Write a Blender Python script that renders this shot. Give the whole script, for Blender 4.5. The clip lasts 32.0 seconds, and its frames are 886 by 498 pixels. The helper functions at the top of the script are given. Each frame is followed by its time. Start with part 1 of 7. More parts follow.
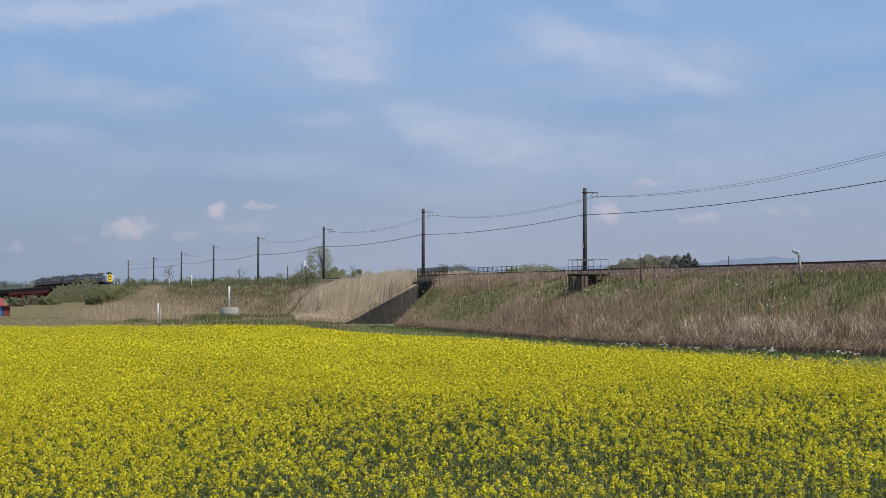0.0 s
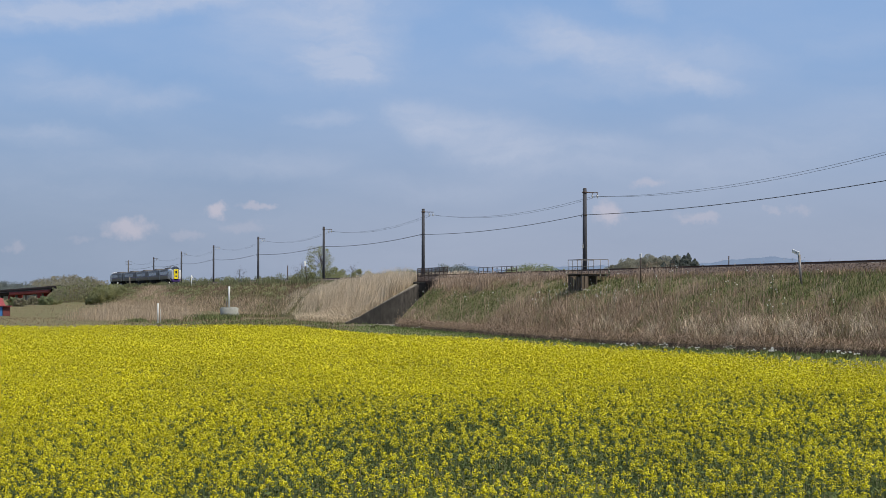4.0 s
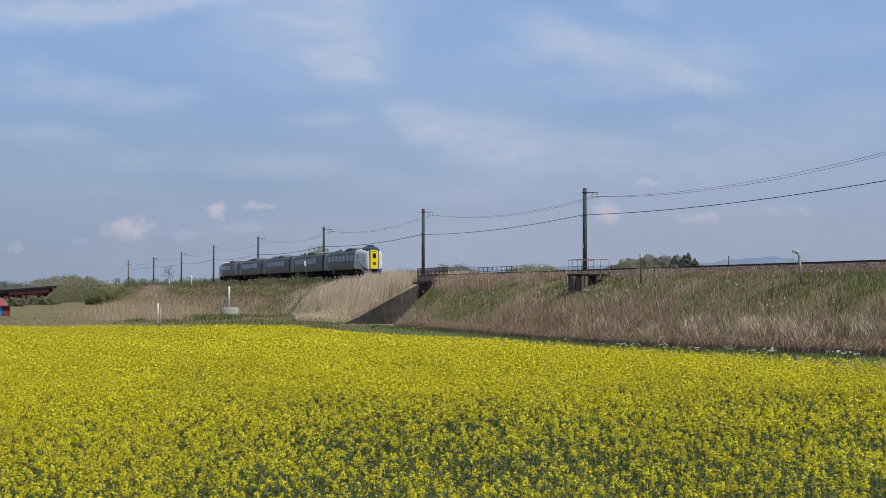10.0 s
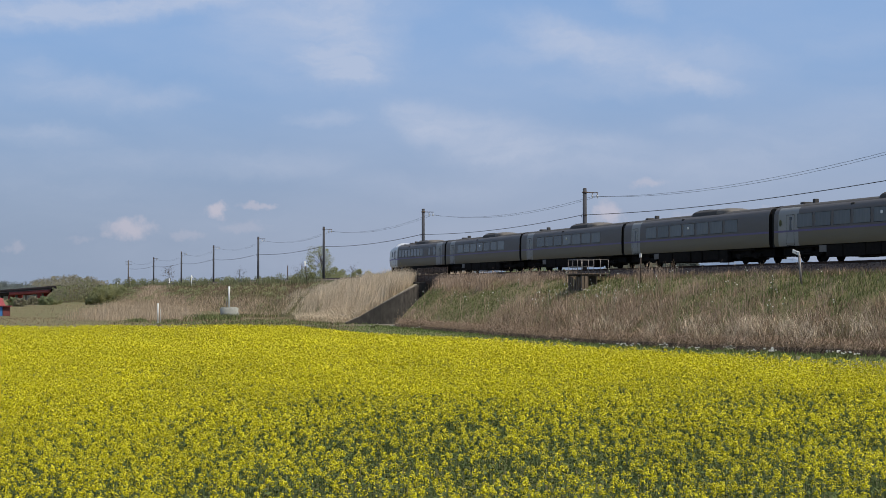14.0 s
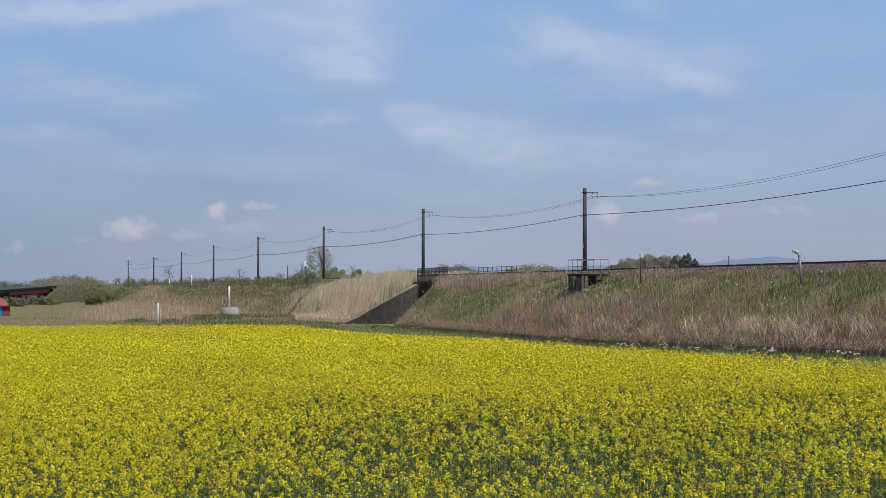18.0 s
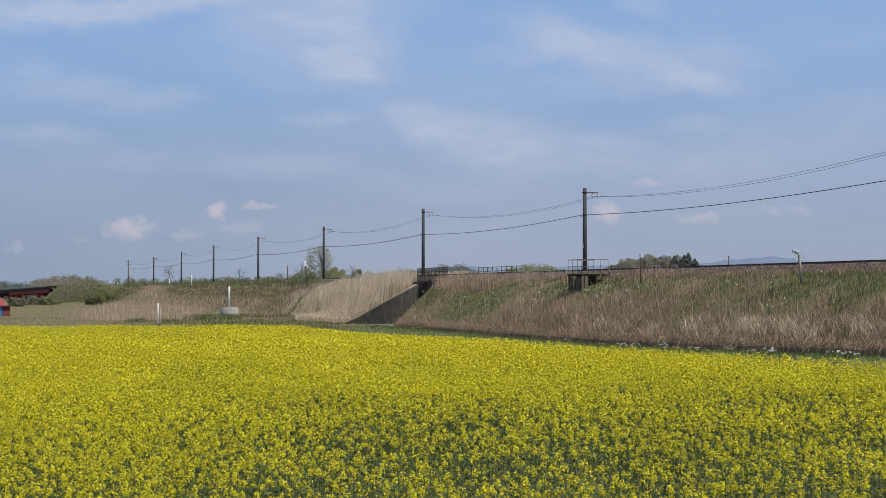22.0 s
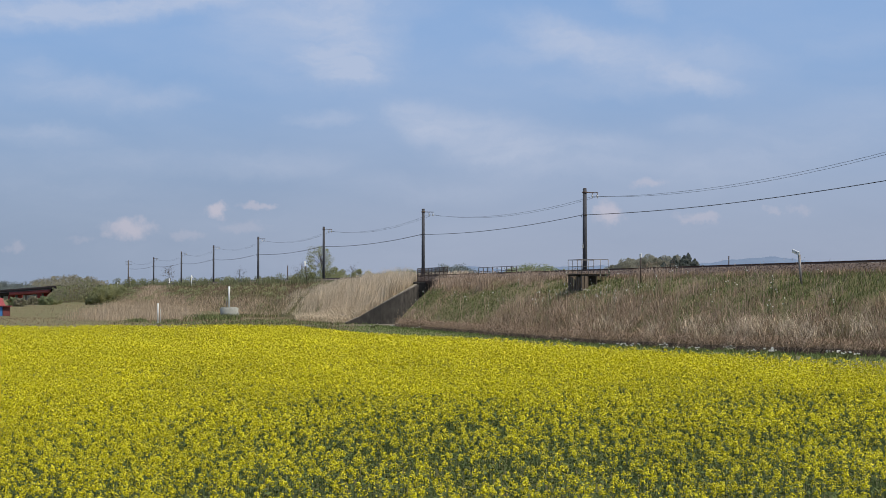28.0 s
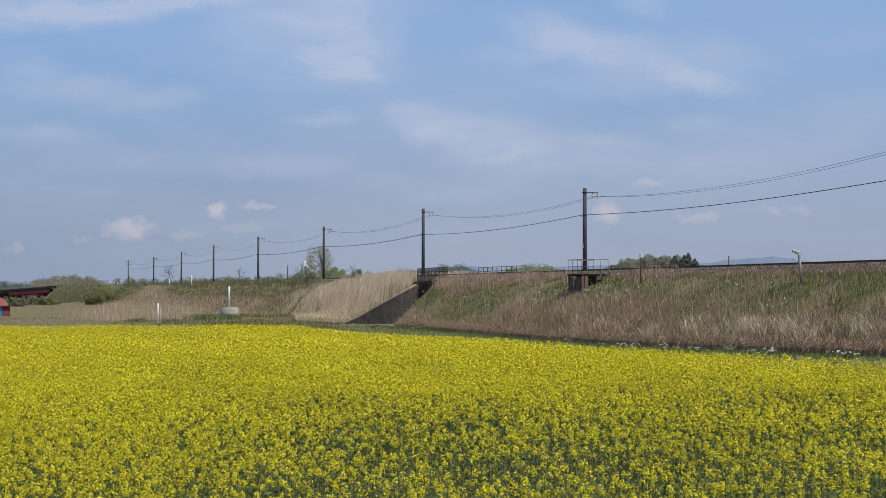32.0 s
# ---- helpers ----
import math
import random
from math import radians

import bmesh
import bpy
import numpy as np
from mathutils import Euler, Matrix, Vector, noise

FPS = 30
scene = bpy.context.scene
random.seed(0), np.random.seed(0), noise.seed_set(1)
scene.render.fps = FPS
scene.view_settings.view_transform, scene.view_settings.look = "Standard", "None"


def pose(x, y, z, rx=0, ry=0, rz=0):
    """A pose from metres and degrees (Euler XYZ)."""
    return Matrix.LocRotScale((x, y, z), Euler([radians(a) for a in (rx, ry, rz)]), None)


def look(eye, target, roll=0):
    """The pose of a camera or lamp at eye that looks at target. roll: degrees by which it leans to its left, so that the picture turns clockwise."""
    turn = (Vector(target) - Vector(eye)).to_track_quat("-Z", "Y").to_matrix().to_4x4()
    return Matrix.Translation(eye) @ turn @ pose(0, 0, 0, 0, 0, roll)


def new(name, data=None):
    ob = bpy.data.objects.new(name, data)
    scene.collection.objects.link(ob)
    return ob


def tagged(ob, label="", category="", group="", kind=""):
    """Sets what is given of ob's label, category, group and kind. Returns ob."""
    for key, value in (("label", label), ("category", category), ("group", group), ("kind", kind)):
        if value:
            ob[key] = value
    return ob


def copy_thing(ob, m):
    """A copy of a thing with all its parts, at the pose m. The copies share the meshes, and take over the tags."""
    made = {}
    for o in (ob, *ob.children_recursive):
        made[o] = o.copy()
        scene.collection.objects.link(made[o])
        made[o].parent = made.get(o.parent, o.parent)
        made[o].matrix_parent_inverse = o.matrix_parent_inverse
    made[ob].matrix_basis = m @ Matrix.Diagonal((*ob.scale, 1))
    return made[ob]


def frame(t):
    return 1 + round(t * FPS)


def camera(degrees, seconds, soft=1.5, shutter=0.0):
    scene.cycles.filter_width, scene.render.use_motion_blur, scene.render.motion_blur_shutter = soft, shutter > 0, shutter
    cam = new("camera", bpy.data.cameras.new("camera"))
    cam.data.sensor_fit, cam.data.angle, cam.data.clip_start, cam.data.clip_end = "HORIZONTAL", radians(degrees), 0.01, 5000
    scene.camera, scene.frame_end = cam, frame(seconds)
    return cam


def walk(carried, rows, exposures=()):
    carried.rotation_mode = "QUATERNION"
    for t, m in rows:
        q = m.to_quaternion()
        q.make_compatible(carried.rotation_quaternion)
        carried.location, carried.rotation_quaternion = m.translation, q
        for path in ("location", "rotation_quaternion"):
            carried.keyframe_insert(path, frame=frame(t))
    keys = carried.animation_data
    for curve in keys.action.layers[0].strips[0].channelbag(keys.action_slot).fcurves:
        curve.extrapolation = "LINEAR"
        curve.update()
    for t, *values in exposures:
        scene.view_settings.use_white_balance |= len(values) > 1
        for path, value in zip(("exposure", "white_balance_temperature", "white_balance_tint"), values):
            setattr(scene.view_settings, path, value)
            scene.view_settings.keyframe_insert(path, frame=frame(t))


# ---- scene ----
cam = camera(34.5, 32.0, soft=0.55)
EYE = Vector((0.0, 0.0, 3.4))
walk(cam, [(0.0, pose(0, 0, 3.4, 91.66, 0, 0)), (32.0, pose(0, 0, 3.4, 91.66, 0, 0))], ((0.0, 0.0), (14.0, 0.0), (17.0, 0.06), (19.0, 0.0), (32.0, 0.0)))

# ---- light ----
SUN = Vector((0.62, -0.36, 1.02)).normalized()
sun_data = bpy.data.lights.new("sun", "SUN")
sun_data.energy, sun_data.angle, sun_data.color = 4.7, radians(0.6), (1.0, 0.925, 0.80)
sun = new("sun", sun_data)
sun.matrix_world = look(SUN * 200, (0, 0, 0))
scene.view_settings.exposure = 0.0


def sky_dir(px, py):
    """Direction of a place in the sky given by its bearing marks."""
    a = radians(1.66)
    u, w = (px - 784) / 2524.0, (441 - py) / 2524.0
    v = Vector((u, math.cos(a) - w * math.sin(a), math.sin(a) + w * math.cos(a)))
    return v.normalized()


def make_world():
    world = bpy.data.worlds.new("sky")
    scene.world = world
    world.use_nodes = True
    nt = world.node_tree
    nodes, links = nt.nodes, nt.links
    bg = nodes["Background"]
    sky = nodes.new("ShaderNodeTexSky")
    sky.sky_type, sky.sun_disc = "NISHITA", False
    sky.sun_elevation = math.asin(SUN.z)
    sky.sun_rotation = math.atan2(SUN.x, SUN.y)
    sky.dust_density, sky.ozone_density, sky.altitude = 0.6, 3.0, 50
    co = nodes.new("ShaderNodeTexCoord")

    def math_node(op, a, b=None, clamp=False):
        n = nodes.new("ShaderNodeMath")
        n.operation, n.use_clamp = op, clamp
        for i, v in enumerate((a, b)):
            if v is None:
                continue
            if isinstance(v, (int, float)):
                n.inputs[i].default_value = v
            else:
                links.new(v, n.inputs[i])
        return n.outputs[0]

    def vec_node(op, a, b):
        n = nodes.new("ShaderNodeVectorMath")
        n.operation = op
        for i, v in enumerate((a, b)):
            if isinstance(v, tuple):
                n.inputs[i].default_value = v
            elif v is not None:
                links.new(v, n.inputs[i])
        return n.outputs["Value" if op in ("LENGTH", "DOT_PRODUCT") else "Vector"]

    def noise_node(vec, scale, detail, rough, dist=0.0):
        n = nodes.new("ShaderNodeTexNoise")
        n.inputs["Scale"].default_value, n.inputs["Detail"].default_value = scale, detail
        n.inputs["Roughness"].default_value, n.inputs["Distortion"].default_value = rough, dist
        links.new(vec, n.inputs["Vector"])
        return n

    way = co.outputs["Generated"]
    warp = noise_node(way, 8.0, 7, 0.65)
    shift = vec_node("MULTIPLY", vec_node("SUBTRACT", warp.outputs["Color"], (0.5, 0.5, 0.5)), (0.085, 0.0, 0.045))
    warped = vec_node("ADD", way, shift)
    streaks = noise_node(vec_node("MULTIPLY", warped, (4.0, 4.0, 15.0)), 1.6, 6, 0.55, 0.2)
    fine = noise_node(vec_node("MULTIPLY", warped, (9.0, 9.0, 30.0)), 3.0, 5, 0.6)

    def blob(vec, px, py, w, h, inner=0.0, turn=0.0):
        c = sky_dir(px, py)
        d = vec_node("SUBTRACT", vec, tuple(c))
        ca, sa = math.cos(radians(turn)), math.sin(radians(turn))
        u = vec_node("DOT_PRODUCT", d, (ca * 2524.0 / w, 0.0, -sa * 2524.0 / w))
        v = vec_node("DOT_PRODUCT", d, (sa * 2524.0 / h, 0.0, ca * 2524.0 / h))
        r = math_node("SQRT", math_node("ADD", math_node("MULTIPLY", u, u), math_node("MULTIPLY", v, v)))
        m = nodes.new("ShaderNodeMapRange")
        m.interpolation_type = "SMOOTHSTEP"
        m.inputs["From Min"].default_value, m.inputs["From Max"].default_value = 1.0, inner
        links.new(r, m.inputs["Value"])
        return m.outputs[0]

    # broad veils of thin high cloud
    total = 0.0
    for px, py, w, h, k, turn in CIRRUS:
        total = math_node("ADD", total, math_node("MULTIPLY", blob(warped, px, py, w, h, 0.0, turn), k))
    st = math_node("MULTIPLY", math_node("SUBTRACT", streaks.outputs["Fac"], 0.44), 2.2)
    grain = math_node("ADD", math_node("MULTIPLY", math_node("SUBTRACT", fine.outputs["Fac"], 0.5), 1.7), 0.86)
    veil = math_node("ADD", math_node("MULTIPLY", total, grain), math_node("ADD", math_node("MULTIPLY", st, 0.30), 0.07), clamp=True)
    # small fair-weather puffs low over the horizon
    wob = noise_node(way, 70.0, 5, 0.65)
    wshift = vec_node("MULTIPLY", vec_node("SUBTRACT", wob.outputs["Color"], (0.5, 0.5, 0.5)), (0.03, 0.0, 0.017))
    wv = vec_node("ADD", way, wshift)
    puffs = 0.0
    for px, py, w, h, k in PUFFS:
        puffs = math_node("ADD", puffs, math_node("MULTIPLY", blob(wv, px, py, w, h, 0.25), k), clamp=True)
    sep = nodes.new("ShaderNodeSeparateXYZ")
    links.new(way, sep.inputs[0])
    haze = nodes.new("ShaderNodeMapRange")
    haze.interpolation_type = "SMOOTHSTEP"
    haze.inputs["From Min"].default_value, haze.inputs["From Max"].default_value = 0.20, 0.0
    links.new(sep.outputs["Z"], haze.inputs["Value"])

    def mix(fac, a, b):
        n = nodes.new("ShaderNodeMix")
        n.data_type = "RGBA"
        if isinstance(fac, float):
            n.inputs[0].default_value = fac
        else:
            links.new(fac, n.inputs[0])
        for i, v in ((6, a), (7, b)):
            if isinstance(v, tuple):
                n.inputs[i].default_value = (*v, 1)
            else:
                links.new(v, n.inputs[i])
        return n.outputs[2]

    k = 1.0 / SKY_K
    base = mix(0.82, sky.outputs[0], tuple(c * k for c in (0.236, 0.392, 0.682)))
    # the low haze is duller away from the sun's side
    side = nodes.new("ShaderNodeMapRange")
    side.interpolation_type = "SMOOTHSTEP"
    side.inputs["From Min"].default_value, side.inputs["From Max"].default_value = -0.34, 0.05
    links.new(sep.outputs["X"], side.inputs["Value"])
    low = mix(side.outputs[0], tuple(c * k for c in (0.245, 0.308, 0.422)), tuple(c * k for c in (0.328, 0.372, 0.482)))
    hazed = mix(math_node("MULTIPLY", haze.outputs[0], 0.9), base, low)
    high = nodes.new("ShaderNodeMapRange")
    high.interpolation_type = "SMOOTHSTEP"
    high.inputs["From Min"].default_value, high.inputs["From Max"].default_value = 0.22, 0.6
    links.new(sep.outputs["Z"], high.inputs["Value"])
    veil = math_node("ADD", veil, math_node("MULTIPLY", high.outputs[0], math_node("MULTIPLY", fine.outputs["Fac"], 1.5)), clamp=True)
    veiled = mix(math_node("MULTIPLY", veil, 0.58), hazed, tuple(c * k for c in (0.55, 0.595, 0.72)))
    puffed = mix(math_node("MULTIPLY", puffs, 0.5), veiled, tuple(c * k for c in (0.70, 0.615, 0.655)))
    links.new(puffed, bg.inputs["Color"])
    bg.inputs["Strength"].default_value = SKY_K


SKY_K = 0.12
# bearing, height, half width, half height, thickness, turn (clockwise)
CIRRUS = ((60, 22, 330, 48, 1.0, -5), (300, 5, 230, 34, 0.8, -6), (560, -10, 300, 70, 0.6, 0), (620, 60, 120, 110, 0.75, 8), (600, 115, 110, 60, 0.6, 25), (500, 45, 140, 70, 0.45, 0),
          (560, 120, 260, 70, 0.3, 0), (970, 62, 150, 45, 0.7, 12), (1120, 110, 260, 62, 0.75, 12), (1270, 148, 130, 34, 0.6, 12), (900, 95, 110, 34, 0.35, 0), (1040, 150, 200, 40, 0.3, 5),
          (1130, 8, 70, 40, 0.55, 30), (1300, 100, 150, 55, 0.42, 10), (1480, 60, 160, 50, 0.22, 0), (150, 175, 220, 42, 0.5, 4), (310, 178, 90, 28, 0.4, -8), (30, 130, 80, 26, 0.3, 0),
          (575, 208, 100, 20, 0.55, 0), (745, 205, 100, 50, 0.5, 18), (830, 235, 190, 70, 0.6, 14), (950, 285, 250, 60, 0.5, 6), (1080, 262, 120, 26, 0.3, 0), (70, 250, 160, 26, 0.45, 0),
          (220, 290, 300, 34, 0.25, 0), (500, 292, 180, 40, 0.4, -3), (800, 330, 300, 40, 0.3, 0), (1230, 222, 110, 28, 0.35, 0), (1420, 250, 260, 60, 0.35, -5), (1250, 300, 300, 50, 0.25, 0),
          (1520, 190, 120, 50, 0.25, 0), (120, 335, 300, 50, 0.18, 0))
PUFFS = ((230, 406, 58, 22, 0.85), (385, 374, 32, 18, 0.95), (458, 364, 42, 10, 0.6), (1072, 378, 34, 26, 0.8), (1150, 322, 34, 12, 0.5),
         (1238, 386, 46, 13, 0.5), (1366, 374, 22, 10, 0.35), (1415, 370, 26, 9, 0.3), (330, 416, 40, 12, 0.3), (30, 441, 26, 14, 0.35),
         (432, 402, 50, 14, 0.25), (140, 424, 34, 9, 0.2))
make_world()

# ---- materials ----
MATS = {}


def mat(name, color, color2=None, rough=0.7, metal=0.0, scale=4.0, detail=5, bump=0.0, island=0.0, per_object=0.0, stretch=(1, 1, 1), translucent=0.0, spec=0.3, big=0.0, big_color=None, big_scale=0.3):
    """A procedural surface: two colours mixed by grain, a large-scale stain, relief, and variation from piece to piece."""
    m = bpy.data.materials.new(name)
    m.use_nodes = True
    nodes, links = m.node_tree.nodes, m.node_tree.links
    b = nodes["Principled BSDF"]
    b.inputs["Roughness"].default_value, b.inputs["Metallic"].default_value = rough, metal
    b.inputs["Specular IOR Level"].default_value = spec
    co = nodes.new("ShaderNodeTexCoord")
    mp = nodes.new("ShaderNodeMapping")
    mp.inputs["Scale"].default_value = stretch
    links.new(co.outputs["Object"], mp.inputs[0])
    nz = nodes.new("ShaderNodeTexNoise")
    nz.inputs["Scale"].default_value, nz.inputs["Detail"].default_value = scale, detail
    nz.inputs["Roughness"].default_value = 0.6
    links.new(mp.outputs[0], nz.inputs["Vector"])

    def mixer(fac, a, c):
        n = nodes.new("ShaderNodeMix")
        n.data_type = "RGBA"
        links.new(fac, n.inputs[0])
        if isinstance(a, tuple):
            n.inputs[6].default_value = (*a, 1)
        else:
            links.new(a, n.inputs[6])
        n.inputs[7].default_value = (*c, 1)
        return n.outputs[2]

    rng = nodes.new("ShaderNodeMapRange")
    rng.inputs["From Min"].default_value, rng.inputs["From Max"].default_value = 0.3, 0.7
    links.new(nz.outputs["Fac"], rng.inputs["Value"])
    col = mixer(rng.outputs[0], color, color2 or tuple(c * 0.7 for c in color))
    if big:
        nb = nodes.new("ShaderNodeTexNoise")
        nb.inputs["Scale"].default_value, nb.inputs["Detail"].default_value = big_scale, 4
        links.new(co.outputs["Object"], nb.inputs["Vector"])
        rb = nodes.new("ShaderNodeMapRange")
        rb.inputs["From Min"].default_value, rb.inputs["From Max"].default_value = 0.42, 0.66
        rb.inputs["To Max"].default_value = big
        links.new(nb.outputs["Fac"], rb.inputs["Value"])
        col = mixer(rb.outputs[0], col, big_color or tuple(c * 0.5 for c in color))
    vary = max(island, per_object)
    if vary:
        if island:
            src = nodes.new("ShaderNodeNewGeometry").outputs["Random Per Island"]
        else:
            src = nodes.new("ShaderNodeObjectInfo").outputs["Random"]
        hv = nodes.new("ShaderNodeHueSaturation")
        r2 = nodes.new("ShaderNodeMapRange")
        r2.inputs["To Min"].default_value, r2.inputs["To Max"].default_value = 1 - vary, 1 + vary
        links.new(src, r2.inputs["Value"])
        links.new(r2.outputs[0], hv.inputs["Value"])
        links.new(col, hv.inputs["Color"])
        col = hv.outputs[0]
    links.new(col, b.inputs["Base Color"])
    if bump:
        bp = nodes.new("ShaderNodeBump")
        bp.inputs["Strength"].default_value, bp.inputs["Distance"].default_value = bump, 0.02
        links.new(nz.outputs["Fac"], bp.inputs["Height"])
        links.new(bp.outputs[0], b.inputs["Normal"])
    if translucent:
        tr = nodes.new("ShaderNodeBsdfTranslucent")
        links.new(col, tr.inputs["Color"])
        ms = nodes.new("ShaderNodeMixShader")
        ms.inputs[0].default_value = translucent
        links.new(b.outputs[0], ms.inputs[1])
        links.new(tr.outputs[0], ms.inputs[2])
        links.new(ms.outputs[0], nodes["Material Output"].inputs["Surface"])
    MATS[name] = m
    return m


def glow(name, color, strength):
    m = bpy.data.materials.new(name)
    m.use_nodes = True
    b = m.node_tree.nodes["Principled BSDF"]
    b.inputs["Base Color"].default_value = (*color, 1)
    b.inputs["Emission Color"].default_value = (*color, 1)
    b.inputs["Emission Strength"].default_value = strength
    return m


M_SOIL = mat("meadow_soil", (0.095, 0.10, 0.042), (0.155, 0.135, 0.07), 0.95, scale=1.4, bump=0.4, big=0.7, big_color=(0.16, 0.135, 0.07), big_scale=0.04, spec=0.1)
M_BANK = mat("bank_turf", (0.08, 0.09, 0.035), (0.17, 0.135, 0.072), 0.95, scale=1.1, bump=0.5, big=0.75, big_color=(0.19, 0.15, 0.085), big_scale=0.12, spec=0.1)
M_EARTH = mat("bare_earth", (0.045, 0.035, 0.027), (0.085, 0.064, 0.047), 0.95, scale=3, bump=0.6, spec=0.1)
M_BALLAST = mat("ballast_stone", (0.135, 0.098, 0.078), (0.07, 0.053, 0.046), 0.9, scale=9, bump=0.8, island=0.45, spec=0.2)
M_RAIL = mat("rusty_rail", (0.10, 0.055, 0.035), (0.05, 0.03, 0.022), 0.55, 0.6, scale=12)
M_SLEEPER = mat("sleeper_concrete", (0.26, 0.24, 0.22), (0.18, 0.165, 0.15), 0.9, scale=6)
M_POLE = mat("pole_concrete", (0.062, 0.064, 0.074), (0.04, 0.042, 0.05), 0.85, scale=3, stretch=(3, 3, 0.6), bump=0.2)
M_STEEL = mat("galvanised_steel", (0.20, 0.19, 0.185), (0.13, 0.12, 0.115), 0.55, 0.5, scale=9)
M_DARKSTEEL = mat("dark_weathered_steel", (0.055, 0.045, 0.04), (0.09, 0.06, 0.045), 0.7, 0.3, scale=6)
M_WIRE = mat("cable_black", (0.02, 0.02, 0.022), (0.03, 0.03, 0.032), 0.6)
M_INSUL = mat("porcelain", (0.75, 0.74, 0.70), (0.6, 0.6, 0.57), 0.2, spec=0.5)
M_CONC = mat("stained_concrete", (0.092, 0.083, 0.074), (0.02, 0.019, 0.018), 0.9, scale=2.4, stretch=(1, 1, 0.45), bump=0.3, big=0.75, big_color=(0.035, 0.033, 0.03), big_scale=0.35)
M_COPING = mat("pale_concrete", (0.30, 0.265, 0.21), (0.07, 0.06, 0.048), 0.9, scale=3, bump=0.2)
M_WELL = mat("well_concrete", (0.33, 0.33, 0.30), (0.23, 0.24, 0.21), 0.9, scale=4, bump=0.2, big=0.4)
M_WHITE = mat("white_enamel", (0.78, 0.78, 0.76), (0.66, 0.66, 0.63), 0.45, scale=6)
M_BLACKPAINT = mat("black_paint", (0.02, 0.02, 0.022), (0.035, 0.035, 0.035), 0.5)
M_WOOD = mat("weathered_wood", (0.10, 0.08, 0.06), (0.055, 0.045, 0.035), 0.9, scale=3, stretch=(4, 4, 0.5), bump=0.3)
# lighter copy of the weathered wood, sunlight painted into its colour
M_TIMBER = mat("sunlit_old_timber", (0.20, 0.155, 0.115), (0.07, 0.055, 0.042), 0.9, scale=3, stretch=(4, 4, 0.5), bump=0.3)
M_RUSTRED = mat("red_oxide_paint", (0.36, 0.055, 0.05), (0.24, 0.045, 0.04), 0.7, scale=0.6, big=0.5)
M_DRYREED = mat("dry_reed", (0.64, 0.54, 0.405), (0.47, 0.39, 0.285), 0.8, scale=0.4, island=0.4, translucent=0.25, spec=0.2)
M_VERGE = mat("verge_grass", (0.135, 0.195, 0.06), (0.165, 0.21, 0.075), 0.75, scale=0.3, island=0.35, translucent=0.35, spec=0.25)
M_PALEBARK = mat("pale_bark", (0.27, 0.245, 0.20), (0.21, 0.19, 0.155), 0.9, scale=3, spec=0.1)
# distant wood lightened to paint in aerial haze
M_HAZEWOOD = mat("far_wood_haze", (0.34, 0.335, 0.265), (0.365, 0.355, 0.285), 0.9, scale=0.05, island=0.04, translucent=0.75, spec=0.05)
# bush leaves paler than near ones, haze of distance painted in
M_FARLEAF = mat("far_bush_haze", (0.285, 0.30, 0.155), (0.315, 0.315, 0.175), 0.85, scale=0.2, island=0.08, translucent=0.65, spec=0.05)
M_SCRUB = mat("brown_scrub", (0.235, 0.172, 0.12), (0.185, 0.14, 0.096), 0.85, scale=0.2, island=0.25, translucent=0.3, spec=0.1)
M_FARREED = mat("far_reeds", (0.50, 0.39, 0.28), (0.40, 0.31, 0.22), 0.85, scale=0.2, island=0.25, translucent=0.35, spec=0.1)
M_DRYGRASS = mat("dry_grass", (0.325, 0.238, 0.162), (0.19, 0.139, 0.095), 0.85, scale=0.25, island=0.45, translucent=0.2, spec=0.2)
M_DEADSTALK = mat("dead_stalks", (0.49, 0.38, 0.285), (0.29, 0.215, 0.158), 0.8, scale=0.4, island=0.4, translucent=0.2, spec=0.15)
M_GRASS = mat("green_grass", (0.126, 0.152, 0.055), (0.157, 0.168, 0.073), 0.75, scale=0.3, island=0.4, translucent=0.3, spec=0.25)
M_OLIVE = mat("olive_scrub", (0.16, 0.165, 0.075), (0.20, 0.175, 0.09), 0.8, scale=0.3, island=0.4, translucent=0.25, spec=0.2)
M_LEAF = mat("spring_leaves", (0.18, 0.20, 0.095), (0.21, 0.22, 0.115), 0.7, scale=0.5, island=0.25, translucent=0.35, spec=0.2)
M_LEAFDARK = mat("dull_leaves", (0.15, 0.168, 0.082), (0.18, 0.182, 0.096), 0.75, scale=0.3, island=0.3, translucent=0.4, spec=0.2)
# needles greyed and lightened to paint in the haze
M_CONIFER = mat("conifer_needles_haze", (0.105, 0.122, 0.112), (0.118, 0.135, 0.122), 0.8, scale=0.5, island=0.05, translucent=0.5, spec=0.15)
M_TWIG = mat("bare_twigs", (0.17, 0.14, 0.105), (0.13, 0.115, 0.08), 0.9, scale=0.5, island=0.3, spec=0.1)
M_BARK = mat("bark", (0.10, 0.08, 0.06), (0.06, 0.05, 0.04), 0.95, scale=5, bump=0.4)
M_PETAL = mat("rape_petals", (0.65, 0.585, 0.016), (0.465, 0.42, 0.012), 0.5, scale=0.5, island=0.45, translucent=0.22, spec=0.22)
M_BUD = mat("rape_buds", (0.36, 0.40, 0.03), (0.28, 0.34, 0.035), 0.6, scale=0.5, island=0.3, translucent=0.25, spec=0.2)
M_STALK = mat("rape_stalks", (0.105, 0.145, 0.06), (0.08, 0.115, 0.05), 0.6, scale=0.6, island=0.35, translucent=0.25, spec=0.3)
M_CROPLEAF = mat("rape_leaves", (0.118, 0.15, 0.05), (0.085, 0.112, 0.038), 0.7, scale=0.6, island=0.4, translucent=0.25, spec=0.15)
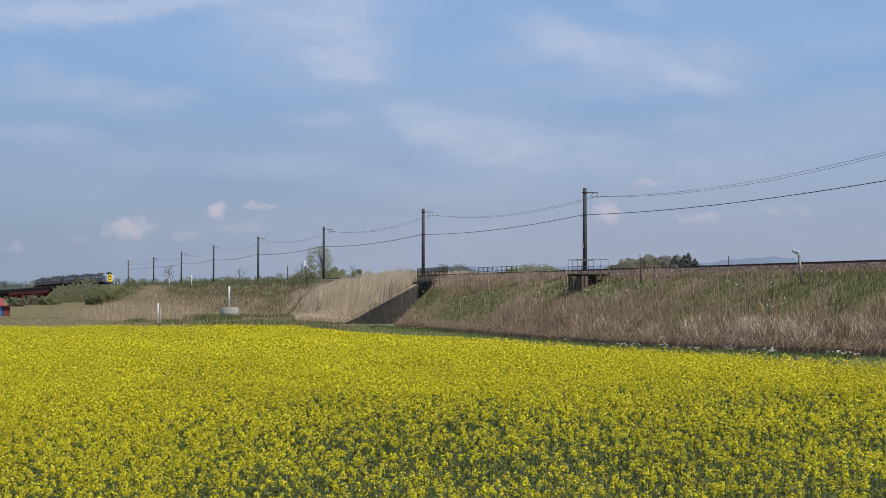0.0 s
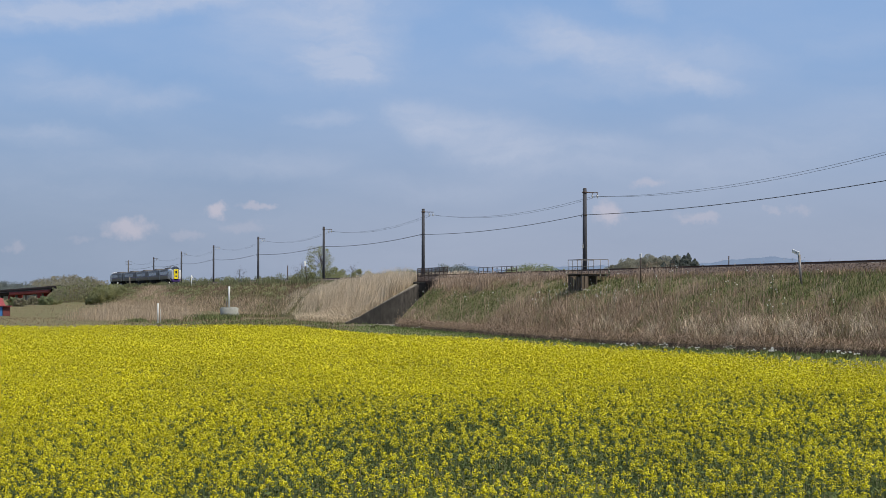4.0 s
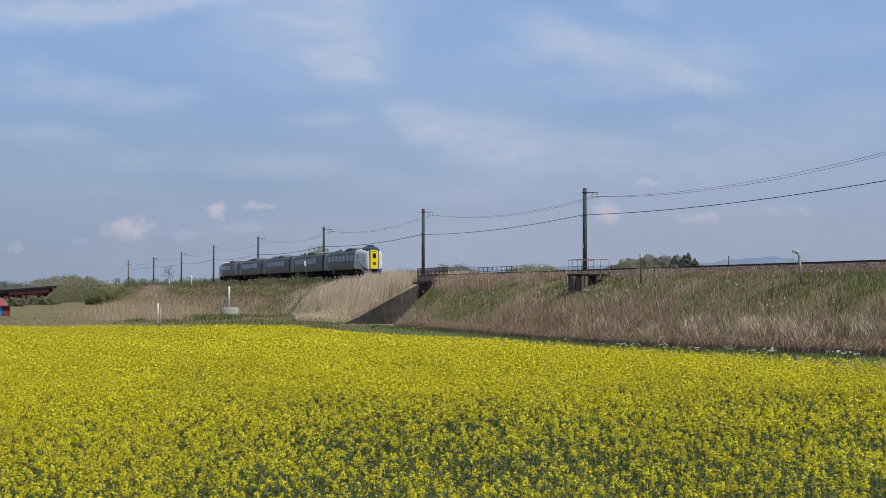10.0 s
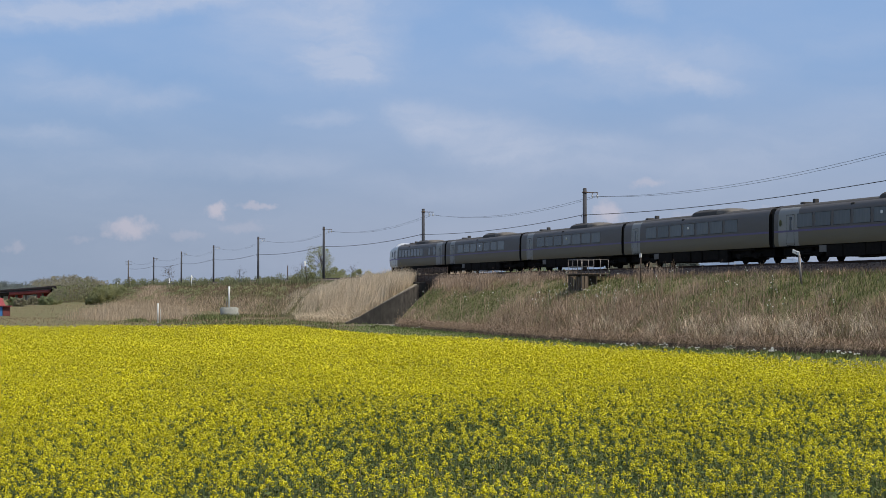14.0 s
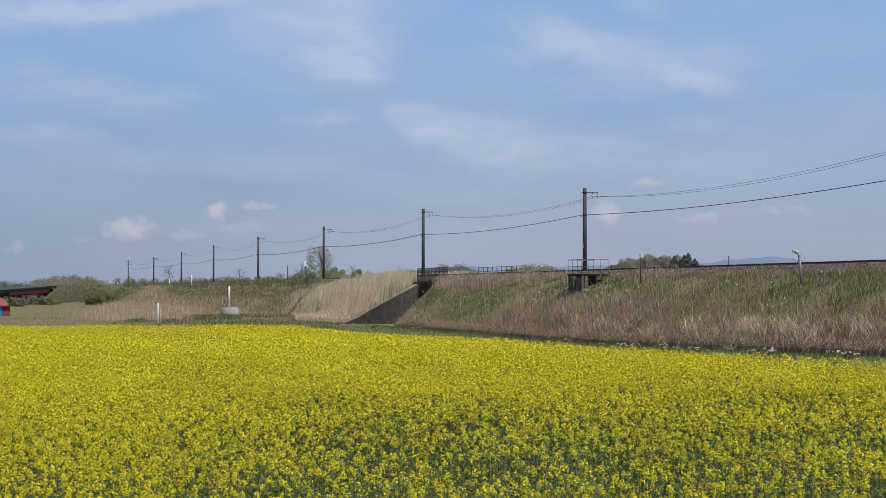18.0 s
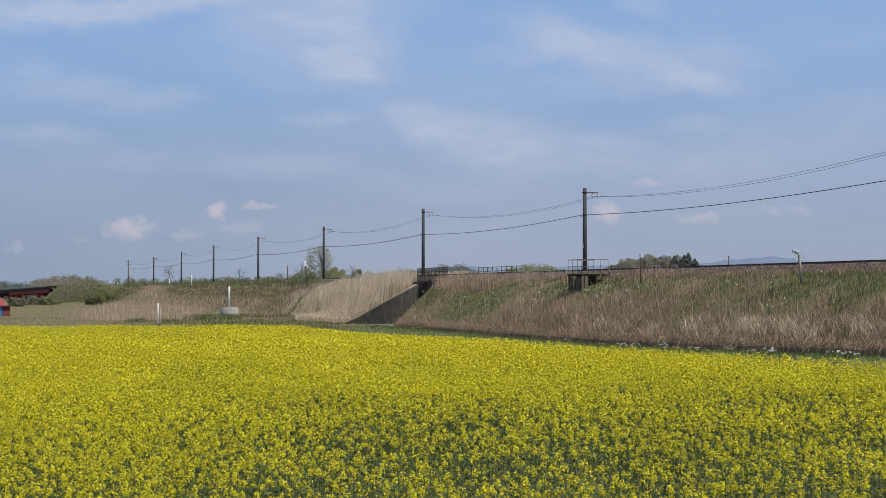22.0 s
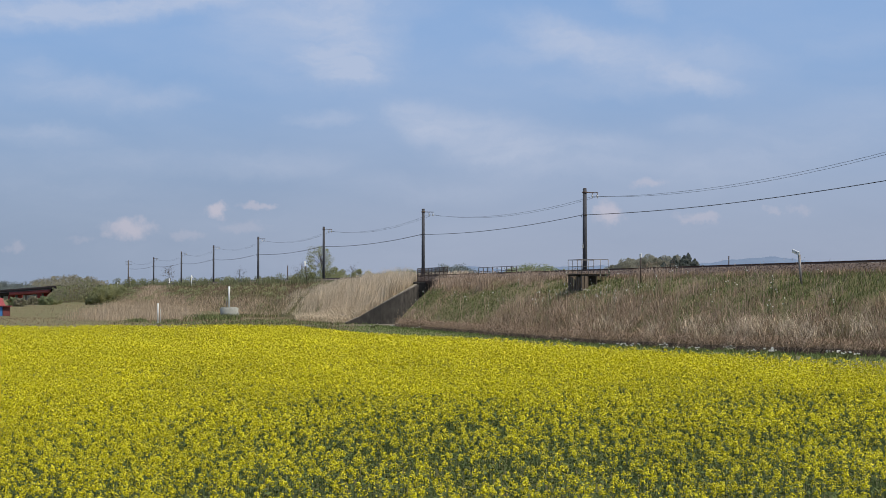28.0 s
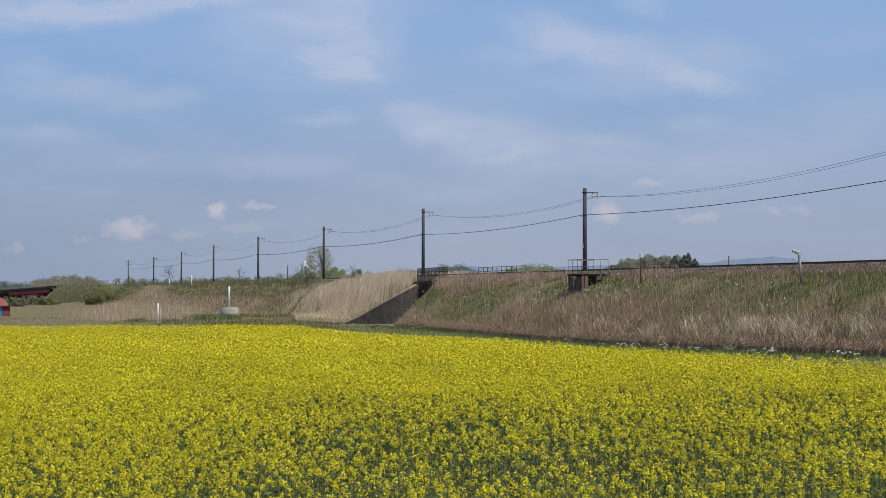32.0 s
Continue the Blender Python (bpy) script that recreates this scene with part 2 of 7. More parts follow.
M_UMBEL = mat("white_umbels", (0.86, 0.85, 0.80), (0.78, 0.78, 0.72), 0.7, scale=2, island=0.12, translucent=0.2)
# far foliage tones with aerial haze painted in
M_FARGREEN = mat("far_green_haze", (0.21, 0.25, 0.13), (0.26, 0.28, 0.16), 0.9, scale=0.05, island=0.2, translucent=0.5, spec=0.05)
M_FARDULL = mat("far_dull_haze", (0.17, 0.195, 0.185), (0.20, 0.22, 0.20), 0.9, scale=0.05, island=0.15, translucent=0.45, spec=0.05)
M_FARTWIG = mat("far_bare_wood_haze", (0.30, 0.275, 0.20), (0.27, 0.255, 0.18), 0.9, scale=0.05, island=0.06, translucent=0.5, spec=0.05)
# blue of aerial haze painted into the hills' colour
M_HILL = mat("haze_blue_hills", (0.15, 0.195, 0.27), (0.13, 0.17, 0.24), 1.0, scale=0.01, spec=0.0)
# railcar surfaces
M_BODY = mat("car_grey_metal", (0.113, 0.105, 0.102), (0.096, 0.09, 0.088), 0.52, 0.08, scale=1.2, stretch=(0.3, 1, 2), spec=0.22)
# bronze band with the yellow field's reflection painted into its tone
M_OLIVEBAND = mat("car_bronze_field_sheen", (0.128, 0.110, 0.075), (0.11, 0.095, 0.064), 0.55, 0.05, scale=1.2, stretch=(0.3, 1, 2), spec=0.4)
M_CARWHITE = mat("car_white", (0.54, 0.55, 0.545), (0.48, 0.49, 0.485), 0.25, scale=1.0, spec=0.6)
M_PANEL = mat("car_pale_panel", (0.235, 0.24, 0.235), (0.205, 0.21, 0.205), 0.5, scale=1.0, spec=0.3)
M_STRIPE = mat("car_stripe_violet", (0.105, 0.085, 0.19), (0.09, 0.073, 0.165), 0.45, scale=2)
M_PURPLE = mat("car_purple", (0.08, 0.045, 0.19), (0.066, 0.037, 0.16), 0.4, scale=2)
M_YELLOW = mat("car_yellow", (0.80, 0.62, 0.01), (0.70, 0.54, 0.01), 0.4, scale=2)
M_ROOFDARK = mat("car_roof_grey", (0.06, 0.056, 0.054), (0.042, 0.04, 0.039), 0.85, scale=2, bump=0.1)
M_COOLER = mat("roof_unit_bronze", (0.125, 0.113, 0.10), (0.098, 0.09, 0.08), 0.65, 0.05, scale=2)
M_VIADUCT = mat("viaduct_brown_steel", (0.04, 0.032, 0.03), (0.06, 0.042, 0.038), 0.9, scale=0.8, big=0.5, spec=0.1)
M_UNDER = mat("underfloor_black", (0.009, 0.0085, 0.008), (0.017, 0.015, 0.014), 0.95, scale=3, spec=0.05)
M_EQUIP = mat("equipment_grey", (0.16, 0.155, 0.15), (0.10, 0.095, 0.09), 0.7, scale=3)
M_GLASS = mat("tinted_glass", (0.018, 0.022, 0.025), (0.013, 0.016, 0.019), 0.08, 0.0, scale=1, spec=0.5)
# window paleness covers curtains plus sky reflection painted into the colour
M_PALEPANE = mat("pale_pane_sky_tint", (0.08, 0.087, 0.086), (0.05, 0.055, 0.056), 0.14, scale=2, stretch=(2, 1, 0.3), spec=0.5, per_object=0.4)
M_RUBBER = mat("black_rubber", (0.012, 0.012, 0.013), (0.022, 0.022, 0.022), 0.7)
M_LAMP = glow("headlight_glow", (1.0, 0.93, 0.82), 0.9)
M_ROOFRED = mat("red_roof_sheet", (0.27, 0.05, 0.048), (0.21, 0.04, 0.04), 0.5, scale=3)
M_BLUEWALL = mat("blue_wall_sheet", (0.06, 0.18, 0.42), (0.05, 0.15, 0.36), 0.6, scale=3)
M_INSECTWING = mat("insect_wing", (0.20, 0.21, 0.24), (0.16, 0.17, 0.20), 0.4, scale=200)
M_INSECT = mat("insect_body", (0.07, 0.06, 0.05), (0.10, 0.085, 0.06), 0.5, scale=200)


# ---- mesh helpers ----
def part(name, bm, material, parent=None, label=""):
    """Link a bmesh (or a finished mesh) as one object under its thing."""
    if isinstance(bm, bmesh.types.BMesh):
        me = bpy.data.meshes.new(name)
        bm.to_mesh(me)
        bm.free()
    else:
        me = bm
    for m in material if isinstance(material, (tuple, list)) else (material,):
        me.materials.append(m)
    ob = new(name, me)
    if parent is not None:
        ob.parent = parent
    if label:
        ob["label"] = label
    return ob


def empty(name, m, label, category, group="", kind=""):
    ob = new(name)
    ob.empty_display_size = 0.3
    ob.matrix_basis = m
    return tagged(ob, label, category, group, kind)


def mesh_np(name, verts, tris, index=None, smooth=False):
    me = bpy.data.meshes.new(name)
    verts, tris = np.asarray(verts, np.float32), np.asarray(tris, np.int32)
    n = len(tris)
    me.vertices.add(len(verts))
    me.vertices.foreach_set("co", verts.ravel())
    me.loops.add(n * 3)
    me.loops.foreach_set("vertex_index", tris.ravel())
    me.polygons.add(n)
    me.polygons.foreach_set("loop_start", np.arange(0, n * 3, 3, dtype=np.int32))
    me.polygons.foreach_set("loop_total", np.full(n, 3, np.int32))
    if index is not None:
        me.polygons.foreach_set("material_index", np.asarray(index, np.int32))
    if smooth:
        me.polygons.foreach_set("use_smooth", np.ones(n, bool))
    me.update()
    me.validate()
    return me


def box(bm, lo, hi, bevel=0.0, m=None):
    """A box from corner to corner, its edges bevelled."""
    lo, hi = Vector(lo), Vector(hi)
    r = bmesh.ops.create_cube(bm, size=1.0)
    vs = r["verts"]
    bmesh.ops.scale(bm, vec=hi - lo, verts=vs)
    bmesh.ops.translate(bm, vec=(lo + hi) / 2, verts=vs)
    if bevel:
        es = list({e for v in vs for e in v.link_edges})
        out = bmesh.ops.bevel(bm, geom=es, offset=bevel, segments=1, affect="EDGES")
        vs = list({v for f in out["faces"] for v in f.verts} | {v for v in vs if v.is_valid})
    if m is not None:
        bmesh.ops.transform(bm, matrix=m, verts=vs)
    return vs


def box_bm(lo, hi, bevel=0.0, m=None):
    bm = bmesh.new()
    box(bm, lo, hi, bevel, m)
    return bm


def tube(bm, pts, radii, sides=8, cap=True):
    """A tapered tube through points."""
    pts = [Vector(p) for p in pts]
    if not isinstance(radii, (list, tuple)):
        radii = [radii] * len(pts)
    rings = []
    for i, p in enumerate(pts):
        t = (pts[min(i + 1, len(pts) - 1)] - pts[max(i - 1, 0)]).normalized()
        a = t.orthogonal().normalized() if abs(t.z) > 0.9 else t.cross(Vector((0, 0, 1))).normalized()
        b = t.cross(a)
        rings.append([bm.verts.new(p + (a * math.cos(k * math.tau / sides) + b * math.sin(k * math.tau / sides)) * radii[i]) for k in range(sides)])
    for r0, r1 in zip(rings, rings[1:]):
        for k in range(sides):
            f = bm.faces.new((r0[k], r0[(k + 1) % sides], r1[(k + 1) % sides], r1[k]))
            f.smooth = True
    if cap:
        bm.faces.new(rings[0][::-1])
        bm.faces.new(rings[-1])
    return bm


def tube_bm(pts, radii, sides=8):
    return tube(bmesh.new(), pts, radii, sides)


# ---- the line of the railway ----
TRACK_LO, TRACK_HI = -820, 900
HEAD0, RAIL_Z = 0.3267, 5.14


def heading(s):
    return HEAD0 + 0.0000164 * min(max(s, -200), 400) + 0.001126 * max(min(s, 700) - 250, 0)


def lay_line():
    pts = {0: (7.44, 133.83)}
    for i in range(0, TRACK_HI):
        h = heading(i + 0.5)
        x, y = pts[i]
        pts[i + 1] = (x - math.sin(h), y + math.cos(h))
    for i in range(0, TRACK_LO, -1):
        h = heading(i - 0.5)
        x, y = pts[i]
        pts[i - 1] = (x + math.sin(h), y - math.cos(h))
    return pts


LINE = lay_line()


def fall(s):
    """The line drops gently on to the viaduct."""
    d = max(s - 362, 0)
    return 0.0002 * min(d, 50) ** 2 + 0.02 * max(d - 50, 0)


def track_at(s, off=0.0, z=0.0):
    """A point by its distance along the line, its offset to the field's side, and its height."""
    i = math.floor(s)
    f = s - i
    (x0, y0), (x1, y1) = LINE[i], LINE[i + 1]
    h = heading(s)
    return Vector((x0 + (x1 - x0) * f - off * math.cos(h), y0 + (y1 - y0) * f - off * math.sin(h), z - fall(s)))


LS = np.arange(TRACK_LO, TRACK_HI + 1)
LX = np.array([LINE[i][0] for i in LS])
LY = np.array([LINE[i][1] for i in LS])
LH = np.array([heading(i) for i in LS])


def track_np(s, off):
    x, y, h = np.interp(s, LS, LX), np.interp(s, LS, LY), np.interp(s, LS, LH)
    return x - off * np.cos(h), y - off * np.sin(h)


DX, DY = -math.sin(HEAD0), math.cos(HEAD0)


def along(x, y):
    return (x - 7.44) * DX + (y - 133.83) * DY


def across(x, y):
    return -(x - 7.44) * DY + (y - 133.83) * DX


def ground_np(x, y):
    """The lie of the land: level, with a gentle rise along the foot of the bank and a low bank round the standpoint."""
    s = along(x, y)
    z = np.interp(s, [-100, -84, -70, -56, -43, -30, 0, 25], [0.66, 0.58, 0.39, 0.12, -0.08, -0.12, -0.11, 0.0])
    dip = np.clip((s - 335) / 60, 0, 1)
    z = z - 3.2 * dip * dip * (3 - 2 * dip) * np.clip((900 - s) / 200, 0, 1)
    r = np.hypot(x, y + 2)
    return z + 1.1 * np.clip((6.0 - r) / 4.0, 0, 1)


def ground(x, y):
    return float(ground_np(np.float64(x), np.float64(y)))


# ---- large structure ----
def gap_right(off):
    """Where the nearer bank ends at the underpass, by offset."""
    return float(np.interp(off, [-11, -3, 3, 4, 5, 8, 11.2], [6.0, 11.7, 14.6, 13.2, 11.6, 8.0, 4.8]))


def gap_left(off):
    return float(np.interp(off, [-11, -3, 3, 4, 5, 6, 7, 9, 11.2], [21.0, 18.4, 23.2, 20.8, 18.7, 17.6, 17.1, 17.0, 17.6]))


def build_ground():
    xs = np.unique(np.concatenate([np.arange(-70, 71, 2.0), np.arange(-200, 201, 10.0), np.arange(-1000, 1001, 100.0), np.linspace(-4800, 4800, 25)]))
    ys = np.unique(np.concatenate([np.arange(-20, 161, 2.0), np.arange(-200, 401, 10.0), np.arange(-1000, 1001, 100.0), np.linspace(-4800, 4800, 25)]))
    gx, gy = np.meshgrid(xs, ys)
    gz = ground_np(gx, gy)
    near = np.clip((400 - np.hypot(gx, gy)) / 300, 0, 1)
    gz = gz + 0.05 * near * (np.sin(gx * 0.9 + gy * 0.31) * np.sin(gy * 0.53 - gx * 0.2)) - 0.02
    v = np.stack([gx.ravel(), gy.ravel(), gz.ravel()], 1)
    nx = len(xs)
    i, j = np.meshgrid(np.arange(nx - 1), np.arange(len(ys) - 1))
    a = (j * nx + i).ravel()
    tris = np.concatenate([np.stack([a, a + 1, a + nx + 1], 1), np.stack([a, a + nx + 1, a + nx], 1)])
    ob = part("ground", mesh_np("ground", v, tris, smooth=True), M_SOIL)
    tagged(ob, "flat meadow ground of green and straw turf", "ground", kind="structure")


def bank_z(s, off):
    """Height of the bank's surface."""
    a = abs(off)
    x, y = track_at(s, off)[:2]
    g = ground(x, y)
    top = RAIL_Z - 0.82
    if a <= 3.5:
        return top
    if a >= 11.05:
        return g - 0.3
    if a >= 10.75:
        return g + 0.31
    f = (a - 3.5) / 7.25
    return top + (g + 0.31 - top) * (f - 0.10 * math.sin(f * math.pi) * (1 if off > 0 else 0))


OFFS = (-11.6, -11.05, -10.75, -9.0, -7.0, -5.0, -3.5, -2.0, 0.0, 2.0, 3.5, 4.4, 5.3, 6.2, 7.1, 8.0, 8.9, 9.8, 10.75, 10.95, 11.05, 11.6)


def build_bank(name, s_list, first=None, last=None, label="", cut=True):
    rows = []
    n = len(s_list)
    for i, s in enumerate(s_list):
        row = []
        for o in OFFS:
            ss = s
            if last is not None and i == n - 1:
                ss = last(o)
            elif last is not None and s > last(o) - 1.0:
                ss = last(o) - 0.4 * (n - 1 - i)
            if first is not None and i == 0:
                ss = first(o)
            elif first is not None and s < first(o) + 1.0:
                ss = first(o) + 0.4 * i
            z = bank_z(ss, o)
            p = track_at(ss, o, z)
            if 3.6 < abs(o) < 10.9:
                p.z += 0.16 * noise.noise((p.x * 0.35, p.y * 0.35, 0)) + 0.07 * noise.noise((p.x * 1.3, p.y * 1.3, 3))
            row.append(p)
        rows.append(row)
    m = len(OFFS)
    v = np.array([p[:] for r in rows for p in r])
    i, j = np.meshgrid(np.arange(m - 1), np.arange(n - 1))
    a = (j * m + i).ravel()
    tris = np.concatenate([np.stack([a, a + m + 1, a + 1], 1), np.stack([a, a + m, a + m + 1], 1)])
    col = np.concatenate([i.ravel(), i.ravel()])
    ob = part(name, mesh_np(name, v, tris, index=(((col == 18) | (col == 19)) & cut).astype(int), smooth=True), (M_BANK, M_EARTH))
    tagged(ob, label, "embankment", kind="structure")


def strip(profile, s_list, close=False):
    """A profile of (offset, height) pairs drawn along the line; returns vertices and triangles."""
    m = len(profile)
    v = np.array([track_at(s, o, z)[:] for s in s_list for o, z in profile])
    k = m if close else m - 1
    i, j = np.meshgrid(np.arange(k), np.arange(len(s_list) - 1))
    a, b = (j * m + i).ravel(), (j * m + (i + 1) % m).ravel()
    return v, np.concatenate([np.stack([a, b + m, b], 1), np.stack([a, a + m, b + m], 1)])


def build_track():
    far = list(range(-780, -120, 10))
    s_all = far + [s for s in np.arange(-120, 640, 4.0)]
    top = new("railway_track")
    tagged(top, "single railway track on brown stone ballast", "railway track", kind="structure")
    prof = [(-2.9, RAIL_Z - 0.84), (-1.8, RAIL_Z - 0.2), (1.8, RAIL_Z - 0.2), (2.9, RAIL_Z - 0.84)]
    v, t = strip(prof, s_all)
    part("ballast_bed", mesh_np("ballast_bed", v, t), M_BALLAST, top)
    for side in (-1, 1):
        c = side * 0.567
        w = [(c - 0.06, -0.15), (c + 0.06, -0.15), (c + 0.06, -0.12), (c + 0.012, -0.10), (c + 0.012, -0.045), (c + 0.033, -0.035), (c + 0.033, 0),
             (c - 0.033, 0), (c - 0.033, -0.035), (c - 0.012, -0.045), (c - 0.012, -0.10), (c - 0.06, -0.12)]
        v, t = strip([(o, RAIL_Z + z) for o, z in w], s_all, True)
        part("rail", mesh_np("rail", v, t), M_RAIL, top, "rusty steel rail")
    me = bpy.data.meshes.new("sleeper")
    bm = bmesh.new()
    box(bm, (-0.12, -1.0, -0.19), (0.12, 1.0, 0.0), 0.02)
    bm.to_mesh(me)
    bm.free()
    me.materials.append(M_SLEEPER)
    vs, ts, k = [], [], 0
    cube = np.array([(x, y, z) for x in (-0.12, 0.12) for y in (-1.0, 1.0) for z in (-0.19, 0.0)])
    ct = np.array([(0, 1, 3), (0, 3, 2), (4, 6, 7), (4, 7, 5), (0, 4, 5), (0, 5, 1), (2, 3, 7), (2, 7, 6), (0, 2, 6), (0, 6, 4), (1, 5, 7), (1, 7, 3)])
    for s in np.arange(-110, 400, 0.62):
        h = heading(s)
        p = track_at(s, 0, RAIL_Z - 0.155)
        if -90 < s < 40:
            ob = new("sleeper", me)
            ob.parent = top
            ob.matrix_basis = Matrix.Translation(p) @ Matrix.Rotation(math.pi / 2 + h, 4, "Z")
            continue
        c, d = math.cos(h), math.sin(h)
        vs.append(np.stack([p.x - cube[:, 0] * d - cube[:, 1] * c, p.y + cube[:, 0] * c - cube[:, 1] * d, p.z + cube[:, 2]], 1))
        ts.append(ct + 8 * k)
        k += 1
    ob = part("distant_sleepers", mesh_np("distant_sleepers", np.concatenate(vs), np.concatenate(ts)), M_SLEEPER, top, "row of concrete sleepers")
    ob["kind"] = "stuff"


def line_pose(s, off, z, turn=0.0):
    """A pose whose x axis runs along the line away from the standpoint's end and whose y axis points to the field."""
    p = track_at(s, off, z)
    h = heading(s)
    return Matrix.Translation(p) @ Matrix.Rotation(math.pi / 2 + h + turn, 4, "Z")


def wall_between(name, pts, tops, bottoms, thick, material, parent, label=""):
    """An upright wall through plan points with its own top and bottom heights."""
    bm = bmesh.new()
    n = len(pts)
    sides = []
    for k in range(2):
        row = []
        for i, p in enumerate(pts):
            a, b = Vector(pts[max(i - 1, 0)]), Vector(pts[min(i + 1, n - 1)])
            t = (b - a).normalized()
            nn = Vector((-t.y, t.x)) * thick * k
            row.append((bm.verts.new((p[0] + nn.x, p[1] + nn.y, bottoms[i])), bm.verts.new((p[0] + nn.x, p[1] + nn.y, tops[i]))))
        sides.append(row)
    for i in range(n - 1):
        a, b = sides
        bm.faces.new((a[i][0], a[i + 1][0], a[i + 1][1], a[i][1]))
        bm.faces.new((b[i + 1][0], b[i][0], b[i][1], b[i + 1][1]))
        bm.faces.new((a[i][1], a[i + 1][1], b[i + 1][1], b[i][1]))
        bm.faces.new((a[i + 1][0], a[i][0], b[i][0], b[i + 1][0]))
    for i in (0, n - 1):
        a, b = sides
        bm.faces.new((a[i][0], a[i][1], b[i][1], b[i][0]))
    bmesh.ops.recalc_face_normals(bm, faces=bm.faces)
    return part(name, bm, material, parent, label)


def build_underpass():
    top = new("railway_bridge")
    tagged(top, "short dark steel railway bridge on stained concrete abutments", "bridge", kind="structure")
    for fn, sgn in ((gap_left, -1), (gap_right, 1)):
        offs = [-11, -9, -7, -5, -3, 0, 3, 4, 5, 6, 7, 8, 9, 10, 11] + ([12.6] if sgn < 0 else [])
        pts, tops, bots = [], [], []
        for o in offs:
            s = fn(o) - (0.15 if sgn < 0 else -0.15)
            p = track_at(s, o)
            pts.append((p.x, p.y))
            if sgn < 0 and o >= 3:
                # the wing wall's top falls in one straight slope
                tops.append(float(np.interp(o, [3, 4, 5, 6, 7, 8, 9, 10, 11, 12.6], [4.19, 4.04, 3.85, 3.48, 3.01, 2.46, 1.91, 1.3, 0.7, 0.0])))
            else:
                tops.append(bank_z(s, o) + 0.14 if abs(o) > 3.2 else RAIL_Z - 0.95)
            bots.append(ground(p.x, p.y) - 0.3)
        tops[0] = tops[1] - 0.6
        tops[-1] = ground(*pts[-1]) + (0.1 if sgn < 0 else 0.5)
        if sgn > 0:
            tops = [t - 0.6 for t in tops]
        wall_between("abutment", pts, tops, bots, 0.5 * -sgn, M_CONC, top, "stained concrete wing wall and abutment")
        if sgn < 0:
            # pale coping along the sloping top of the wing wall
            cp = pts[6:]
            wall_between("coping", [(x + 0.03, y - 0.03) for x, y in cp], [t + 0.07 for t in tops[6:]], [t + 0.004 for t in tops[6:]], 0.30, M_COPING, top, "pale concrete coping")
    # pier-like shoulder of the far abutment under the girder end
    m = line_pose(21.9, 3.1, 0)
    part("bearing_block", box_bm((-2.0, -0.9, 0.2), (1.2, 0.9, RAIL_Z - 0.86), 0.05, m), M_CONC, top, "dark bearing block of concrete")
    for o in (-1.15, 1.15):
        a, b = gap_right(o) - 1.0, gap_left(o) + 1.0
        m = line_pose((a + b) / 2, o, 0)
        L = (b - a) / 2
        bm = box_bm((-L, -0.02, RAIL_Z - 1.25), (L, 0.02, RAIL_Z - 0.35), 0, m)
        box(bm, (-L, -0.16, RAIL_Z - 0.35), (L, 0.16, RAIL_Z - 0.31), 0, m)
        box(bm, (-L, -0.16, RAIL_Z - 1.29), (L, 0.16, RAIL_Z - 1.25), 0, m)
        for k in range(8):
            x = -L + (k + 0.5) * L / 4
            box(bm, (x - 0.02, -0.14, RAIL_Z - 1.25), (x + 0.02, 0.14, RAIL_Z - 0.35), 0, m)
        part("girder", bm, M_DARKSTEEL, top, "riveted dark plate girder")
    # walkway and screens beside the rails
    for o, s0, s1, hi, mesh_fill in ((3.0, 12.9, 22.9, 0.62, True), (-3.0, 9.0, 20.0, 0.70, False)):
        a, b = track_at(s0, o), track_at(s1, o)
        L = (b - a).length
        m = line_pose(s0, o, 0)
        fence = empty("bridge_railing", m, "rusty steel railing with mesh along the bridge" if mesh_fill else "dark steel handrail along the bridge walkway", "railing", "bridge railings")
        lo = RAIL_Z - 0.78
        part("walkway", box_bm((0, -1.0, lo - 0.06), (L, 0.1, lo), 0.01) if o > 0 else box_bm((0, -0.1, lo - 0.06), (L, 1.0, lo), 0.01), M_DARKSTEEL, fence)
        part("edge_beam", box_bm((0, -0.06, lo - 0.30), (L, 0.0, lo + 0.06), 0.01), M_DARKSTEEL, fence, "rusty edge beam")
        n = 8
        for k in range(n + 1):
            x = L * k / n
            part("post", box_bm((x - 0.035, -0.035, lo), (x + 0.035, 0.035, RAIL_Z + hi), 0.005), M_DARKSTEEL, fence)
        for z in (RAIL_Z + hi, RAIL_Z + hi - 0.42, RAIL_Z + hi - 0.84):
            part("rail_bar", tube_bm([(0, 0, z), (L, 0, z)], 0.032, 6), M_DARKSTEEL, fence)
        if mesh_fill:
            bm = bmesh.new()
            for k in range(int(L / 0.1)):
                x = 0.04 + k * 0.1
                box(bm, (x - 0.012, 0.01, lo), (x + 0.012, 0.02, RAIL_Z + hi - 0.02))
            for k in range(11):
                z = lo + 0.1 + k * 0.12
                box(bm, (0, 0.02, z - 0.010), (L, 0.03, z + 0.010))
            part("mesh_infill", bm, mat("rusty_mesh", (0.085, 0.066, 0.06), (0.05, 0.04, 0.037), 0.8, 0.1, scale=2), fence, "rusty wire mesh")
    # farm lane through the underpass
    bm = bmesh.new()
    rows = []
    for o in np.arange(-40, 27, 1.5):
        c = 0.5 * (gap_left(float(np.clip(o, -11, 11))) + gap_right(float(np.clip(o, -11, 11))))
        rows.append([bm.verts.new(track_at(c + w, o, ground(*track_at(c + w, o)[:2]) + 0.05)) for w in (-2.2, 0, 2.2)])
    for r0, r1 in zip(rows, rows[1:]):
        for k in range(2):
            bm.faces.new((r0[k], r1[k], r1[k + 1], r0[k + 1]))
    bmesh.ops.recalc_face_normals(bm, faces=bm.faces)
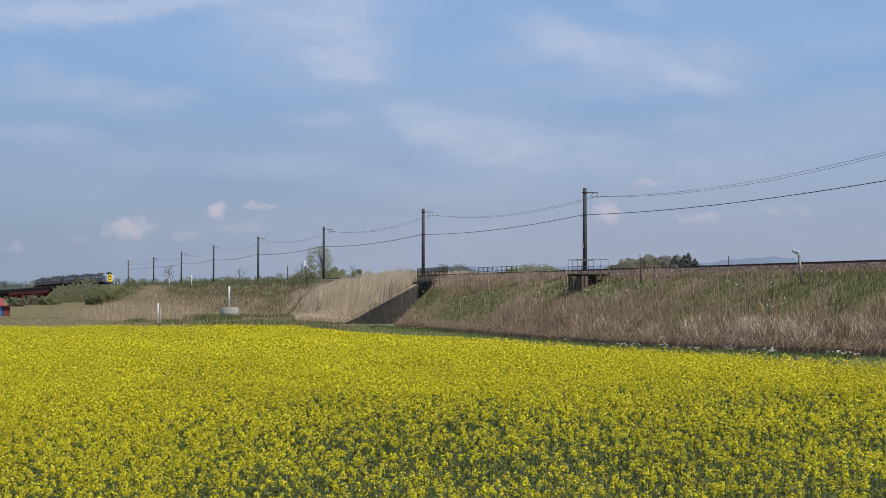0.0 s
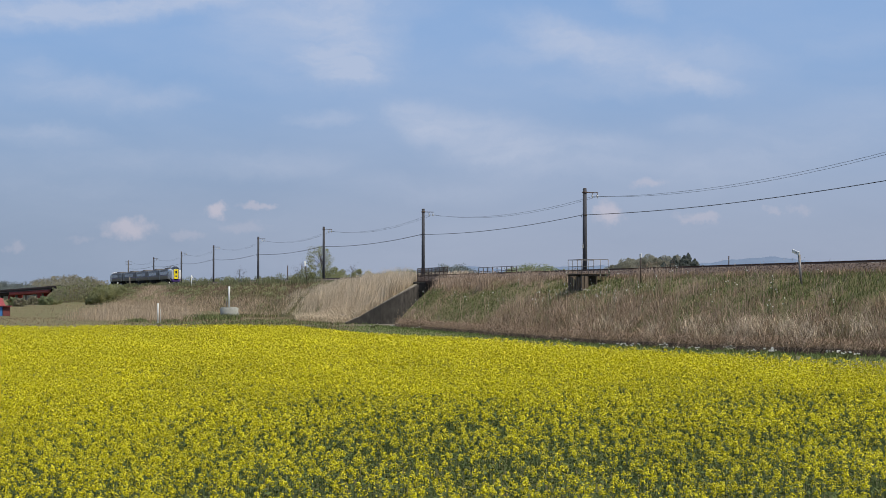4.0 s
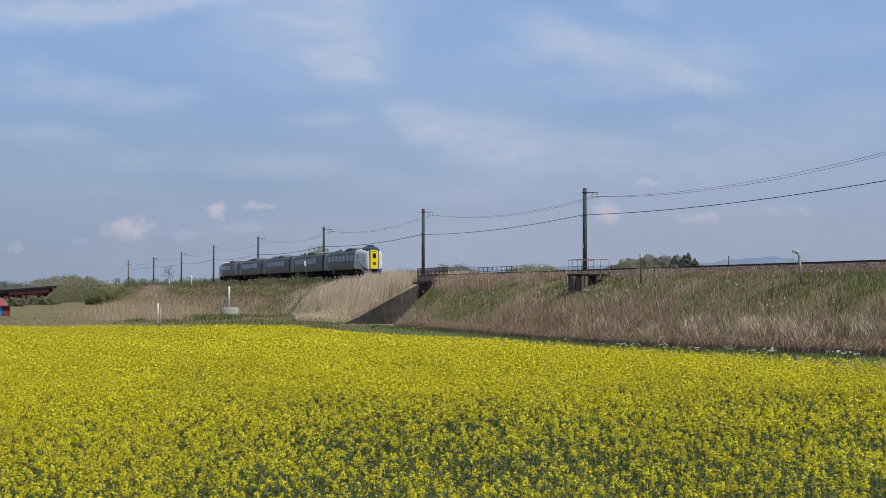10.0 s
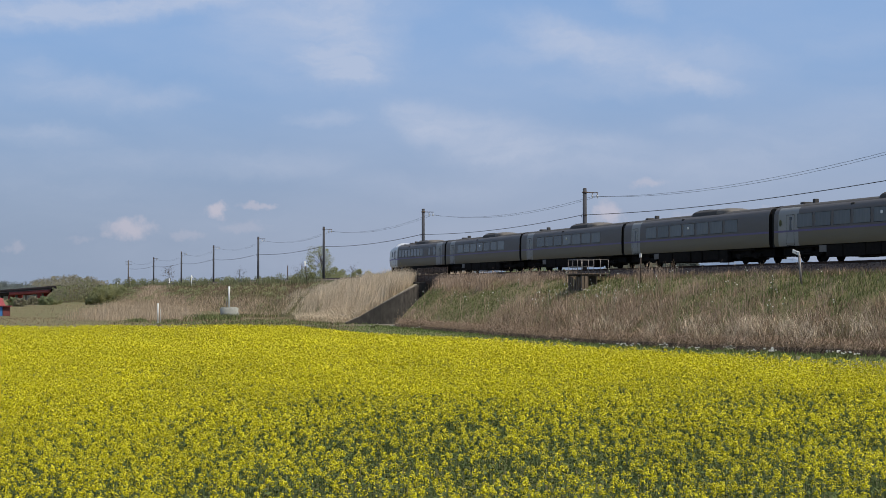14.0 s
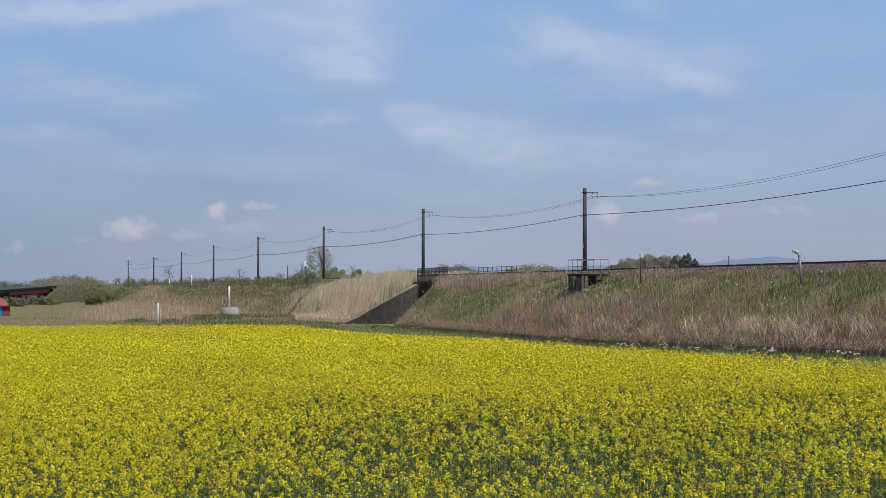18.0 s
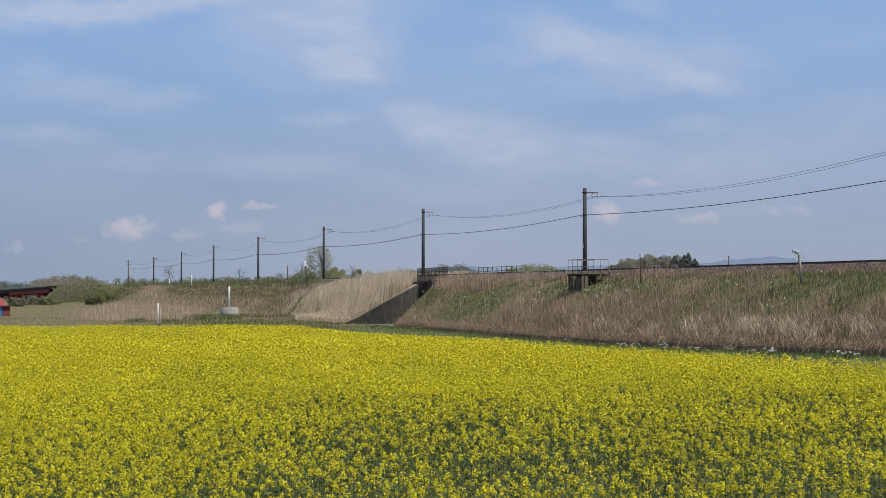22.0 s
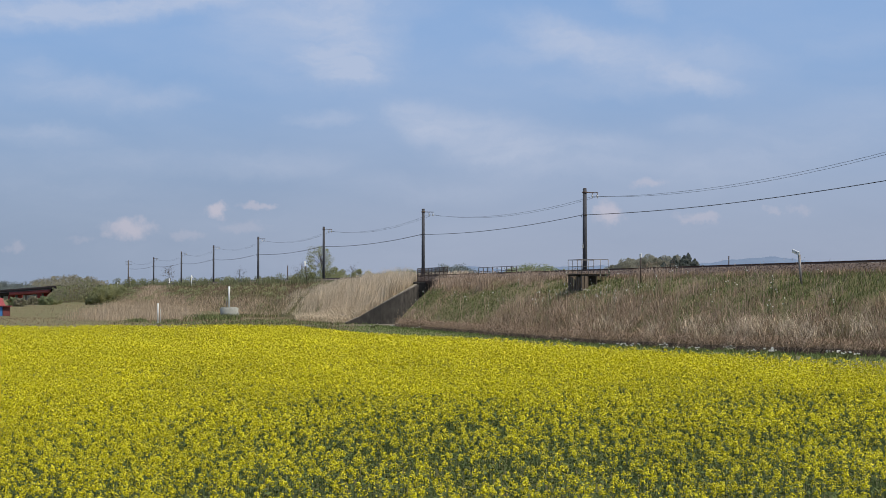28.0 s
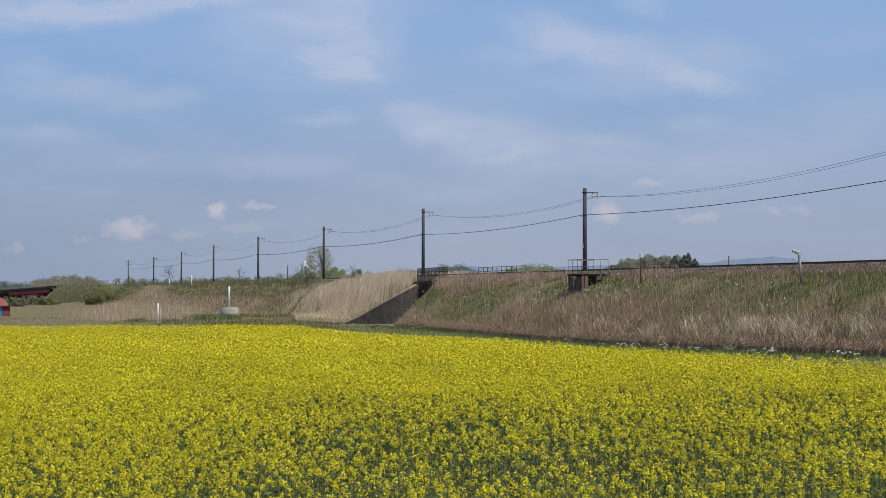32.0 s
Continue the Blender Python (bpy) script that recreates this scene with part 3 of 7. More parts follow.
    tagged(part("farm_lane", bm, mat("lane_dirt", (0.17, 0.14, 0.10), (0.11, 0.095, 0.07), 0.95, scale=1.5, bump=0.4)), "narrow dirt farm lane through the underpass", "lane", kind="structure")


POLES = ((-56.0, 12.5, 8.9), (-7.54, 12.47, 8.42), (39.44, 13.17, 9.15), (88.87, 13.09, 9.1), (139.14, 13.35, 9.3), (187.82, 13.2, 9.2), (234.61, 13.03, 9.0), (282.08, 12.7, 8.7))
ARM = 1.3


def build_poles():
    group = "line poles along the railway"
    for k, (s, top, wire) in enumerate(POLES):
        pole = empty("line_pole", line_pose(s, -3.0, 0), "dark weathered concrete line pole with a short steel arm", "utility pole", group)
        z0 = RAIL_Z - 1.2
        part("shaft", tube_bm([(0, 0, z0), (0, 0, 0.5 * (z0 + top)), (0, 0, top)], [0.215, 0.195, 0.17], 14), M_POLE, pole)
        part("cap", tube_bm([(0, 0, top), (0, 0, top + 0.08)], [0.178, 0.15], 14), M_DARKSTEEL, pole)
        za = top - 0.30
        part("arm", box_bm((-0.04, -ARM, za - 0.04), (0.04, 0.25, za + 0.04), 0.008), M_DARKSTEEL, pole, "dark steel crossarm")
        part("clamp", tube_bm([(0, 0, za - 0.09), (0, 0, za + 0.09)], 0.196, 14), M_DARKSTEEL, pole)
        for y in (-0.75, -ARM + 0.06):
            part("hanger", tube_bm([(0, y, za), (0, y, za - 0.24)], 0.03, 6), M_DARKSTEEL, pole)
            bm = bmesh.new()
            zz = za - 0.20
            tube(bm, [(0, y, zz), (0, y, zz - 0.06), (0, y, zz - 0.10), (0, y, zz - 0.18), (0, y, zz - 0.22), (0, y, zz - 0.30)], [0.04, 0.095, 0.05, 0.095, 0.05, 0.035], 8)
            part("insulator", bm, M_INSUL, pole, "white porcelain insulator")
        part("cable_hook", tube_bm([(0, 0.05, 10.2), (0.22, 0.2, 10.14), (0.35, 0.22, 9.95)], 0.03, 6), M_DARKSTEEL, pole)
        part("collar", tube_bm([(0, 0, 10.1), (0, 0, 10.2)], 0.198, 14), M_DARKSTEEL, pole)
        if k == 1:
            part("number_plate", box_bm((-0.12, 0.2, 7.2), (0.12, 0.225, 7.5), 0.004), M_WHITE, pole, "small white number plate")
    # one slimmer pole with a double crossarm at the far bend
    pole = empty("wooden_pole", line_pose(322.44, -3.0, 0), "slim wooden telegraph pole with double crossarm", "utility pole")
    part("shaft", tube_bm([(0, 0, 4.0), (0, 0, 12.6)], [0.2, 0.14], 10), M_WOOD, pole)
    for z in (11.4, 12.1):
        part("crossarm", box_bm((-0.06, -1.1, z), (0.06, 1.1, z + 0.12), 0.01), M_WOOD, pole)
    # wires, span by span
    spans = []
    ends = [(p[0], p[2] + 3.4) for p in POLES] + [(322.44, 11.9)]
    for (sa, za), (sb, zb) in zip(ends, ends[1:]):
        for y, sag, r in ((0.75, 0.9, 0.011), (ARM - 0.06, 0.98, 0.011)):
            spans.append((sa, sb, -3.0 - y, za, zb, sag, r if sa < 80 else 0.010))
        spans.append((sa, sb, -2.78, 10.15, 10.15, 0.45, 0.026 if sa < 0 else 0.032))
    for sa, sb, off, za, zb, sag, r in spans:
        a, b = track_at(sa, off, za), track_at(sb, off, zb)
        pts = []
        for i in range(21):
            f = i / 20
            p = a.lerp(b, f)
            p.z -= sag * 4 * f * (1 - f)
            pts.append(p)
        ob = part("overhead_cable", tube_bm(pts, r, 5), M_WIRE)
        tagged(ob, "thick black signal cable sagging between line poles" if r > 0.02 else "thin dark wire sagging between line poles", "cable", "wires between the poles")


build_ground()
near_s = [-780, -600, -420, -300, -200, -150] + list(np.arange(-120, 16, 1.5)) + [17.0]
build_bank("embankment_near", near_s, last=gap_right, label="grassy railway embankment with dry and green turf")
left_s = [21.0] + list(np.arange(22.5, 130, 1.5)) + list(np.arange(130, 404, 6.0))
build_bank("embankment_far", left_s, first=gap_left, label="grassy railway embankment overgrown with reeds and scrub", cut=False)
build_track()
build_underpass()
build_poles()


# ---- the train ----
PROFILE = ((1.36, 1.0), (1.42, 1.2), (1.43, 1.55), (1.43, 1.86), (1.43, 1.98), (1.425, 2.4), (1.40, 2.98), (1.34, 3.2), (1.2, 3.39), (0.95, 3.52), (0.5, 3.61), (0.0, 3.64))
CAR_LEN = 20.85


def body_mesh(xs, white, extra_mid=True):
    """The straight part of a car body between the x marks; white: pairs of x between which the side is white."""
    bm = bmesh.new()
    prof = list(PROFILE) + [(-y, z) for y, z in PROFILE[-2::-1]]
    rings = [[bm.verts.new((x, y, z)) for y, z in prof] for x in xs]
    for r0, r1 in zip(rings, rings[1:]):
        for k in range(len(prof) - 1):
            f = bm.faces.new((r0[k], r1[k], r1[k + 1], r0[k + 1]))
            c = f.calc_center_median()
            inside = any(a - 0.01 < c.x < b + 0.01 for a, b in white)
            if c.z > 3.45:
                f.material_index = 3
            elif 1.86 < c.z < 1.98:
                f.material_index = 4
            elif inside:
                f.material_index = 2
            else:
                f.material_index = 0 if c.z > 1.9 else 1
            f.smooth = True
        f = bm.faces.new((r0[0], r0[-1], r1[-1], r1[0]))
        f.material_index = 5
    for r in (rings[0], rings[-1]):
        f = bm.faces.new(r if r is rings[0] else r[::-1])
        f.material_index = 5
    bmesh.ops.recalc_face_normals(bm, faces=bm.faces)
    for e in bm.edges:
        e.smooth = len(e.link_faces) == 2 and e.calc_face_angle(0) < 0.6
    return bm


BODY_MATS = (M_BODY, M_OLIVEBAND, M_PANEL, M_ROOFDARK, M_STRIPE, M_UNDER)


def side_y(z):
    return float(np.interp(z, [p[1] for p in PROFILE[:8]], [p[0] for p in PROFILE[:8]]))


SHARED = {}


def pane(parent, x, w, z0, z1, side, material, name="window", label=""):
    """A window pane with a dark rubber edge, lying on the side of a car."""
    key = (w, z0, z1, side, material.name)
    if key not in SHARED:
        bm = bmesh.new()
        y0, y1 = side_y(z0), side_y(z1)
        for grow, lift in ((0.03, 0.004), (0.0, 0.012)):
            vs = []
            for px, pz, yy in ((-w / 2 - grow, z0 - grow, y0), (w / 2 + grow, z0 - grow, y0), (w / 2 + grow, z1 + grow, y1), (-w / 2 - grow, z1 + grow, y1)):
                vs.append(bm.verts.new((px, side * (yy + lift), pz)))
            back = [bm.verts.new((v.co.x, v.co.y - side * 0.03, v.co.z)) for v in vs]
            f = bm.faces.new(vs)
            f.material_index = 0 if grow else 1
            for k in range(4):
                g = bm.faces.new((vs[k], vs[(k + 1) % 4], back[(k + 1) % 4], back[k]))
                g.material_index = 0
        bmesh.ops.recalc_face_normals(bm, faces=bm.faces)
        me = bpy.data.meshes.new(name)
        bm.to_mesh(me)
        bm.free()
        me.materials.append(M_RUBBER)
        me.materials.append(material)
        SHARED[key] = me
    ob = new(name, SHARED[key])
    ob.parent = parent
    ob.location = (x, 0, 0)
    if label:
        ob["label"] = label
    return ob


def car_door(parent, x, side, crew=False):
    """A side door: leaf with a seam round it, tall narrow window and a recessed handle."""
    bm = bmesh.new()
    w = 0.42
    for grow, lift, idx in ((0.035, 0.006, 1), (0.0, 0.014, 0)):
        rows = [[bm.verts.new((px, side * (side_y(pz) + lift), pz)) for px in (-w - grow, w + grow)] for pz in (1.06 - grow, 1.2, 1.55, 1.86, 1.98, 2.4, 2.9 + grow)]
        for r0, r1 in zip(rows, rows[1:]):
            bm.faces.new((r0[0], r0[1], r1[1], r1[0])).material_index = idx
    bmesh.ops.recalc_face_normals(bm, faces=bm.faces)
    d = part("door", bm, (M_CARWHITE if crew else M_PANEL, M_RUBBER), parent, "pale door with a narrow window")
    d.location.x = x
    win = pane(d, 0.05, 0.2, 1.95, 2.75, side, M_GLASS, "door_window")
    win.location.y = side * 0.012
    bm = bmesh.new()
    box(bm, (-0.33, side * 1.43 - 0.02, 1.5), (-0.29, side * 1.43 + 0.035, 2.0), 0.004)
    part("handrail", bm, M_STEEL, d)
    part("stripe", box_bm((-w, side * 1.43 - 0.02, 1.87), (w, side * 1.43 + 0.018, 1.97), 0.004), M_STRIPE, d, "violet stripe across the door")


def bogie(parent, x):
    """A bogie with side frames, springs and four wheels."""
    bm = bmesh.new()
    for y in (-0.98, 0.98):
        box(bm, (-1.6, y - 0.09, 0.42), (1.6, y + 0.09, 0.66), 0.03)
        box(bm, (-0.5, y - 0.13, 0.55), (0.5, y + 0.13, 0.9), 0.04)
        for wx in (-1.05, 1.05):
            box(bm, (wx - 0.22, y - 0.14, 0.3), (wx + 0.22, y + 0.14, 0.62), 0.04)
    box(bm, (-0.35, -0.98, 0.5), (0.35, 0.98, 0.85), 0.04)
    b = part("bogie", bm, M_UNDER, parent, "black bogie frame")
    b.location.x = x
    if "wheel" not in SHARED:
        bm = bmesh.new()
        tube(bm, [(0, -0.07, 0), (0, -0.05, 0), (0, 0.05, 0), (0, 0.07, 0)], [0.36, 0.43, 0.43, 0.40], 24)
        me = bpy.data.meshes.new("wheel")
        bm.to_mesh(me)
        bm.free()
        me.materials.append(M_UNDER)
        SHARED["wheel"] = me
    for wx in (-1.05, 1.05):
        for y in (-0.567, 0.567):
            w = new("wheel", SHARED["wheel"])
            w.parent = b
            w.location = (wx, y, 0.43)


def underfloor(parent, x0, x1, seed, white_box):
    rnd = random.Random(seed)
    x = x0
    while x < x1 - 1.0:
        w = rnd.uniform(1.4, 2.6)
        z = rnd.uniform(0.14, 0.30)
        for y in (-1, 1):
            part("equipment_box", box_bm((x, y * 1.3 - 0.35 if y > 0 else -1.3, z), (min(x + w, x1), 1.3 if y > 0 else -0.95, 1.0), 0.04), M_UNDER, parent)
        x += w + rnd.uniform(0.05, 0.2)
    part("underframe", box_bm((x0 - 2.6 + 2.4, -1.1, 0.28), (x1 - 0.2, 1.1, 1.0), 0.03), M_UNDER, parent)
    part("brake_gear", box_bm((x0 - 5.2, -0.9, 0.42), (x1 + 5.2, 0.9, 0.9), 0.03), M_UNDER, parent)
    part("frame_sill", box_bm((x0 - 3.4, -1.25, 0.86), (x1 + 3.4, 1.25, 1.004), 0.02), M_UNDER, parent)
    for y in (-1.33, 1.31):
        part("control_box", box_bm((white_box, y, 0.55), (white_box + 0.75, y + 0.02, 0.95), 0.005), M_EQUIP, parent, "pale grey equipment cover")


def roof_unit(parent, x, length):
    """A rounded air-conditioning unit on the roof, its forward quarter in the paler colour."""
    bm = bmesh.new()
    n = 26
    rings = []
    for i in range(n + 1):
        f = i / n
        e = min(f, 1 - f) * length
        k = math.sqrt(max(0.0, 1 - (1 - min(e / 0.9, 1)) ** 2))
        zt = 3.5 + 0.12 + 0.24 * k
        hw = 0.75 + 0.35 * k
        ring = []
        for j in range(13):
            a = math.pi * j / 12
            ring.append(bm.verts.new((x - length / 2 + f * length, hw * math.copysign(abs(math.cos(a)) ** 0.7, math.cos(a)), 3.42 + (zt - 3.42) * math.sin(a) ** 0.55)))
        rings.append(ring)
    for i, (r0, r1) in enumerate(zip(rings, rings[1:])):
        for j in range(12):
            f = bm.faces.new((r0[j], r1[j], r1[j + 1], r0[j + 1]))
            f.material_index = 1 if i < 19 else 0
            f.smooth = True
    bm.faces.new(rings[0])
    bm.faces.new(rings[-1][::-1])
    bmesh.ops.recalc_face_normals(bm, faces=bm.faces)
    u = part("roof_unit", bm, (M_COOLER, M_ROOFDARK), parent, "rounded bronze roof unit")
    for k in range(5):
        part("grille_slat", box_bm((x - length * 0.42 + k * 0.42, -0.7, 3.845), (x - length * 0.42 + k * 0.42 + 0.1, 0.7, 3.875), 0.005), M_ROOFDARK, u)


def roof_bits(parent, x):
    part("exhaust_pipe", box_bm((x - 0.14, 0.5, 3.5), (x + 0.14, 0.8, 3.98), 0.03), M_ROOFDARK, parent)
    part("roof_box", box_bm((x - 1.0, 0.15, 3.5), (x - 0.55, 0.85, 3.82), 0.04), M_ROOFDARK, parent)


def gangway(parent, x):
    bm = bmesh.new()
    for k in range(5):
        xx = x + (k - 2) * 0.09
        box(bm, (xx - 0.03, -1.28, 0.95), (xx + 0.03, 1.28, 3.45), 0.03)
        box(bm, (xx - 0.045, -1.2, 1.0), (xx + 0.045, 1.2, 3.36), 0.02)
    part("gangway_bellows", bm, M_RUBBER, parent, "black gangway bellows")


def cab(car, x_back, sgn, lead):
    """The streamlined cab from x_back outwards; sgn gives its direction along the car."""
    L = 5.0
    ds = list(np.linspace(0, L - 1.3, 24)) + list(L - 1.3 + 1.3 * np.sin(np.linspace(0, 1, 17)[1:] * math.pi / 2))
    pz, pyy = [p[1] for p in PROFILE], [p[0] for p in PROFILE]

    def section(d):
        r = L - d
        e = max(0.0, 1 - r / (1.8 if lead else 0.9))
        k = 1.0 if e == 0 else (0.52 if lead else 0.78) + (0.48 if lead else 0.22) * math.sqrt(max(0.0, 1 - e ** 2.4))
        zt = float(np.interp(d, [0, 1.8, 3.0, 4.2, 5.0], [3.64, 3.63, 3.60, 3.53, 3.44] if lead else [3.64, 3.70, 3.70, 3.42, 3.16]))
        zb = float(np.interp(d, [0, 3.3, 3.7, 4.5, 5.0], [1.0, 1.0, 0.85, 0.45, 0.40])) if lead else 0.97
        if lead:
            mid = float(np.interp(d, [0, 1.6, 2.5, 3.2, 3.8, 4.4, 4.8, 5], [1.92, 1.95, 1.93, 1.76, 1.46, 1.08, 0.82, 0.62]))
            wid = float(np.interp(d, [0, 2.2, 3.2, 3.8, 4.4, 4.8, 5], [0.06, 0.06, 0.075, 0.10, 0.17, 0.28, 0.36]))
        else:
            mid = float(np.interp(d, [0, 3.6, 4.6, 5], [1.92, 1.88, 1.78, 1.66]))
            wid = 0.055
        lo, hi = max(mid - wid, zb + 0.02), mid + wid
        zs = list(np.linspace(zb, lo, 6)) + list(np.linspace(lo, hi, 3)[1:]) + list(np.linspace(hi, zt - 0.45, 9)[1:]) + [zt - 0.45 + 0.45 * math.sin(q * math.pi / 14) for q in range(1, 8)]
        return k, zb, zt, zs

    bm = bmesh.new()
    rings = []
    for d in ds:
        k, zb, zt, zs = section(d)
        pts = []
        for z in zs:
            u = (z - zb) / (zt - zb)
            y = float(np.interp(1.0 + u * 2.64, pz, pyy)) * k * (1 - 0.10 * max(0, 1 - u / 0.3) * max(0, d - 3) / 2)
            pts.append((y, z, 0.20 * max(0, d - L + 1.2) * max(0, u - 0.35) ** 1.3))
        pts[-1] = (0.0, pts[-1][1], pts[-1][2])
        pts = pts + [(-y, z, l) for y, z, l in pts[-2::-1]]
        rings.append([bm.verts.new((x_back + sgn * (d - l), y, z)) for y, z, l in pts])
    n = len(rings[0])

    def shade(row, d):
        row = min(row, n - 2 - row)
        if d < (0.75 if lead else 1.3):
            return 1 if row in (5, 6) else 6 if row < 5 else 4
        if not lead:
            return 5 if row > n // 2 - 6 and d > 3.6 else 1 if row in (5, 6) else 0
        if row in (5, 6):
            return 1
        if row < 5:
            return 1 if d > 4.7 else 3
        return 0

    for i, (r0, r1) in enumerate(zip(rings, rings[1:])):
        for k in range(n - 1):
            f = bm.faces.new((r0[k], r1[k], r1[k + 1], r0[k + 1]))
            f.material_index = shade(k, ds[i + 1])
            f.smooth = True
        f = bm.faces.new((r0[0], r0[-1], r1[-1], r1[0]))
        f.material_index = 2
    last = rings[-1]
    m = n // 2
    for k in range(m):
        q = (last[k], last[k + 1], last[n - 2 - k], last[n - 1 - k])
        if k + 1 == m:
            q = (last[k], last[k + 1], last[n - 1 - k])
        f = bm.faces.new(q)
        f.material_index = shade(k, L)
    bmesh.ops.recalc_face_normals(bm, faces=bm.faces)
    for e in bm.edges:
        e.smooth = len(e.link_faces) == 2 and e.calc_face_angle(0) < 0.7
    part("cab_shell", bm, (M_CARWHITE, M_PURPLE, M_UNDER, mat("cab_cream" + ("_lead" if lead else "_rear"), (0.46, 0.455, 0.40), (0.40, 0.395, 0.35), 0.4), M_BODY, M_GLASS, M_OLIVEBAND), car, "white streamlined cab with purple band")
    xf = x_back + sgn * L
    # raised cockpit dome with wrap-round glass, on the leading cab alone
    bm = bmesh.new()
    rings = []
    for i in range(21):
        f = i / 20
        d = 1.75 + f * 3.02 if lead else 2.3 + f * 2.55
        k = float(np.interp(f, [0, 0.1, 0.25, 0.42, 0.58, 0.72, 0.86, 1.0], [0.10, 0.42, 0.76, 0.97, 1.0, 0.84, 0.50, 0.06]))
        hw = float(np.interp(f, [0, 0.15, 0.4, 0.7, 0.9, 1.0], [0.60, 0.86, 1.04, 1.02, 0.92, 0.80]))
        base = float(np.interp(d, [0, 1.8, 3.0, 4.2, 5.0], [3.64, 3.63, 3.60, 3.53, 3.44] if lead else [3.64, 3.70, 3.70, 3.42, 3.16])) - 0.30
        zt = base + 0.30 + (0.43 if lead else 0.19) * k
        ring = []
        for j in range(17):
            a = math.pi * j / 16
            ring.append(bm.verts.new((x_back + sgn * d, hw * math.copysign(abs(math.cos(a)) ** 0.8, math.cos(a)), base + (zt - base) * math.sin(a) ** 0.8)))
        rings.append(ring)
    for i, (r0, r1) in enumerate(zip(rings, rings[1:])):
        for j in range(16):
            f = bm.faces.new((r0[j], r1[j], r1[j + 1], r0[j + 1]))
            f.smooth = True
            f.material_index = 1 if i in (10, 11) or j in (0, 15) else 0
            if i < (2 if lead else 8):
                f.material_index = 2
    bm.faces.new(rings[0])
    bm.faces.new(rings[-1])
    bmesh.ops.recalc_face_normals(bm, faces=bm.faces)
    dome = part("cockpit_dome", bm, (M_GLASS, M_BLACKPAINT, M_CARWHITE), car, "raised dark-glazed driver's cockpit" if lead else "low white cab roof with a dark windscreen")
    bm = bmesh.new()
    if not lead:
        part("tail_valance", box_bm((x_back - 4.75, -1.12, 0.30), (x_back - 3.35, 1.12, 0.98), 0.08), M_UNDER, car)
    box(bm, (-0.40, -0.40, 3.98), (0.40, 0.40, 4.055), 0.04, Matrix.Translation((x_back + sgn * 3.35, 0, 0)))
    if lead:
        part("lamp_housing", bm, M_BLACKPAINT, dome)
    for y in (-0.2, 0.2) if lead else ():
        part("roof_headlight", tube_bm([(x_back + sgn * 3.7, y, 4.035), (x_back + sgn * 3.78, y, 4.035)], 0.035, 10), M_PALEPANE if lead else M_GLASS, dome, "small roof headlight")
    # front gangway door
    a = xf - sgn * 0.10
    dw = 0.50

    def slab(y0, y1, z0, z1, t, name, material, parent, label="", lean=0.035):
        vs = []
        b = bmesh.new()
        for z in (z0, z1):
            xx = a - sgn * lean * (z - 1.3)
            for y in (y0, y1):
                for k in (0, 1):
                    vs.append(b.verts.new((xx + sgn * (t if k else -0.12), y, z)))
        for q in ((0, 1, 3, 2), (4, 6, 7, 5), (0, 4, 5, 1), (2, 3, 7, 6), (1, 5, 7, 3), (0, 2, 6, 4)):
            b.faces.new([vs[i] for i in q])
        bmesh.ops.recalc_face_normals(b, faces=b.faces)
        bmesh.ops.bevel(b, geom=list(b.edges), offset=0.012, segments=1, affect="EDGES")
        return part(name, b, material, parent, label)

    top = 3.36 if lead else 3.1
    slab(-dw - 0.10, dw + 0.10, 0.96, top, 0.14, "door_surround", M_RUBBER, car)
    door = slab(-dw, dw, 1.0, top - 0.02, 0.18, "front_door", M_YELLOW, car, "yellow front gangway door")
    slab(-0.22, 0.24, 2.34, 2.97, 0.192, "front_window", M_GLASS, door)
    slab(-0.20, 0.26, 1.48, 1.86, 0.192, "destination_display", M_PALEPANE, door, "pale destination display")
    slab(-0.36, 0.36, top - 0.17, top - 0.12, 0.20, "door_rail", M_BLACKPAINT, door)
    slab(-0.40, 0.40, 0.66, 0.95, 0.13, "coupler_cover", M_UNDER, car, lean=0.0)
    for y in (-1, 1):
        # lamp clusters at the corners of the front
        c = Vector((xf - sgn * (0.29 if lead else 0.14), y * 1.0, 1.88))
        b = bmesh.new()
        bmesh.ops.create_uvsphere(b, u_segments=14, v_segments=8, radius=0.20)
        bmesh.ops.scale(b, vec=(0.7, 0.75, 1.25), verts=b.verts)
        bmesh.ops.translate(b, vec=c, verts=b.verts)
        lamp = part("lamp_cluster", b, M_BLACKPAINT, car, "black oval lamp cluster")
        b = bmesh.new()
        bmesh.ops.create_uvsphere(b, u_segments=10, v_segments=6, radius=0.06)
        bmesh.ops.translate(b, vec=c + Vector((sgn * 0.10, y * 0.04, -0.08)), verts=b.verts)
        part("headlight", b, M_LAMP if lead else M_ROOFRED, lamp, "lit headlight" if lead else "red tail lamp")
        # mirror-like emblem, cab window and crew door
        car_door(car, x_back + sgn * (1.5 if lead else 2.5), y, True)
        if not lead:
            pane(car, x_back - 3.3, 0.30, 2.2, 2.75, y, M_GLASS, "crew_window")
            continue
        pane(car, x_back + sgn * 2.3, 0.42, 2.3, 2.85, y, M_GLASS, "crew_window")
        b = bmesh.new()
        pts = [(0.0, 2.85), (0.16, 2.75), (0.2, 2.5), (0.1, 2.2), (-0.02, 2.12), (0.04, 2.4)]
        yy = lambda z: y * (side_y(z) + 0.008)
        b.faces.new([b.verts.new((x_back + sgn * (2.86 + px), yy(pz), pz)) for px, pz in pts])
        part("emblem", b, M_EQUIP, car, "small grey painted emblem")
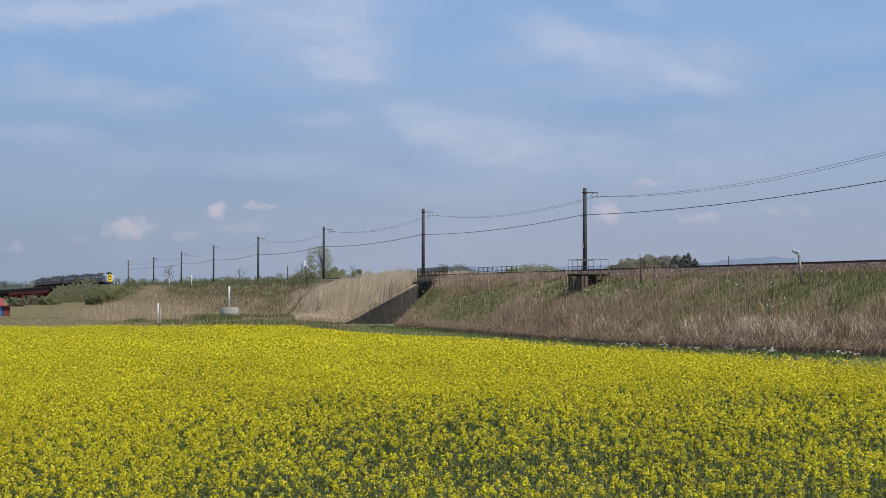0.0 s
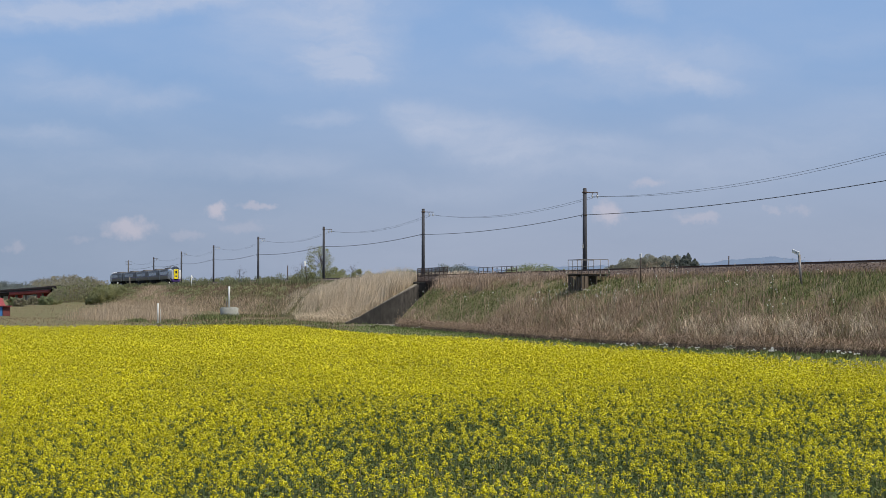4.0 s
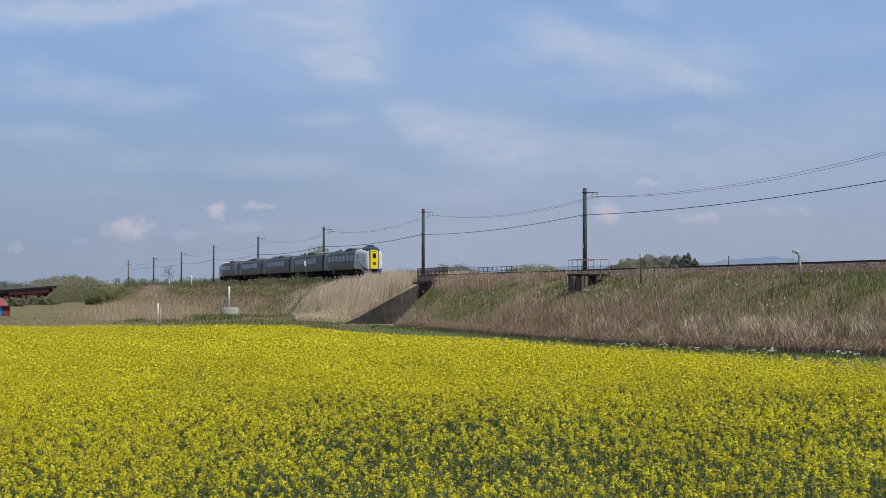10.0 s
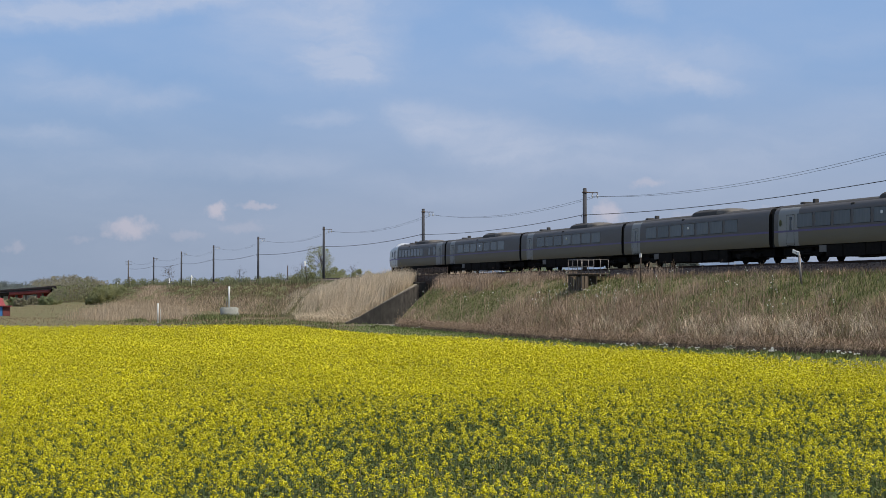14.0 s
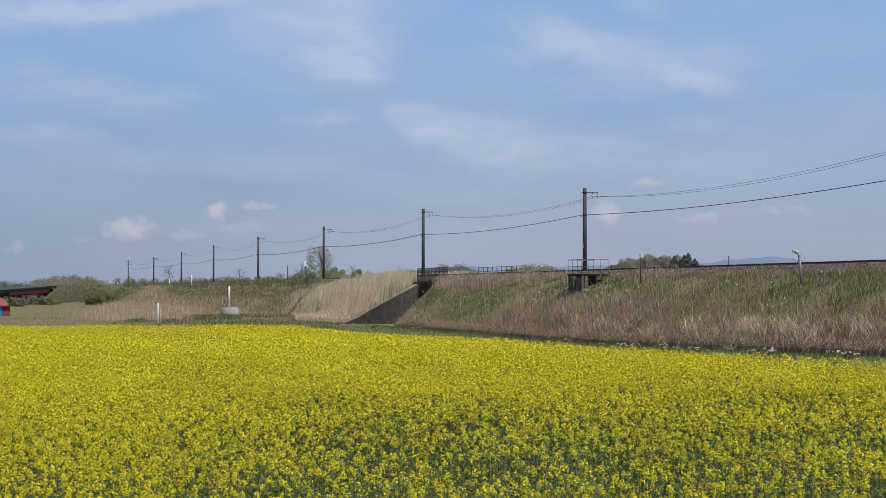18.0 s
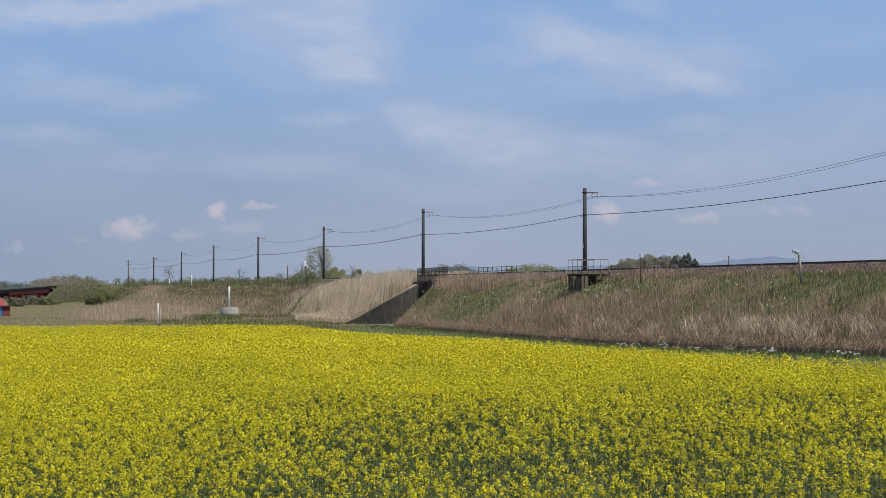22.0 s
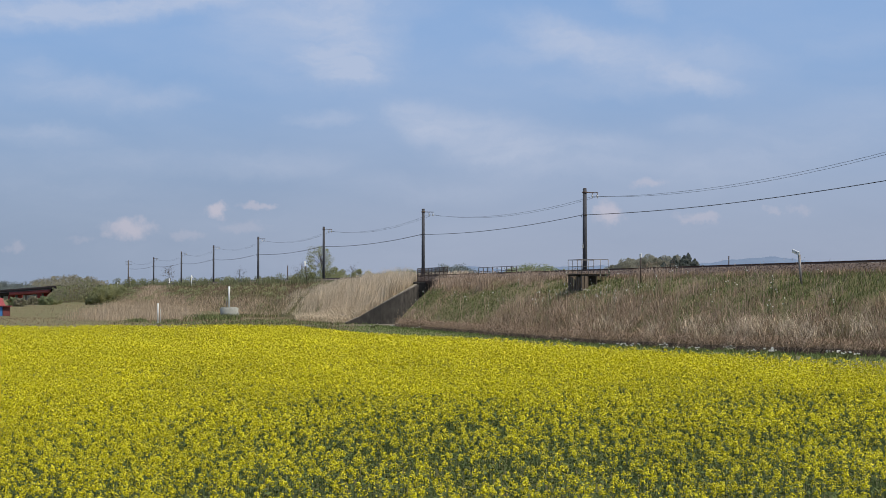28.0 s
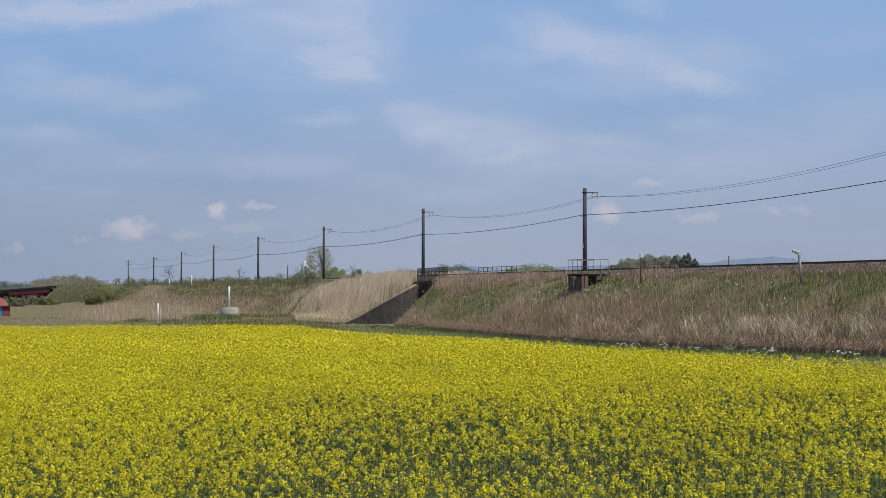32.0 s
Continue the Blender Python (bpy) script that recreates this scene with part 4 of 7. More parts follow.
    part("snow_plough", box_bm((min(xf - sgn * 0.9, xf - sgn * 0.1), -0.95, 0.22), (max(xf - sgn * 0.9, xf - sgn * 0.1), 0.95, 0.46), 0.05), M_UNDER, car)
    part("side_skirt", box_bm((min(x_back, x_back + sgn * 3.4), -1.3, 0.45), (max(x_back, x_back + sgn * 3.4), 1.3, 1.0), 0.04), M_UNDER, car)
    roof = part("radio_aerial", tube_bm([(x_back + sgn * 0.7, 0.3, 3.55), (x_back + sgn * 0.7, 0.3, 3.9)], 0.03, 6), M_DARKSTEEL, car)


def build_car(kind):
    """kind: lead, middle, sleeper-like variant of the middle, rear. x points forward; the origin lies on the rails under the middle."""
    name = "railcar"
    car = new(name)
    h = CAR_LEN / 2
    if kind == "lead":
        tagged(car, "leading grey diesel railcar with white cab and yellow front door", "train car", "cars of the train")
        xs = [-h, -h + 0.5, -h + 2.75, -h + 8, -h + 12, h - 5.0]
        white = [(-h + 0.5, -h + 2.75)]
        part("body", body_mesh(xs, white), BODY_MATS, car, "grey body with bronze lower band")
        cab(car, h - 5.0, 1, True)
        wins = [(-7.0 + k * 1.94, 1.62) for k in range(7)]
        doors = [-h + 1.85]
    elif kind == "rear":
        tagged(car, "rear grey diesel railcar with white cab end", "train car", "cars of the train")
        xs = [-h + 5.0, -h + 8, -h + 12, h - 2.9, h - 0.95, h]
        white = [(h - 2.9, h - 0.95)]
        part("body", body_mesh(xs, white), BODY_MATS, car, "grey body with bronze lower band")
        cab(car, -h + 5.0, -1, False)
        wins = [(-5.55 + k * 1.14, 0.96) for k in range(8)] + [(5.3, 0.62), (7.0, 0.62)]
        doors = [h - 1.75]
    else:
        tagged(car, "grey diesel railcar with bronze lower band and purple line", "train car", "cars of the train")
        xs = [-h, -h + 1.3, -h + 2.75, -h + 8, -h + 12, h]
        white = [(-h + 1.3, -h + 2.75)]
        part("body", body_mesh(xs, white), BODY_MATS, car, "grey body with bronze lower band")
        wins = [(-h + 4.55 + k * 1.93, 1.62) for k in range(7)]
        doors = [-h + 1.95]
    for side in (-1, 1):
        for k, (x, w) in enumerate(wins):
            win = pane(car, x, w, 2.12, 2.92, side, M_PALEPANE)
            if k == (4 if kind == "lead" else 3 if kind == "middle" else 2):
                part("window_sticker", box_bm((-0.18, side * 1.43 - 0.02, 2.55), (0.02, side * 1.43 + 0.006, 2.72), 0.01), M_INSUL, win, "small white notice on the glass")
        for x in doors:
            car_door(car, x, side)
        if kind == "lead":
            # painted badge beside the rear door
            bm = bmesh.new()
            for r, lift in ((0.30, 0.004), (0.21, 0.012)):
                vs = [bm.verts.new((-h + 0.75 + r * 0.75 * math.cos(a * math.tau / 20), side * (side_y(2.45 + r * math.sin(a * math.tau / 20)) + lift), 2.45 + r * math.sin(a * math.tau / 20))) for a in range(20)]
                bm.faces.new(vs).material_index = 0 if r > 0.25 else 1
            bmesh.ops.recalc_face_normals(bm, faces=bm.faces)
            part("badge", bm, (M_PANEL, M_LEAFDARK), car, "round pale badge with a dark green middle")
        part("side_vent", box_bm((wins[2][0] + 0.75, side * 1.30 - 0.04, 3.12), (wins[2][0] + 1.05, side * 1.30 + 0.06, 3.32), 0.01), M_RUBBER, car)
    roof_unit(car, {"lead": 2.3, "middle": 2.0, "rear": 1.6}[kind], 5.3)
    roof_bits(car, -h + 1.5 if kind != "rear" else -5.95)
    for x in (-7.2, 7.2):
        bogie(car, x if not (kind == "lead" and x > 0) else 6.4)
    underfloor(car, -5.0, 5.0, {"lead": 3, "middle": 5, "rear": 8}[kind], -5.6)
    if kind != "rear":
        gangway(car, -h - 0.225)
    return car


lead_car = build_car("lead")
middle_car = build_car("middle")
rear_car = build_car("rear")
train = [lead_car, middle_car, copy_thing(middle_car, Matrix()), copy_thing(middle_car, Matrix()), rear_car]


def head_at(t):
    return 335.66 - (27.95 * t + 0.0575 * t * t)


def motions():
    """The train runs along the line; an insect crosses the view."""
    times = [0.5 * k for k in range(65)]
    for k, car in enumerate(train):
        rows = []
        for t in times:
            mid = head_at(t) + 10.45 + 21.3 * k + (0.15 if k else 0.0)
            a, b = track_at(mid - 7.2, 0, RAIL_Z), track_at(mid + 7.2, 0, RAIL_Z)
            f = a - b
            rows.append((t, Matrix.Translation((a + b) / 2) @ Matrix.Rotation(math.atan2(f.y, f.x), 4, "Z") @ Matrix.Rotation(-math.atan2(f.z, math.hypot(f.x, f.y)), 4, "Y")))
        walk(car, rows)
    # the insect darts from the crop past the standpoint and away
    rows = []
    for t, x, y, z in ((0.0, -9.0, 6.0, 2.2), (19.5, -7.0, 4.0, 2.6), (20.2, -2.6, 2.1, 3.75), (20.4, -0.88, 2.0, 3.64), (20.5, -0.078, 2.0, 3.575), (20.6, 0.72, 2.02, 3.50), (20.8, 2.5, 2.3, 3.3), (21.5, 8.0, 5.0, 2.8), (32.0, 14.0, 9.0, 2.6)):
        rows.append((t, pose(x, y, z, 0, 14, 0)))
    walk(insect, rows)


# ---- fixtures beside the line ----
def tilt(m, rx=0.0, ry=0.0):
    return m @ pose(0, 0, 0, rx, ry, 0)


def build_platform():
    """The refuge platform beside the track: deck reaching out from the crest on old timbers, with a pipe railing."""
    L, inner, z = 2.6, -2.2, 4.67
    p = empty("refuge_platform", line_pose(-26.5, 5.82, 0), "weathered trackside refuge platform with rusty pipe railing", "platform")
    for k in range(8):
        y = inner + k * 0.285
        part("deck_plank", box_bm((-0.06, y, z - 0.07), (L + 0.06, min(y + 0.265, 0.06), z + random.uniform(-0.012, 0.008)), 0.012), M_TIMBER, p)
    for x in (0.08, L / 2, L - 0.08):
        part("beam", box_bm((x - 0.07, inner + 0.02, z - 0.2), (x + 0.07, 0.05, z - 0.072), 0.015), M_WOOD, p, "dark timber beam")
    for k, (x, w, low) in enumerate(((0.0, 0.24, 0.0), (0.50, 0.20, 0.10), (0.95, 0.16, 0.0), (1.36, 0.22, 0.22), (1.90, 0.18, 0.05), (2.36, 0.24, 0.0))):
        m = Matrix.Translation((x, -0.05, z - 0.2 - low)) @ pose(0, 0, 0, 0, (-0.5, 1.5, -1.0, 2.0, -1.5, 0.5)[k], 0)
        part("timber_post", box_bm((0, -0.07, -2.1), (w, 0.07, 0), 0.02, m), M_TIMBER, p, "weathered brown upright timber")
    part("timber_post", box_bm((0.02, -0.52, 2.4), (0.2, -0.2, z - 0.2), 0.03), M_TIMBER, p, "broad weathered timber post")
    for x in (0.9, L - 0.4):
        part("timber_post", box_bm((x, -0.9, 3.0), (x + 0.18, -0.72, z - 0.2), 0.02), M_WOOD, p, "dark timber at the back")
    # added dark board fills the gaps between the posts
    part("retaining_board", box_bm((0.05, -1.25, 3.4), (L, -1.17, z - 0.2), 0.015), M_WOOD, p, "dark board behind the timber posts")
    for x, y in ((0, 0), (0.85, 0), (1.75, 0), (L, 0), (0, -0.5), (0, -0.95), (0, -1.5), (0, inner + 0.05), (L, -1.1), (L, inner + 0.05)):
        part("railing_post", tube_bm([(x, y, z - 0.15), (x, y, z + 1.05)], 0.024, 6), M_STEEL, p)
    for h in (1.05, 0.53):
        rad = 0.02 if h < 1 else 0.027
        part("railing_bar", tube_bm([(0, 0, z + h), (L, 0, z + h)], rad, 6), M_STEEL, p)
        if h > 1:
            for x in (0, L):
                part("railing_bar", tube_bm([(x, 0, z + h), (x, inner + 0.05, z + h)], rad, 6), M_STEEL, p)
        else:
            part("railing_bar", tube_bm([(0, 0, z + h), (0, -0.95, z + h)], rad, 6), M_STEEL, p)


def build_signs():
    # distance marker with a small white plate
    p = empty("marker_post", line_pose(-33.58, 4.5, 0), "slim dark marker post with a small white plate", "post", "trackside posts")
    part("post", tube_bm([(0, 0, 3.4), (0, 0, 5.75)], 0.045, 8), M_DARKSTEEL, p)
    pl = part("plate", box_bm((-0.10, -0.03, 5.72), (0.14, 0.05, 5.98), 0.01), M_WHITE, p, "small white plate")
    part("bar", box_bm((-0.02, 0.051, 5.74), (0.02, 0.054, 5.96)), M_BLACKPAINT, pl)
    # gradient board on a leaning post
    m = line_pose(-54.46, 5.0, 0)
    p = empty("gradient_sign", m, "white gradient board on a leaning pale post", "sign", "trackside posts")
    part("post", tube_bm([(-0.20, 0, 3.4), (0.04, 0, 5.45)], 0.075, 8), M_STEEL, p, "pale metal post")
    b = tilt(Matrix.Translation((0.22, 0.08, 5.55)), 0, -14)
    bd = part("board", box_bm((-0.36, -0.03, -0.10), (0.36, 0.03, 0.10), 0.012, b), M_WHITE, p, "white sign board")
    for x0, x1, z0, z1 in ((-0.09, -0.05, -0.04, 0.04), (-0.03, 0.05, -0.045, -0.02), (-0.03, 0.05, 0.0, 0.035), (0.33, 0.36, -0.09, 0.09)):
        part("bar", box_bm((x0, 0.031, z0), (x1, 0.035, z1), 0, b), M_BLACKPAINT, bd, "black mark")
    # far-side posts
    for s, off, zb, zt, r, name, label in ((-31.04, -4, 4.0, 5.95, 0.042, "marker_post", "slim dark post beyond the rails"), (118.58, -4, 4.0, 7.7, 0.09, "marker_post", "dark post with a small white plate")):
        p = empty(name, line_pose(s, off, 0), label, "post", "trackside posts")
        part("post", tube_bm([(0, 0, zb), (0, 0, zt)], r, 8), M_DARKSTEEL, p)
        if s > 0:
            part("plate", box_bm((-0.22, 0.1, 5.55), (0.22, 0.13, 5.8), 0.01), M_WHITE, p, "small white plate")
    p = empty("board_sign", line_pose(71.6, 4, 0), "tall white board on a leaning dark post", "sign", "trackside posts")
    part("post", tube_bm([(0, -0.34, 3.9), (0, 0, 7.0)], 0.05, 8), M_DARKSTEEL, p)
    part("board", box_bm((-0.10, -0.12, -0.33), (-0.06, 0.12, 0.33), 0.01, tilt(Matrix.Translation((0, 0.02, 7.15)), -6, 0)), M_WHITE, p, "white board")
    p = empty("signal_post", line_pose(173.72, 4, 0), "short white post with a round lamp head", "post", "trackside posts")
    part("post", tube_bm([(0, 0, 4.0), (0, 0, 6.5)], 0.10, 8), M_WHITE, p)
    bm = bmesh.new()
    bmesh.ops.create_uvsphere(bm, u_segments=12, v_segments=8, radius=0.17)
    bmesh.ops.translate(bm, vec=(-0.75, 0, 6.1), verts=bm.verts)
    part("lamp_head", bm, M_WHITE, p, "round white lamp head")
    part("bracket", tube_bm([(0, 0, 6.05), (-0.75, 0, 6.05)], 0.04, 6), M_DARKSTEEL, p)
    for s, off, z, w in ((352.0, 4.5, 5.2, 0.7), (300.0, 4.2, 5.5, 0.4), (262.0, -4, 6.3, 0.25)):
        p = empty("white_post", line_pose(s, off, 0), "small white marker beside the distant track", "post", "trackside posts")
        part("post", tube_bm([(0, 0, 3.6), (0, 0, z)], 0.08, 8), M_WHITE, p)
        part("plate", box_bm((-w, -0.1, z - 0.2), (w, 0.1, z + 0.35), 0.03), M_WHITE, p)
    # leaning lattice stub by the far pole
    p = empty("timber_frame", line_pose(283.0, 3.5, 0), "pale leaning timber trestle", "frame")
    for a, b in (((-0.9, 0, 4.0), (0.2, 0, 7.2)), ((0.9, 0, 4.0), (0.0, 0, 7.2)), ((-0.4, 0, 5.3), (0.5, 0, 5.4))):
        part("leg", tube_bm([a, b], 0.12, 6), M_COPING, p)


def build_field_fixtures():
    g = ground(-28, 180)
    well = empty("concrete_well", pose(-27.0, 180.5, g), "round grey concrete well beside the field", "well")
    bm = bmesh.new()
    tube(bm, [(0, 0, 0), (0, 0, 0.62), (0, 0, 0.66), (0, 0, 1.15), (0, 0, 1.2)], [1.15, 1.15, 1.12, 1.15, 1.08], 28)
    part("shaft_ring", bm, M_WELL, well, "grey cast concrete ring")
    bm = bmesh.new()
    tube(bm, [(0, 0, 1.2), (0, 0, 1.28)], [0.98, 0.94], 28)
    part("cover_slab", bm, M_WELL, well)
    part("vent_pipe", tube_bm([(0.0, -0.4, 1.25), (0.0, -0.4, 3.85), (0.0, -0.4, 3.9)], [0.13, 0.13, 0.1], 12), M_WHITE, well, "tall white vent pipe")
    part("gauge_rod", tube_bm([(-0.33, -0.4, 1.25), (-0.33, -0.4, 2.4)], 0.04, 6), M_STEEL, well)
    n = 900
    a, d = RNG.uniform(0, math.tau, n), 1.0 + 3.4 * RNG.uniform(0, 1, n) ** 0.7
    x, y = -27.0 + np.cos(a) * d * 1.5, 179.5 + np.sin(a) * d * 0.8
    stuff("well_weeds", *blades(x, y, ground_np(x, y), RNG.uniform(0.2, 0.6, n), RNG.uniform(0.05, 0.12, n), RNG.uniform(0.1, 0.6, n)), M_OLIVE, "rank green weeds round the well", "weeds")
    for x, y, h, r in ((-29.2, 146.2, 2.05, 0.09), (-28.95, 146.4, 1.5, 0.03)):
        z = ground(x, y)
        p = empty("field_pipe", pose(x, y, z), "white plastic standpipe at the field edge", "pipe", "field pipes")
        part("pipe", tube_bm([(0, 0, -0.1), (0, 0, h), (0, 0, h + 0.04)], [r, r, r * 0.7], 12), M_WHITE, p)
        part("base_collar", tube_bm([(0, 0, 0), (0, 0, 0.12)], r * 1.5, 12), M_WELL, p)


def build_shed():
    p = empty("farm_shed", pose(-60.75, 190, ground(-60, 190), 0, 0, 18), "small blue farm shed with a red sheet roof", "shed")
    part("wall", box_bm((-3.2, -2.0, 0), (2.0, 2.0, 1.35), 0.02), M_BLUEWALL, p, "blue sheet wall")
    part("lean_to", box_bm((2.05, -1.6, 0), (3.0, 1.8, 1.25), 0.03), mat("shed_red_boards", (0.20, 0.055, 0.05), (0.13, 0.04, 0.04), 0.8, scale=3, stretch=(6, 1, 0.4)), p, "dark red boarded lean-to")
    bm = bmesh.new()
    for y, s in ((-2.3, 1), (2.3, -1)):
        vs = [bm.verts.new(c) for c in ((-3.5, y, 1.3), (2.4, y, 1.3), (2.0, 0, 2.3), (-3.5, 0, 2.3))]
        up = [bm.verts.new(v.co + Vector((0, 0, 0.09))) for v in vs]
        bm.faces.new(up)
        bm.faces.new(vs[::-1])
        for k in range(4):
            bm.faces.new((vs[k], vs[(k + 1) % 4], up[(k + 1) % 4], up[k]))
    bmesh.ops.recalc_face_normals(bm, faces=bm.faces)
    part("roof", bm, M_ROOFRED, p, "red sheet-metal roof")
    part("lean_to_roof", box_bm((2.0, -1.9, 1.28), (3.2, 2.1, 1.36), 0.01, pose(0, 0, 0.12, 0, 3, 0)), M_ROOFRED, p)
    part("window", box_bm((-0.6, -2.03, 0.5), (0.5, -2.0, 1.1), 0.005), M_GLASS, p)
    part("window_frame", box_bm((-0.68, -2.02, 0.42), (0.58, -2.004, 0.5), 0.002), M_WHITE, p)


RED_BENTS = (430.0, 470.0)


def build_viaduct():
    v = new("railway_viaduct")
    tagged(v, "long dark viaduct with red-painted steel bents", "viaduct", kind="structure")
    s_list = list(np.arange(398, 700, 6.0))
    for name, prof, m in (("deck", [(-2.6, 0.35), (-2.45, 0.35), (-2.45, -0.3), (2.45, -0.3), (2.45, 0.35), (2.6, 0.35), (2.6, -0.8), (-2.6, -0.8)], M_VIADUCT), ("girder", [(1.5, -0.8), (1.8, -0.8), (1.8, -2.0), (1.5, -2.0)], M_VIADUCT),
                          ("girder", [(-1.8, -0.8), (-1.5, -0.8), (-1.5, -2.0), (-1.8, -2.0)], M_VIADUCT)):
        vv, tt = strip([(o, RAIL_Z + z) for o, z in prof], s_list, True)
        part(name, mesh_np(name, vv, tt), m, v)
    for s in (404, 426, 438, 462, 482, 494, 506, 530, 562, 594, 626, 660):
        b = line_pose(s, 0, 0)
        for y in (-1.9, 1.9):
            part("pier", box_bm((-0.35, y - 0.35, -3.6), (0.35, y + 0.35, RAIL_Z - 2.0), 0.05, b), M_STEEL if 420 < s < 470 else M_CONC, v, "grey pier")
    for s in RED_BENTS:
        b = line_pose(s, 0, 0)
        for y in (-2.3, 2.3):
            part("bent_leg", box_bm((-0.7, y - 0.4, -3.6), (0.7, y + 0.4, RAIL_Z - 2.0), 0.05, b), M_RUSTRED, v, "red steel leg")
        part("bent_beam", box_bm((-0.6, -2.7, RAIL_Z - 3.1), (0.6, 2.7, RAIL_Z - 2.02), 0.05, b), M_RUSTRED, v)
    for o in (-2.35, 2.35):
        vv, tt = strip([(o - 0.2, RAIL_Z - 0.82), (o + 0.2, RAIL_Z - 0.82), (o + 0.2, RAIL_Z - 2.1), (o - 0.2, RAIL_Z - 2.1)], list(np.linspace(414.0, RED_BENTS[1], 14)), True)
        part("red_girder", mesh_np("red_girder", vv, tt), M_RUSTRED, v, "red-painted plate girder")
    for s in np.arange(400, 520, 8.0):
        part("parapet_post", box_bm((-0.05, -2.6, RAIL_Z - 0.3), (0.05, -2.5, RAIL_Z + 0.7), 0.01, line_pose(float(s), 0, 0)), M_VIADUCT, v)


build_platform()
build_signs()
build_shed()
build_viaduct()


# ---- plants ----
RNG = np.random.default_rng(7)


def patch_noise(x, y, scale, seed=0.0):
    """Soft patches between 0 and 1."""
    a = np.sin(x * scale + seed) * np.cos(y * scale * 1.3 - seed * 2)
    b = np.sin(x * scale * 2.3 + y * scale * 1.7 + seed * 3) * 0.6
    c = np.cos(x * scale * 4.1 - y * scale * 3.7 + seed * 5) * 0.35
    return np.clip(0.5 + 0.33 * (a + b + c), 0, 1)


def blades(x, y, z, h, w, lean, plume=0.0, wind=None):
    """Bent grass blades, one strip of three triangles each (with a seed plume where asked). Returns vertices and triangles."""
    n = len(x)
    a = RNG.uniform(0, math.tau, n)
    wx, wy = np.cos(a) * w, np.sin(a) * w
    la = RNG.uniform(0, math.tau, n) if wind is None else RNG.normal(wind, 0.6, n)
    lx, ly = np.cos(la) * lean * h, np.sin(la) * lean * h
    base = np.stack([x, y, z], 1)
    side = np.stack([wx, wy, np.zeros(n)], 1) * 0.5
    mid = base + np.stack([lx * 0.3, ly * 0.3, h * 0.55], 1)
    tip = base + np.stack([lx, ly, h * np.sqrt(np.clip(1 - lean * lean * 0.6, 0.1, 1))], 1)
    v = [base - side, base + side, mid - side * 0.8, mid + side * 0.8, tip]
    t = [(0, 1, 3), (0, 3, 2), (2, 3, 4)]
    if plume:
        up = (tip - mid) / np.linalg.norm(tip - mid, axis=1)[:, None]
        c = tip - up * (h * plume)[:, None]
        s2 = np.stack([np.cos(a + 0.8), np.sin(a + 0.8), np.zeros(n)], 1) * (w * 1.9)[:, None] * 0.5
        v += [c - s2, c + s2, tip + up * (h * plume * 0.5)[:, None]]
        t += [(5, 6, 7)]
    k = len(v)
    verts = np.stack(v, 1).reshape(-1, 3)
    tris = (np.array(t)[None] + (np.arange(n) * k)[:, None, None]).reshape(-1, 3)
    return verts, tris


def bank_z_np(s, off):
    x, y = track_np(s, off)
    g = ground_np(x, y)
    top = RAIL_Z - 0.82
    a = np.abs(off)
    f = np.clip((a - 3.5) / 7.25, 0, 1)
    z = top + (g + 0.31 - top) * (f - 0.10 * np.sin(f * math.pi) * (off > 0))
    return x, y, np.where(a > 10.95, g, z)


def sow(count, s0, s1, o0, o1, keep=None):
    """Scatter points over a stretch of the bank."""
    s, o = RNG.uniform(s0, s1, count), RNG.uniform(o0, o1, count)
    if s0 < 16:
        ok = s < np.interp(o, [-11, -3, 3, 4, 5, 8, 11.2], [6.0, 11.7, 14.4, 13.0, 11.4, 7.8, 4.6])
    else:
        ok = s > 0.55 + np.interp(o, [-11, -3, 3, 4, 5, 6, 7, 9, 11.2], [21.0, 18.4, 23.2, 20.8, 18.7, 17.6, 17.1, 17.0, 17.6])
    ok &= ~((s > -27.0) & (s < -23.6) & (o > 3.6) & (o < 6.1) & (RNG.uniform(0, 1, count) < 0.8))
    if keep is not None:
        ok &= RNG.uniform(0, 1, count) < keep(s, o)
    s, o = s[ok], o[ok]
    x, y, z = bank_z_np(s, o)
    return s, o, x, y, z - 0.04


def stuff(name, verts, tris, material, label, category, index=None):
    ob = part(name, mesh_np(name, verts, tris, index), material)
    return tagged(ob, label, category, kind="stuff")


def join(list_vt):
    vs, ts, n = [], [], 0
    for v, t in list_vt:
        vs.append(v)
        ts.append(t + n)
        n += len(v)
    return np.concatenate(vs), np.concatenate(ts)


def zone(s, o, s0, s1, o0, o1, ds=3.0, do=0.7):
    """One inside a stretch of the bank, falling to nothing round it."""
    def edge(v, a, b, d):
        return 1 / (1 + np.exp(-(v - a) / d * 2)) / (1 + np.exp((v - b) / d * 2))
    return edge(s, s0, s1, ds) * edge(o, o0, o1, do)


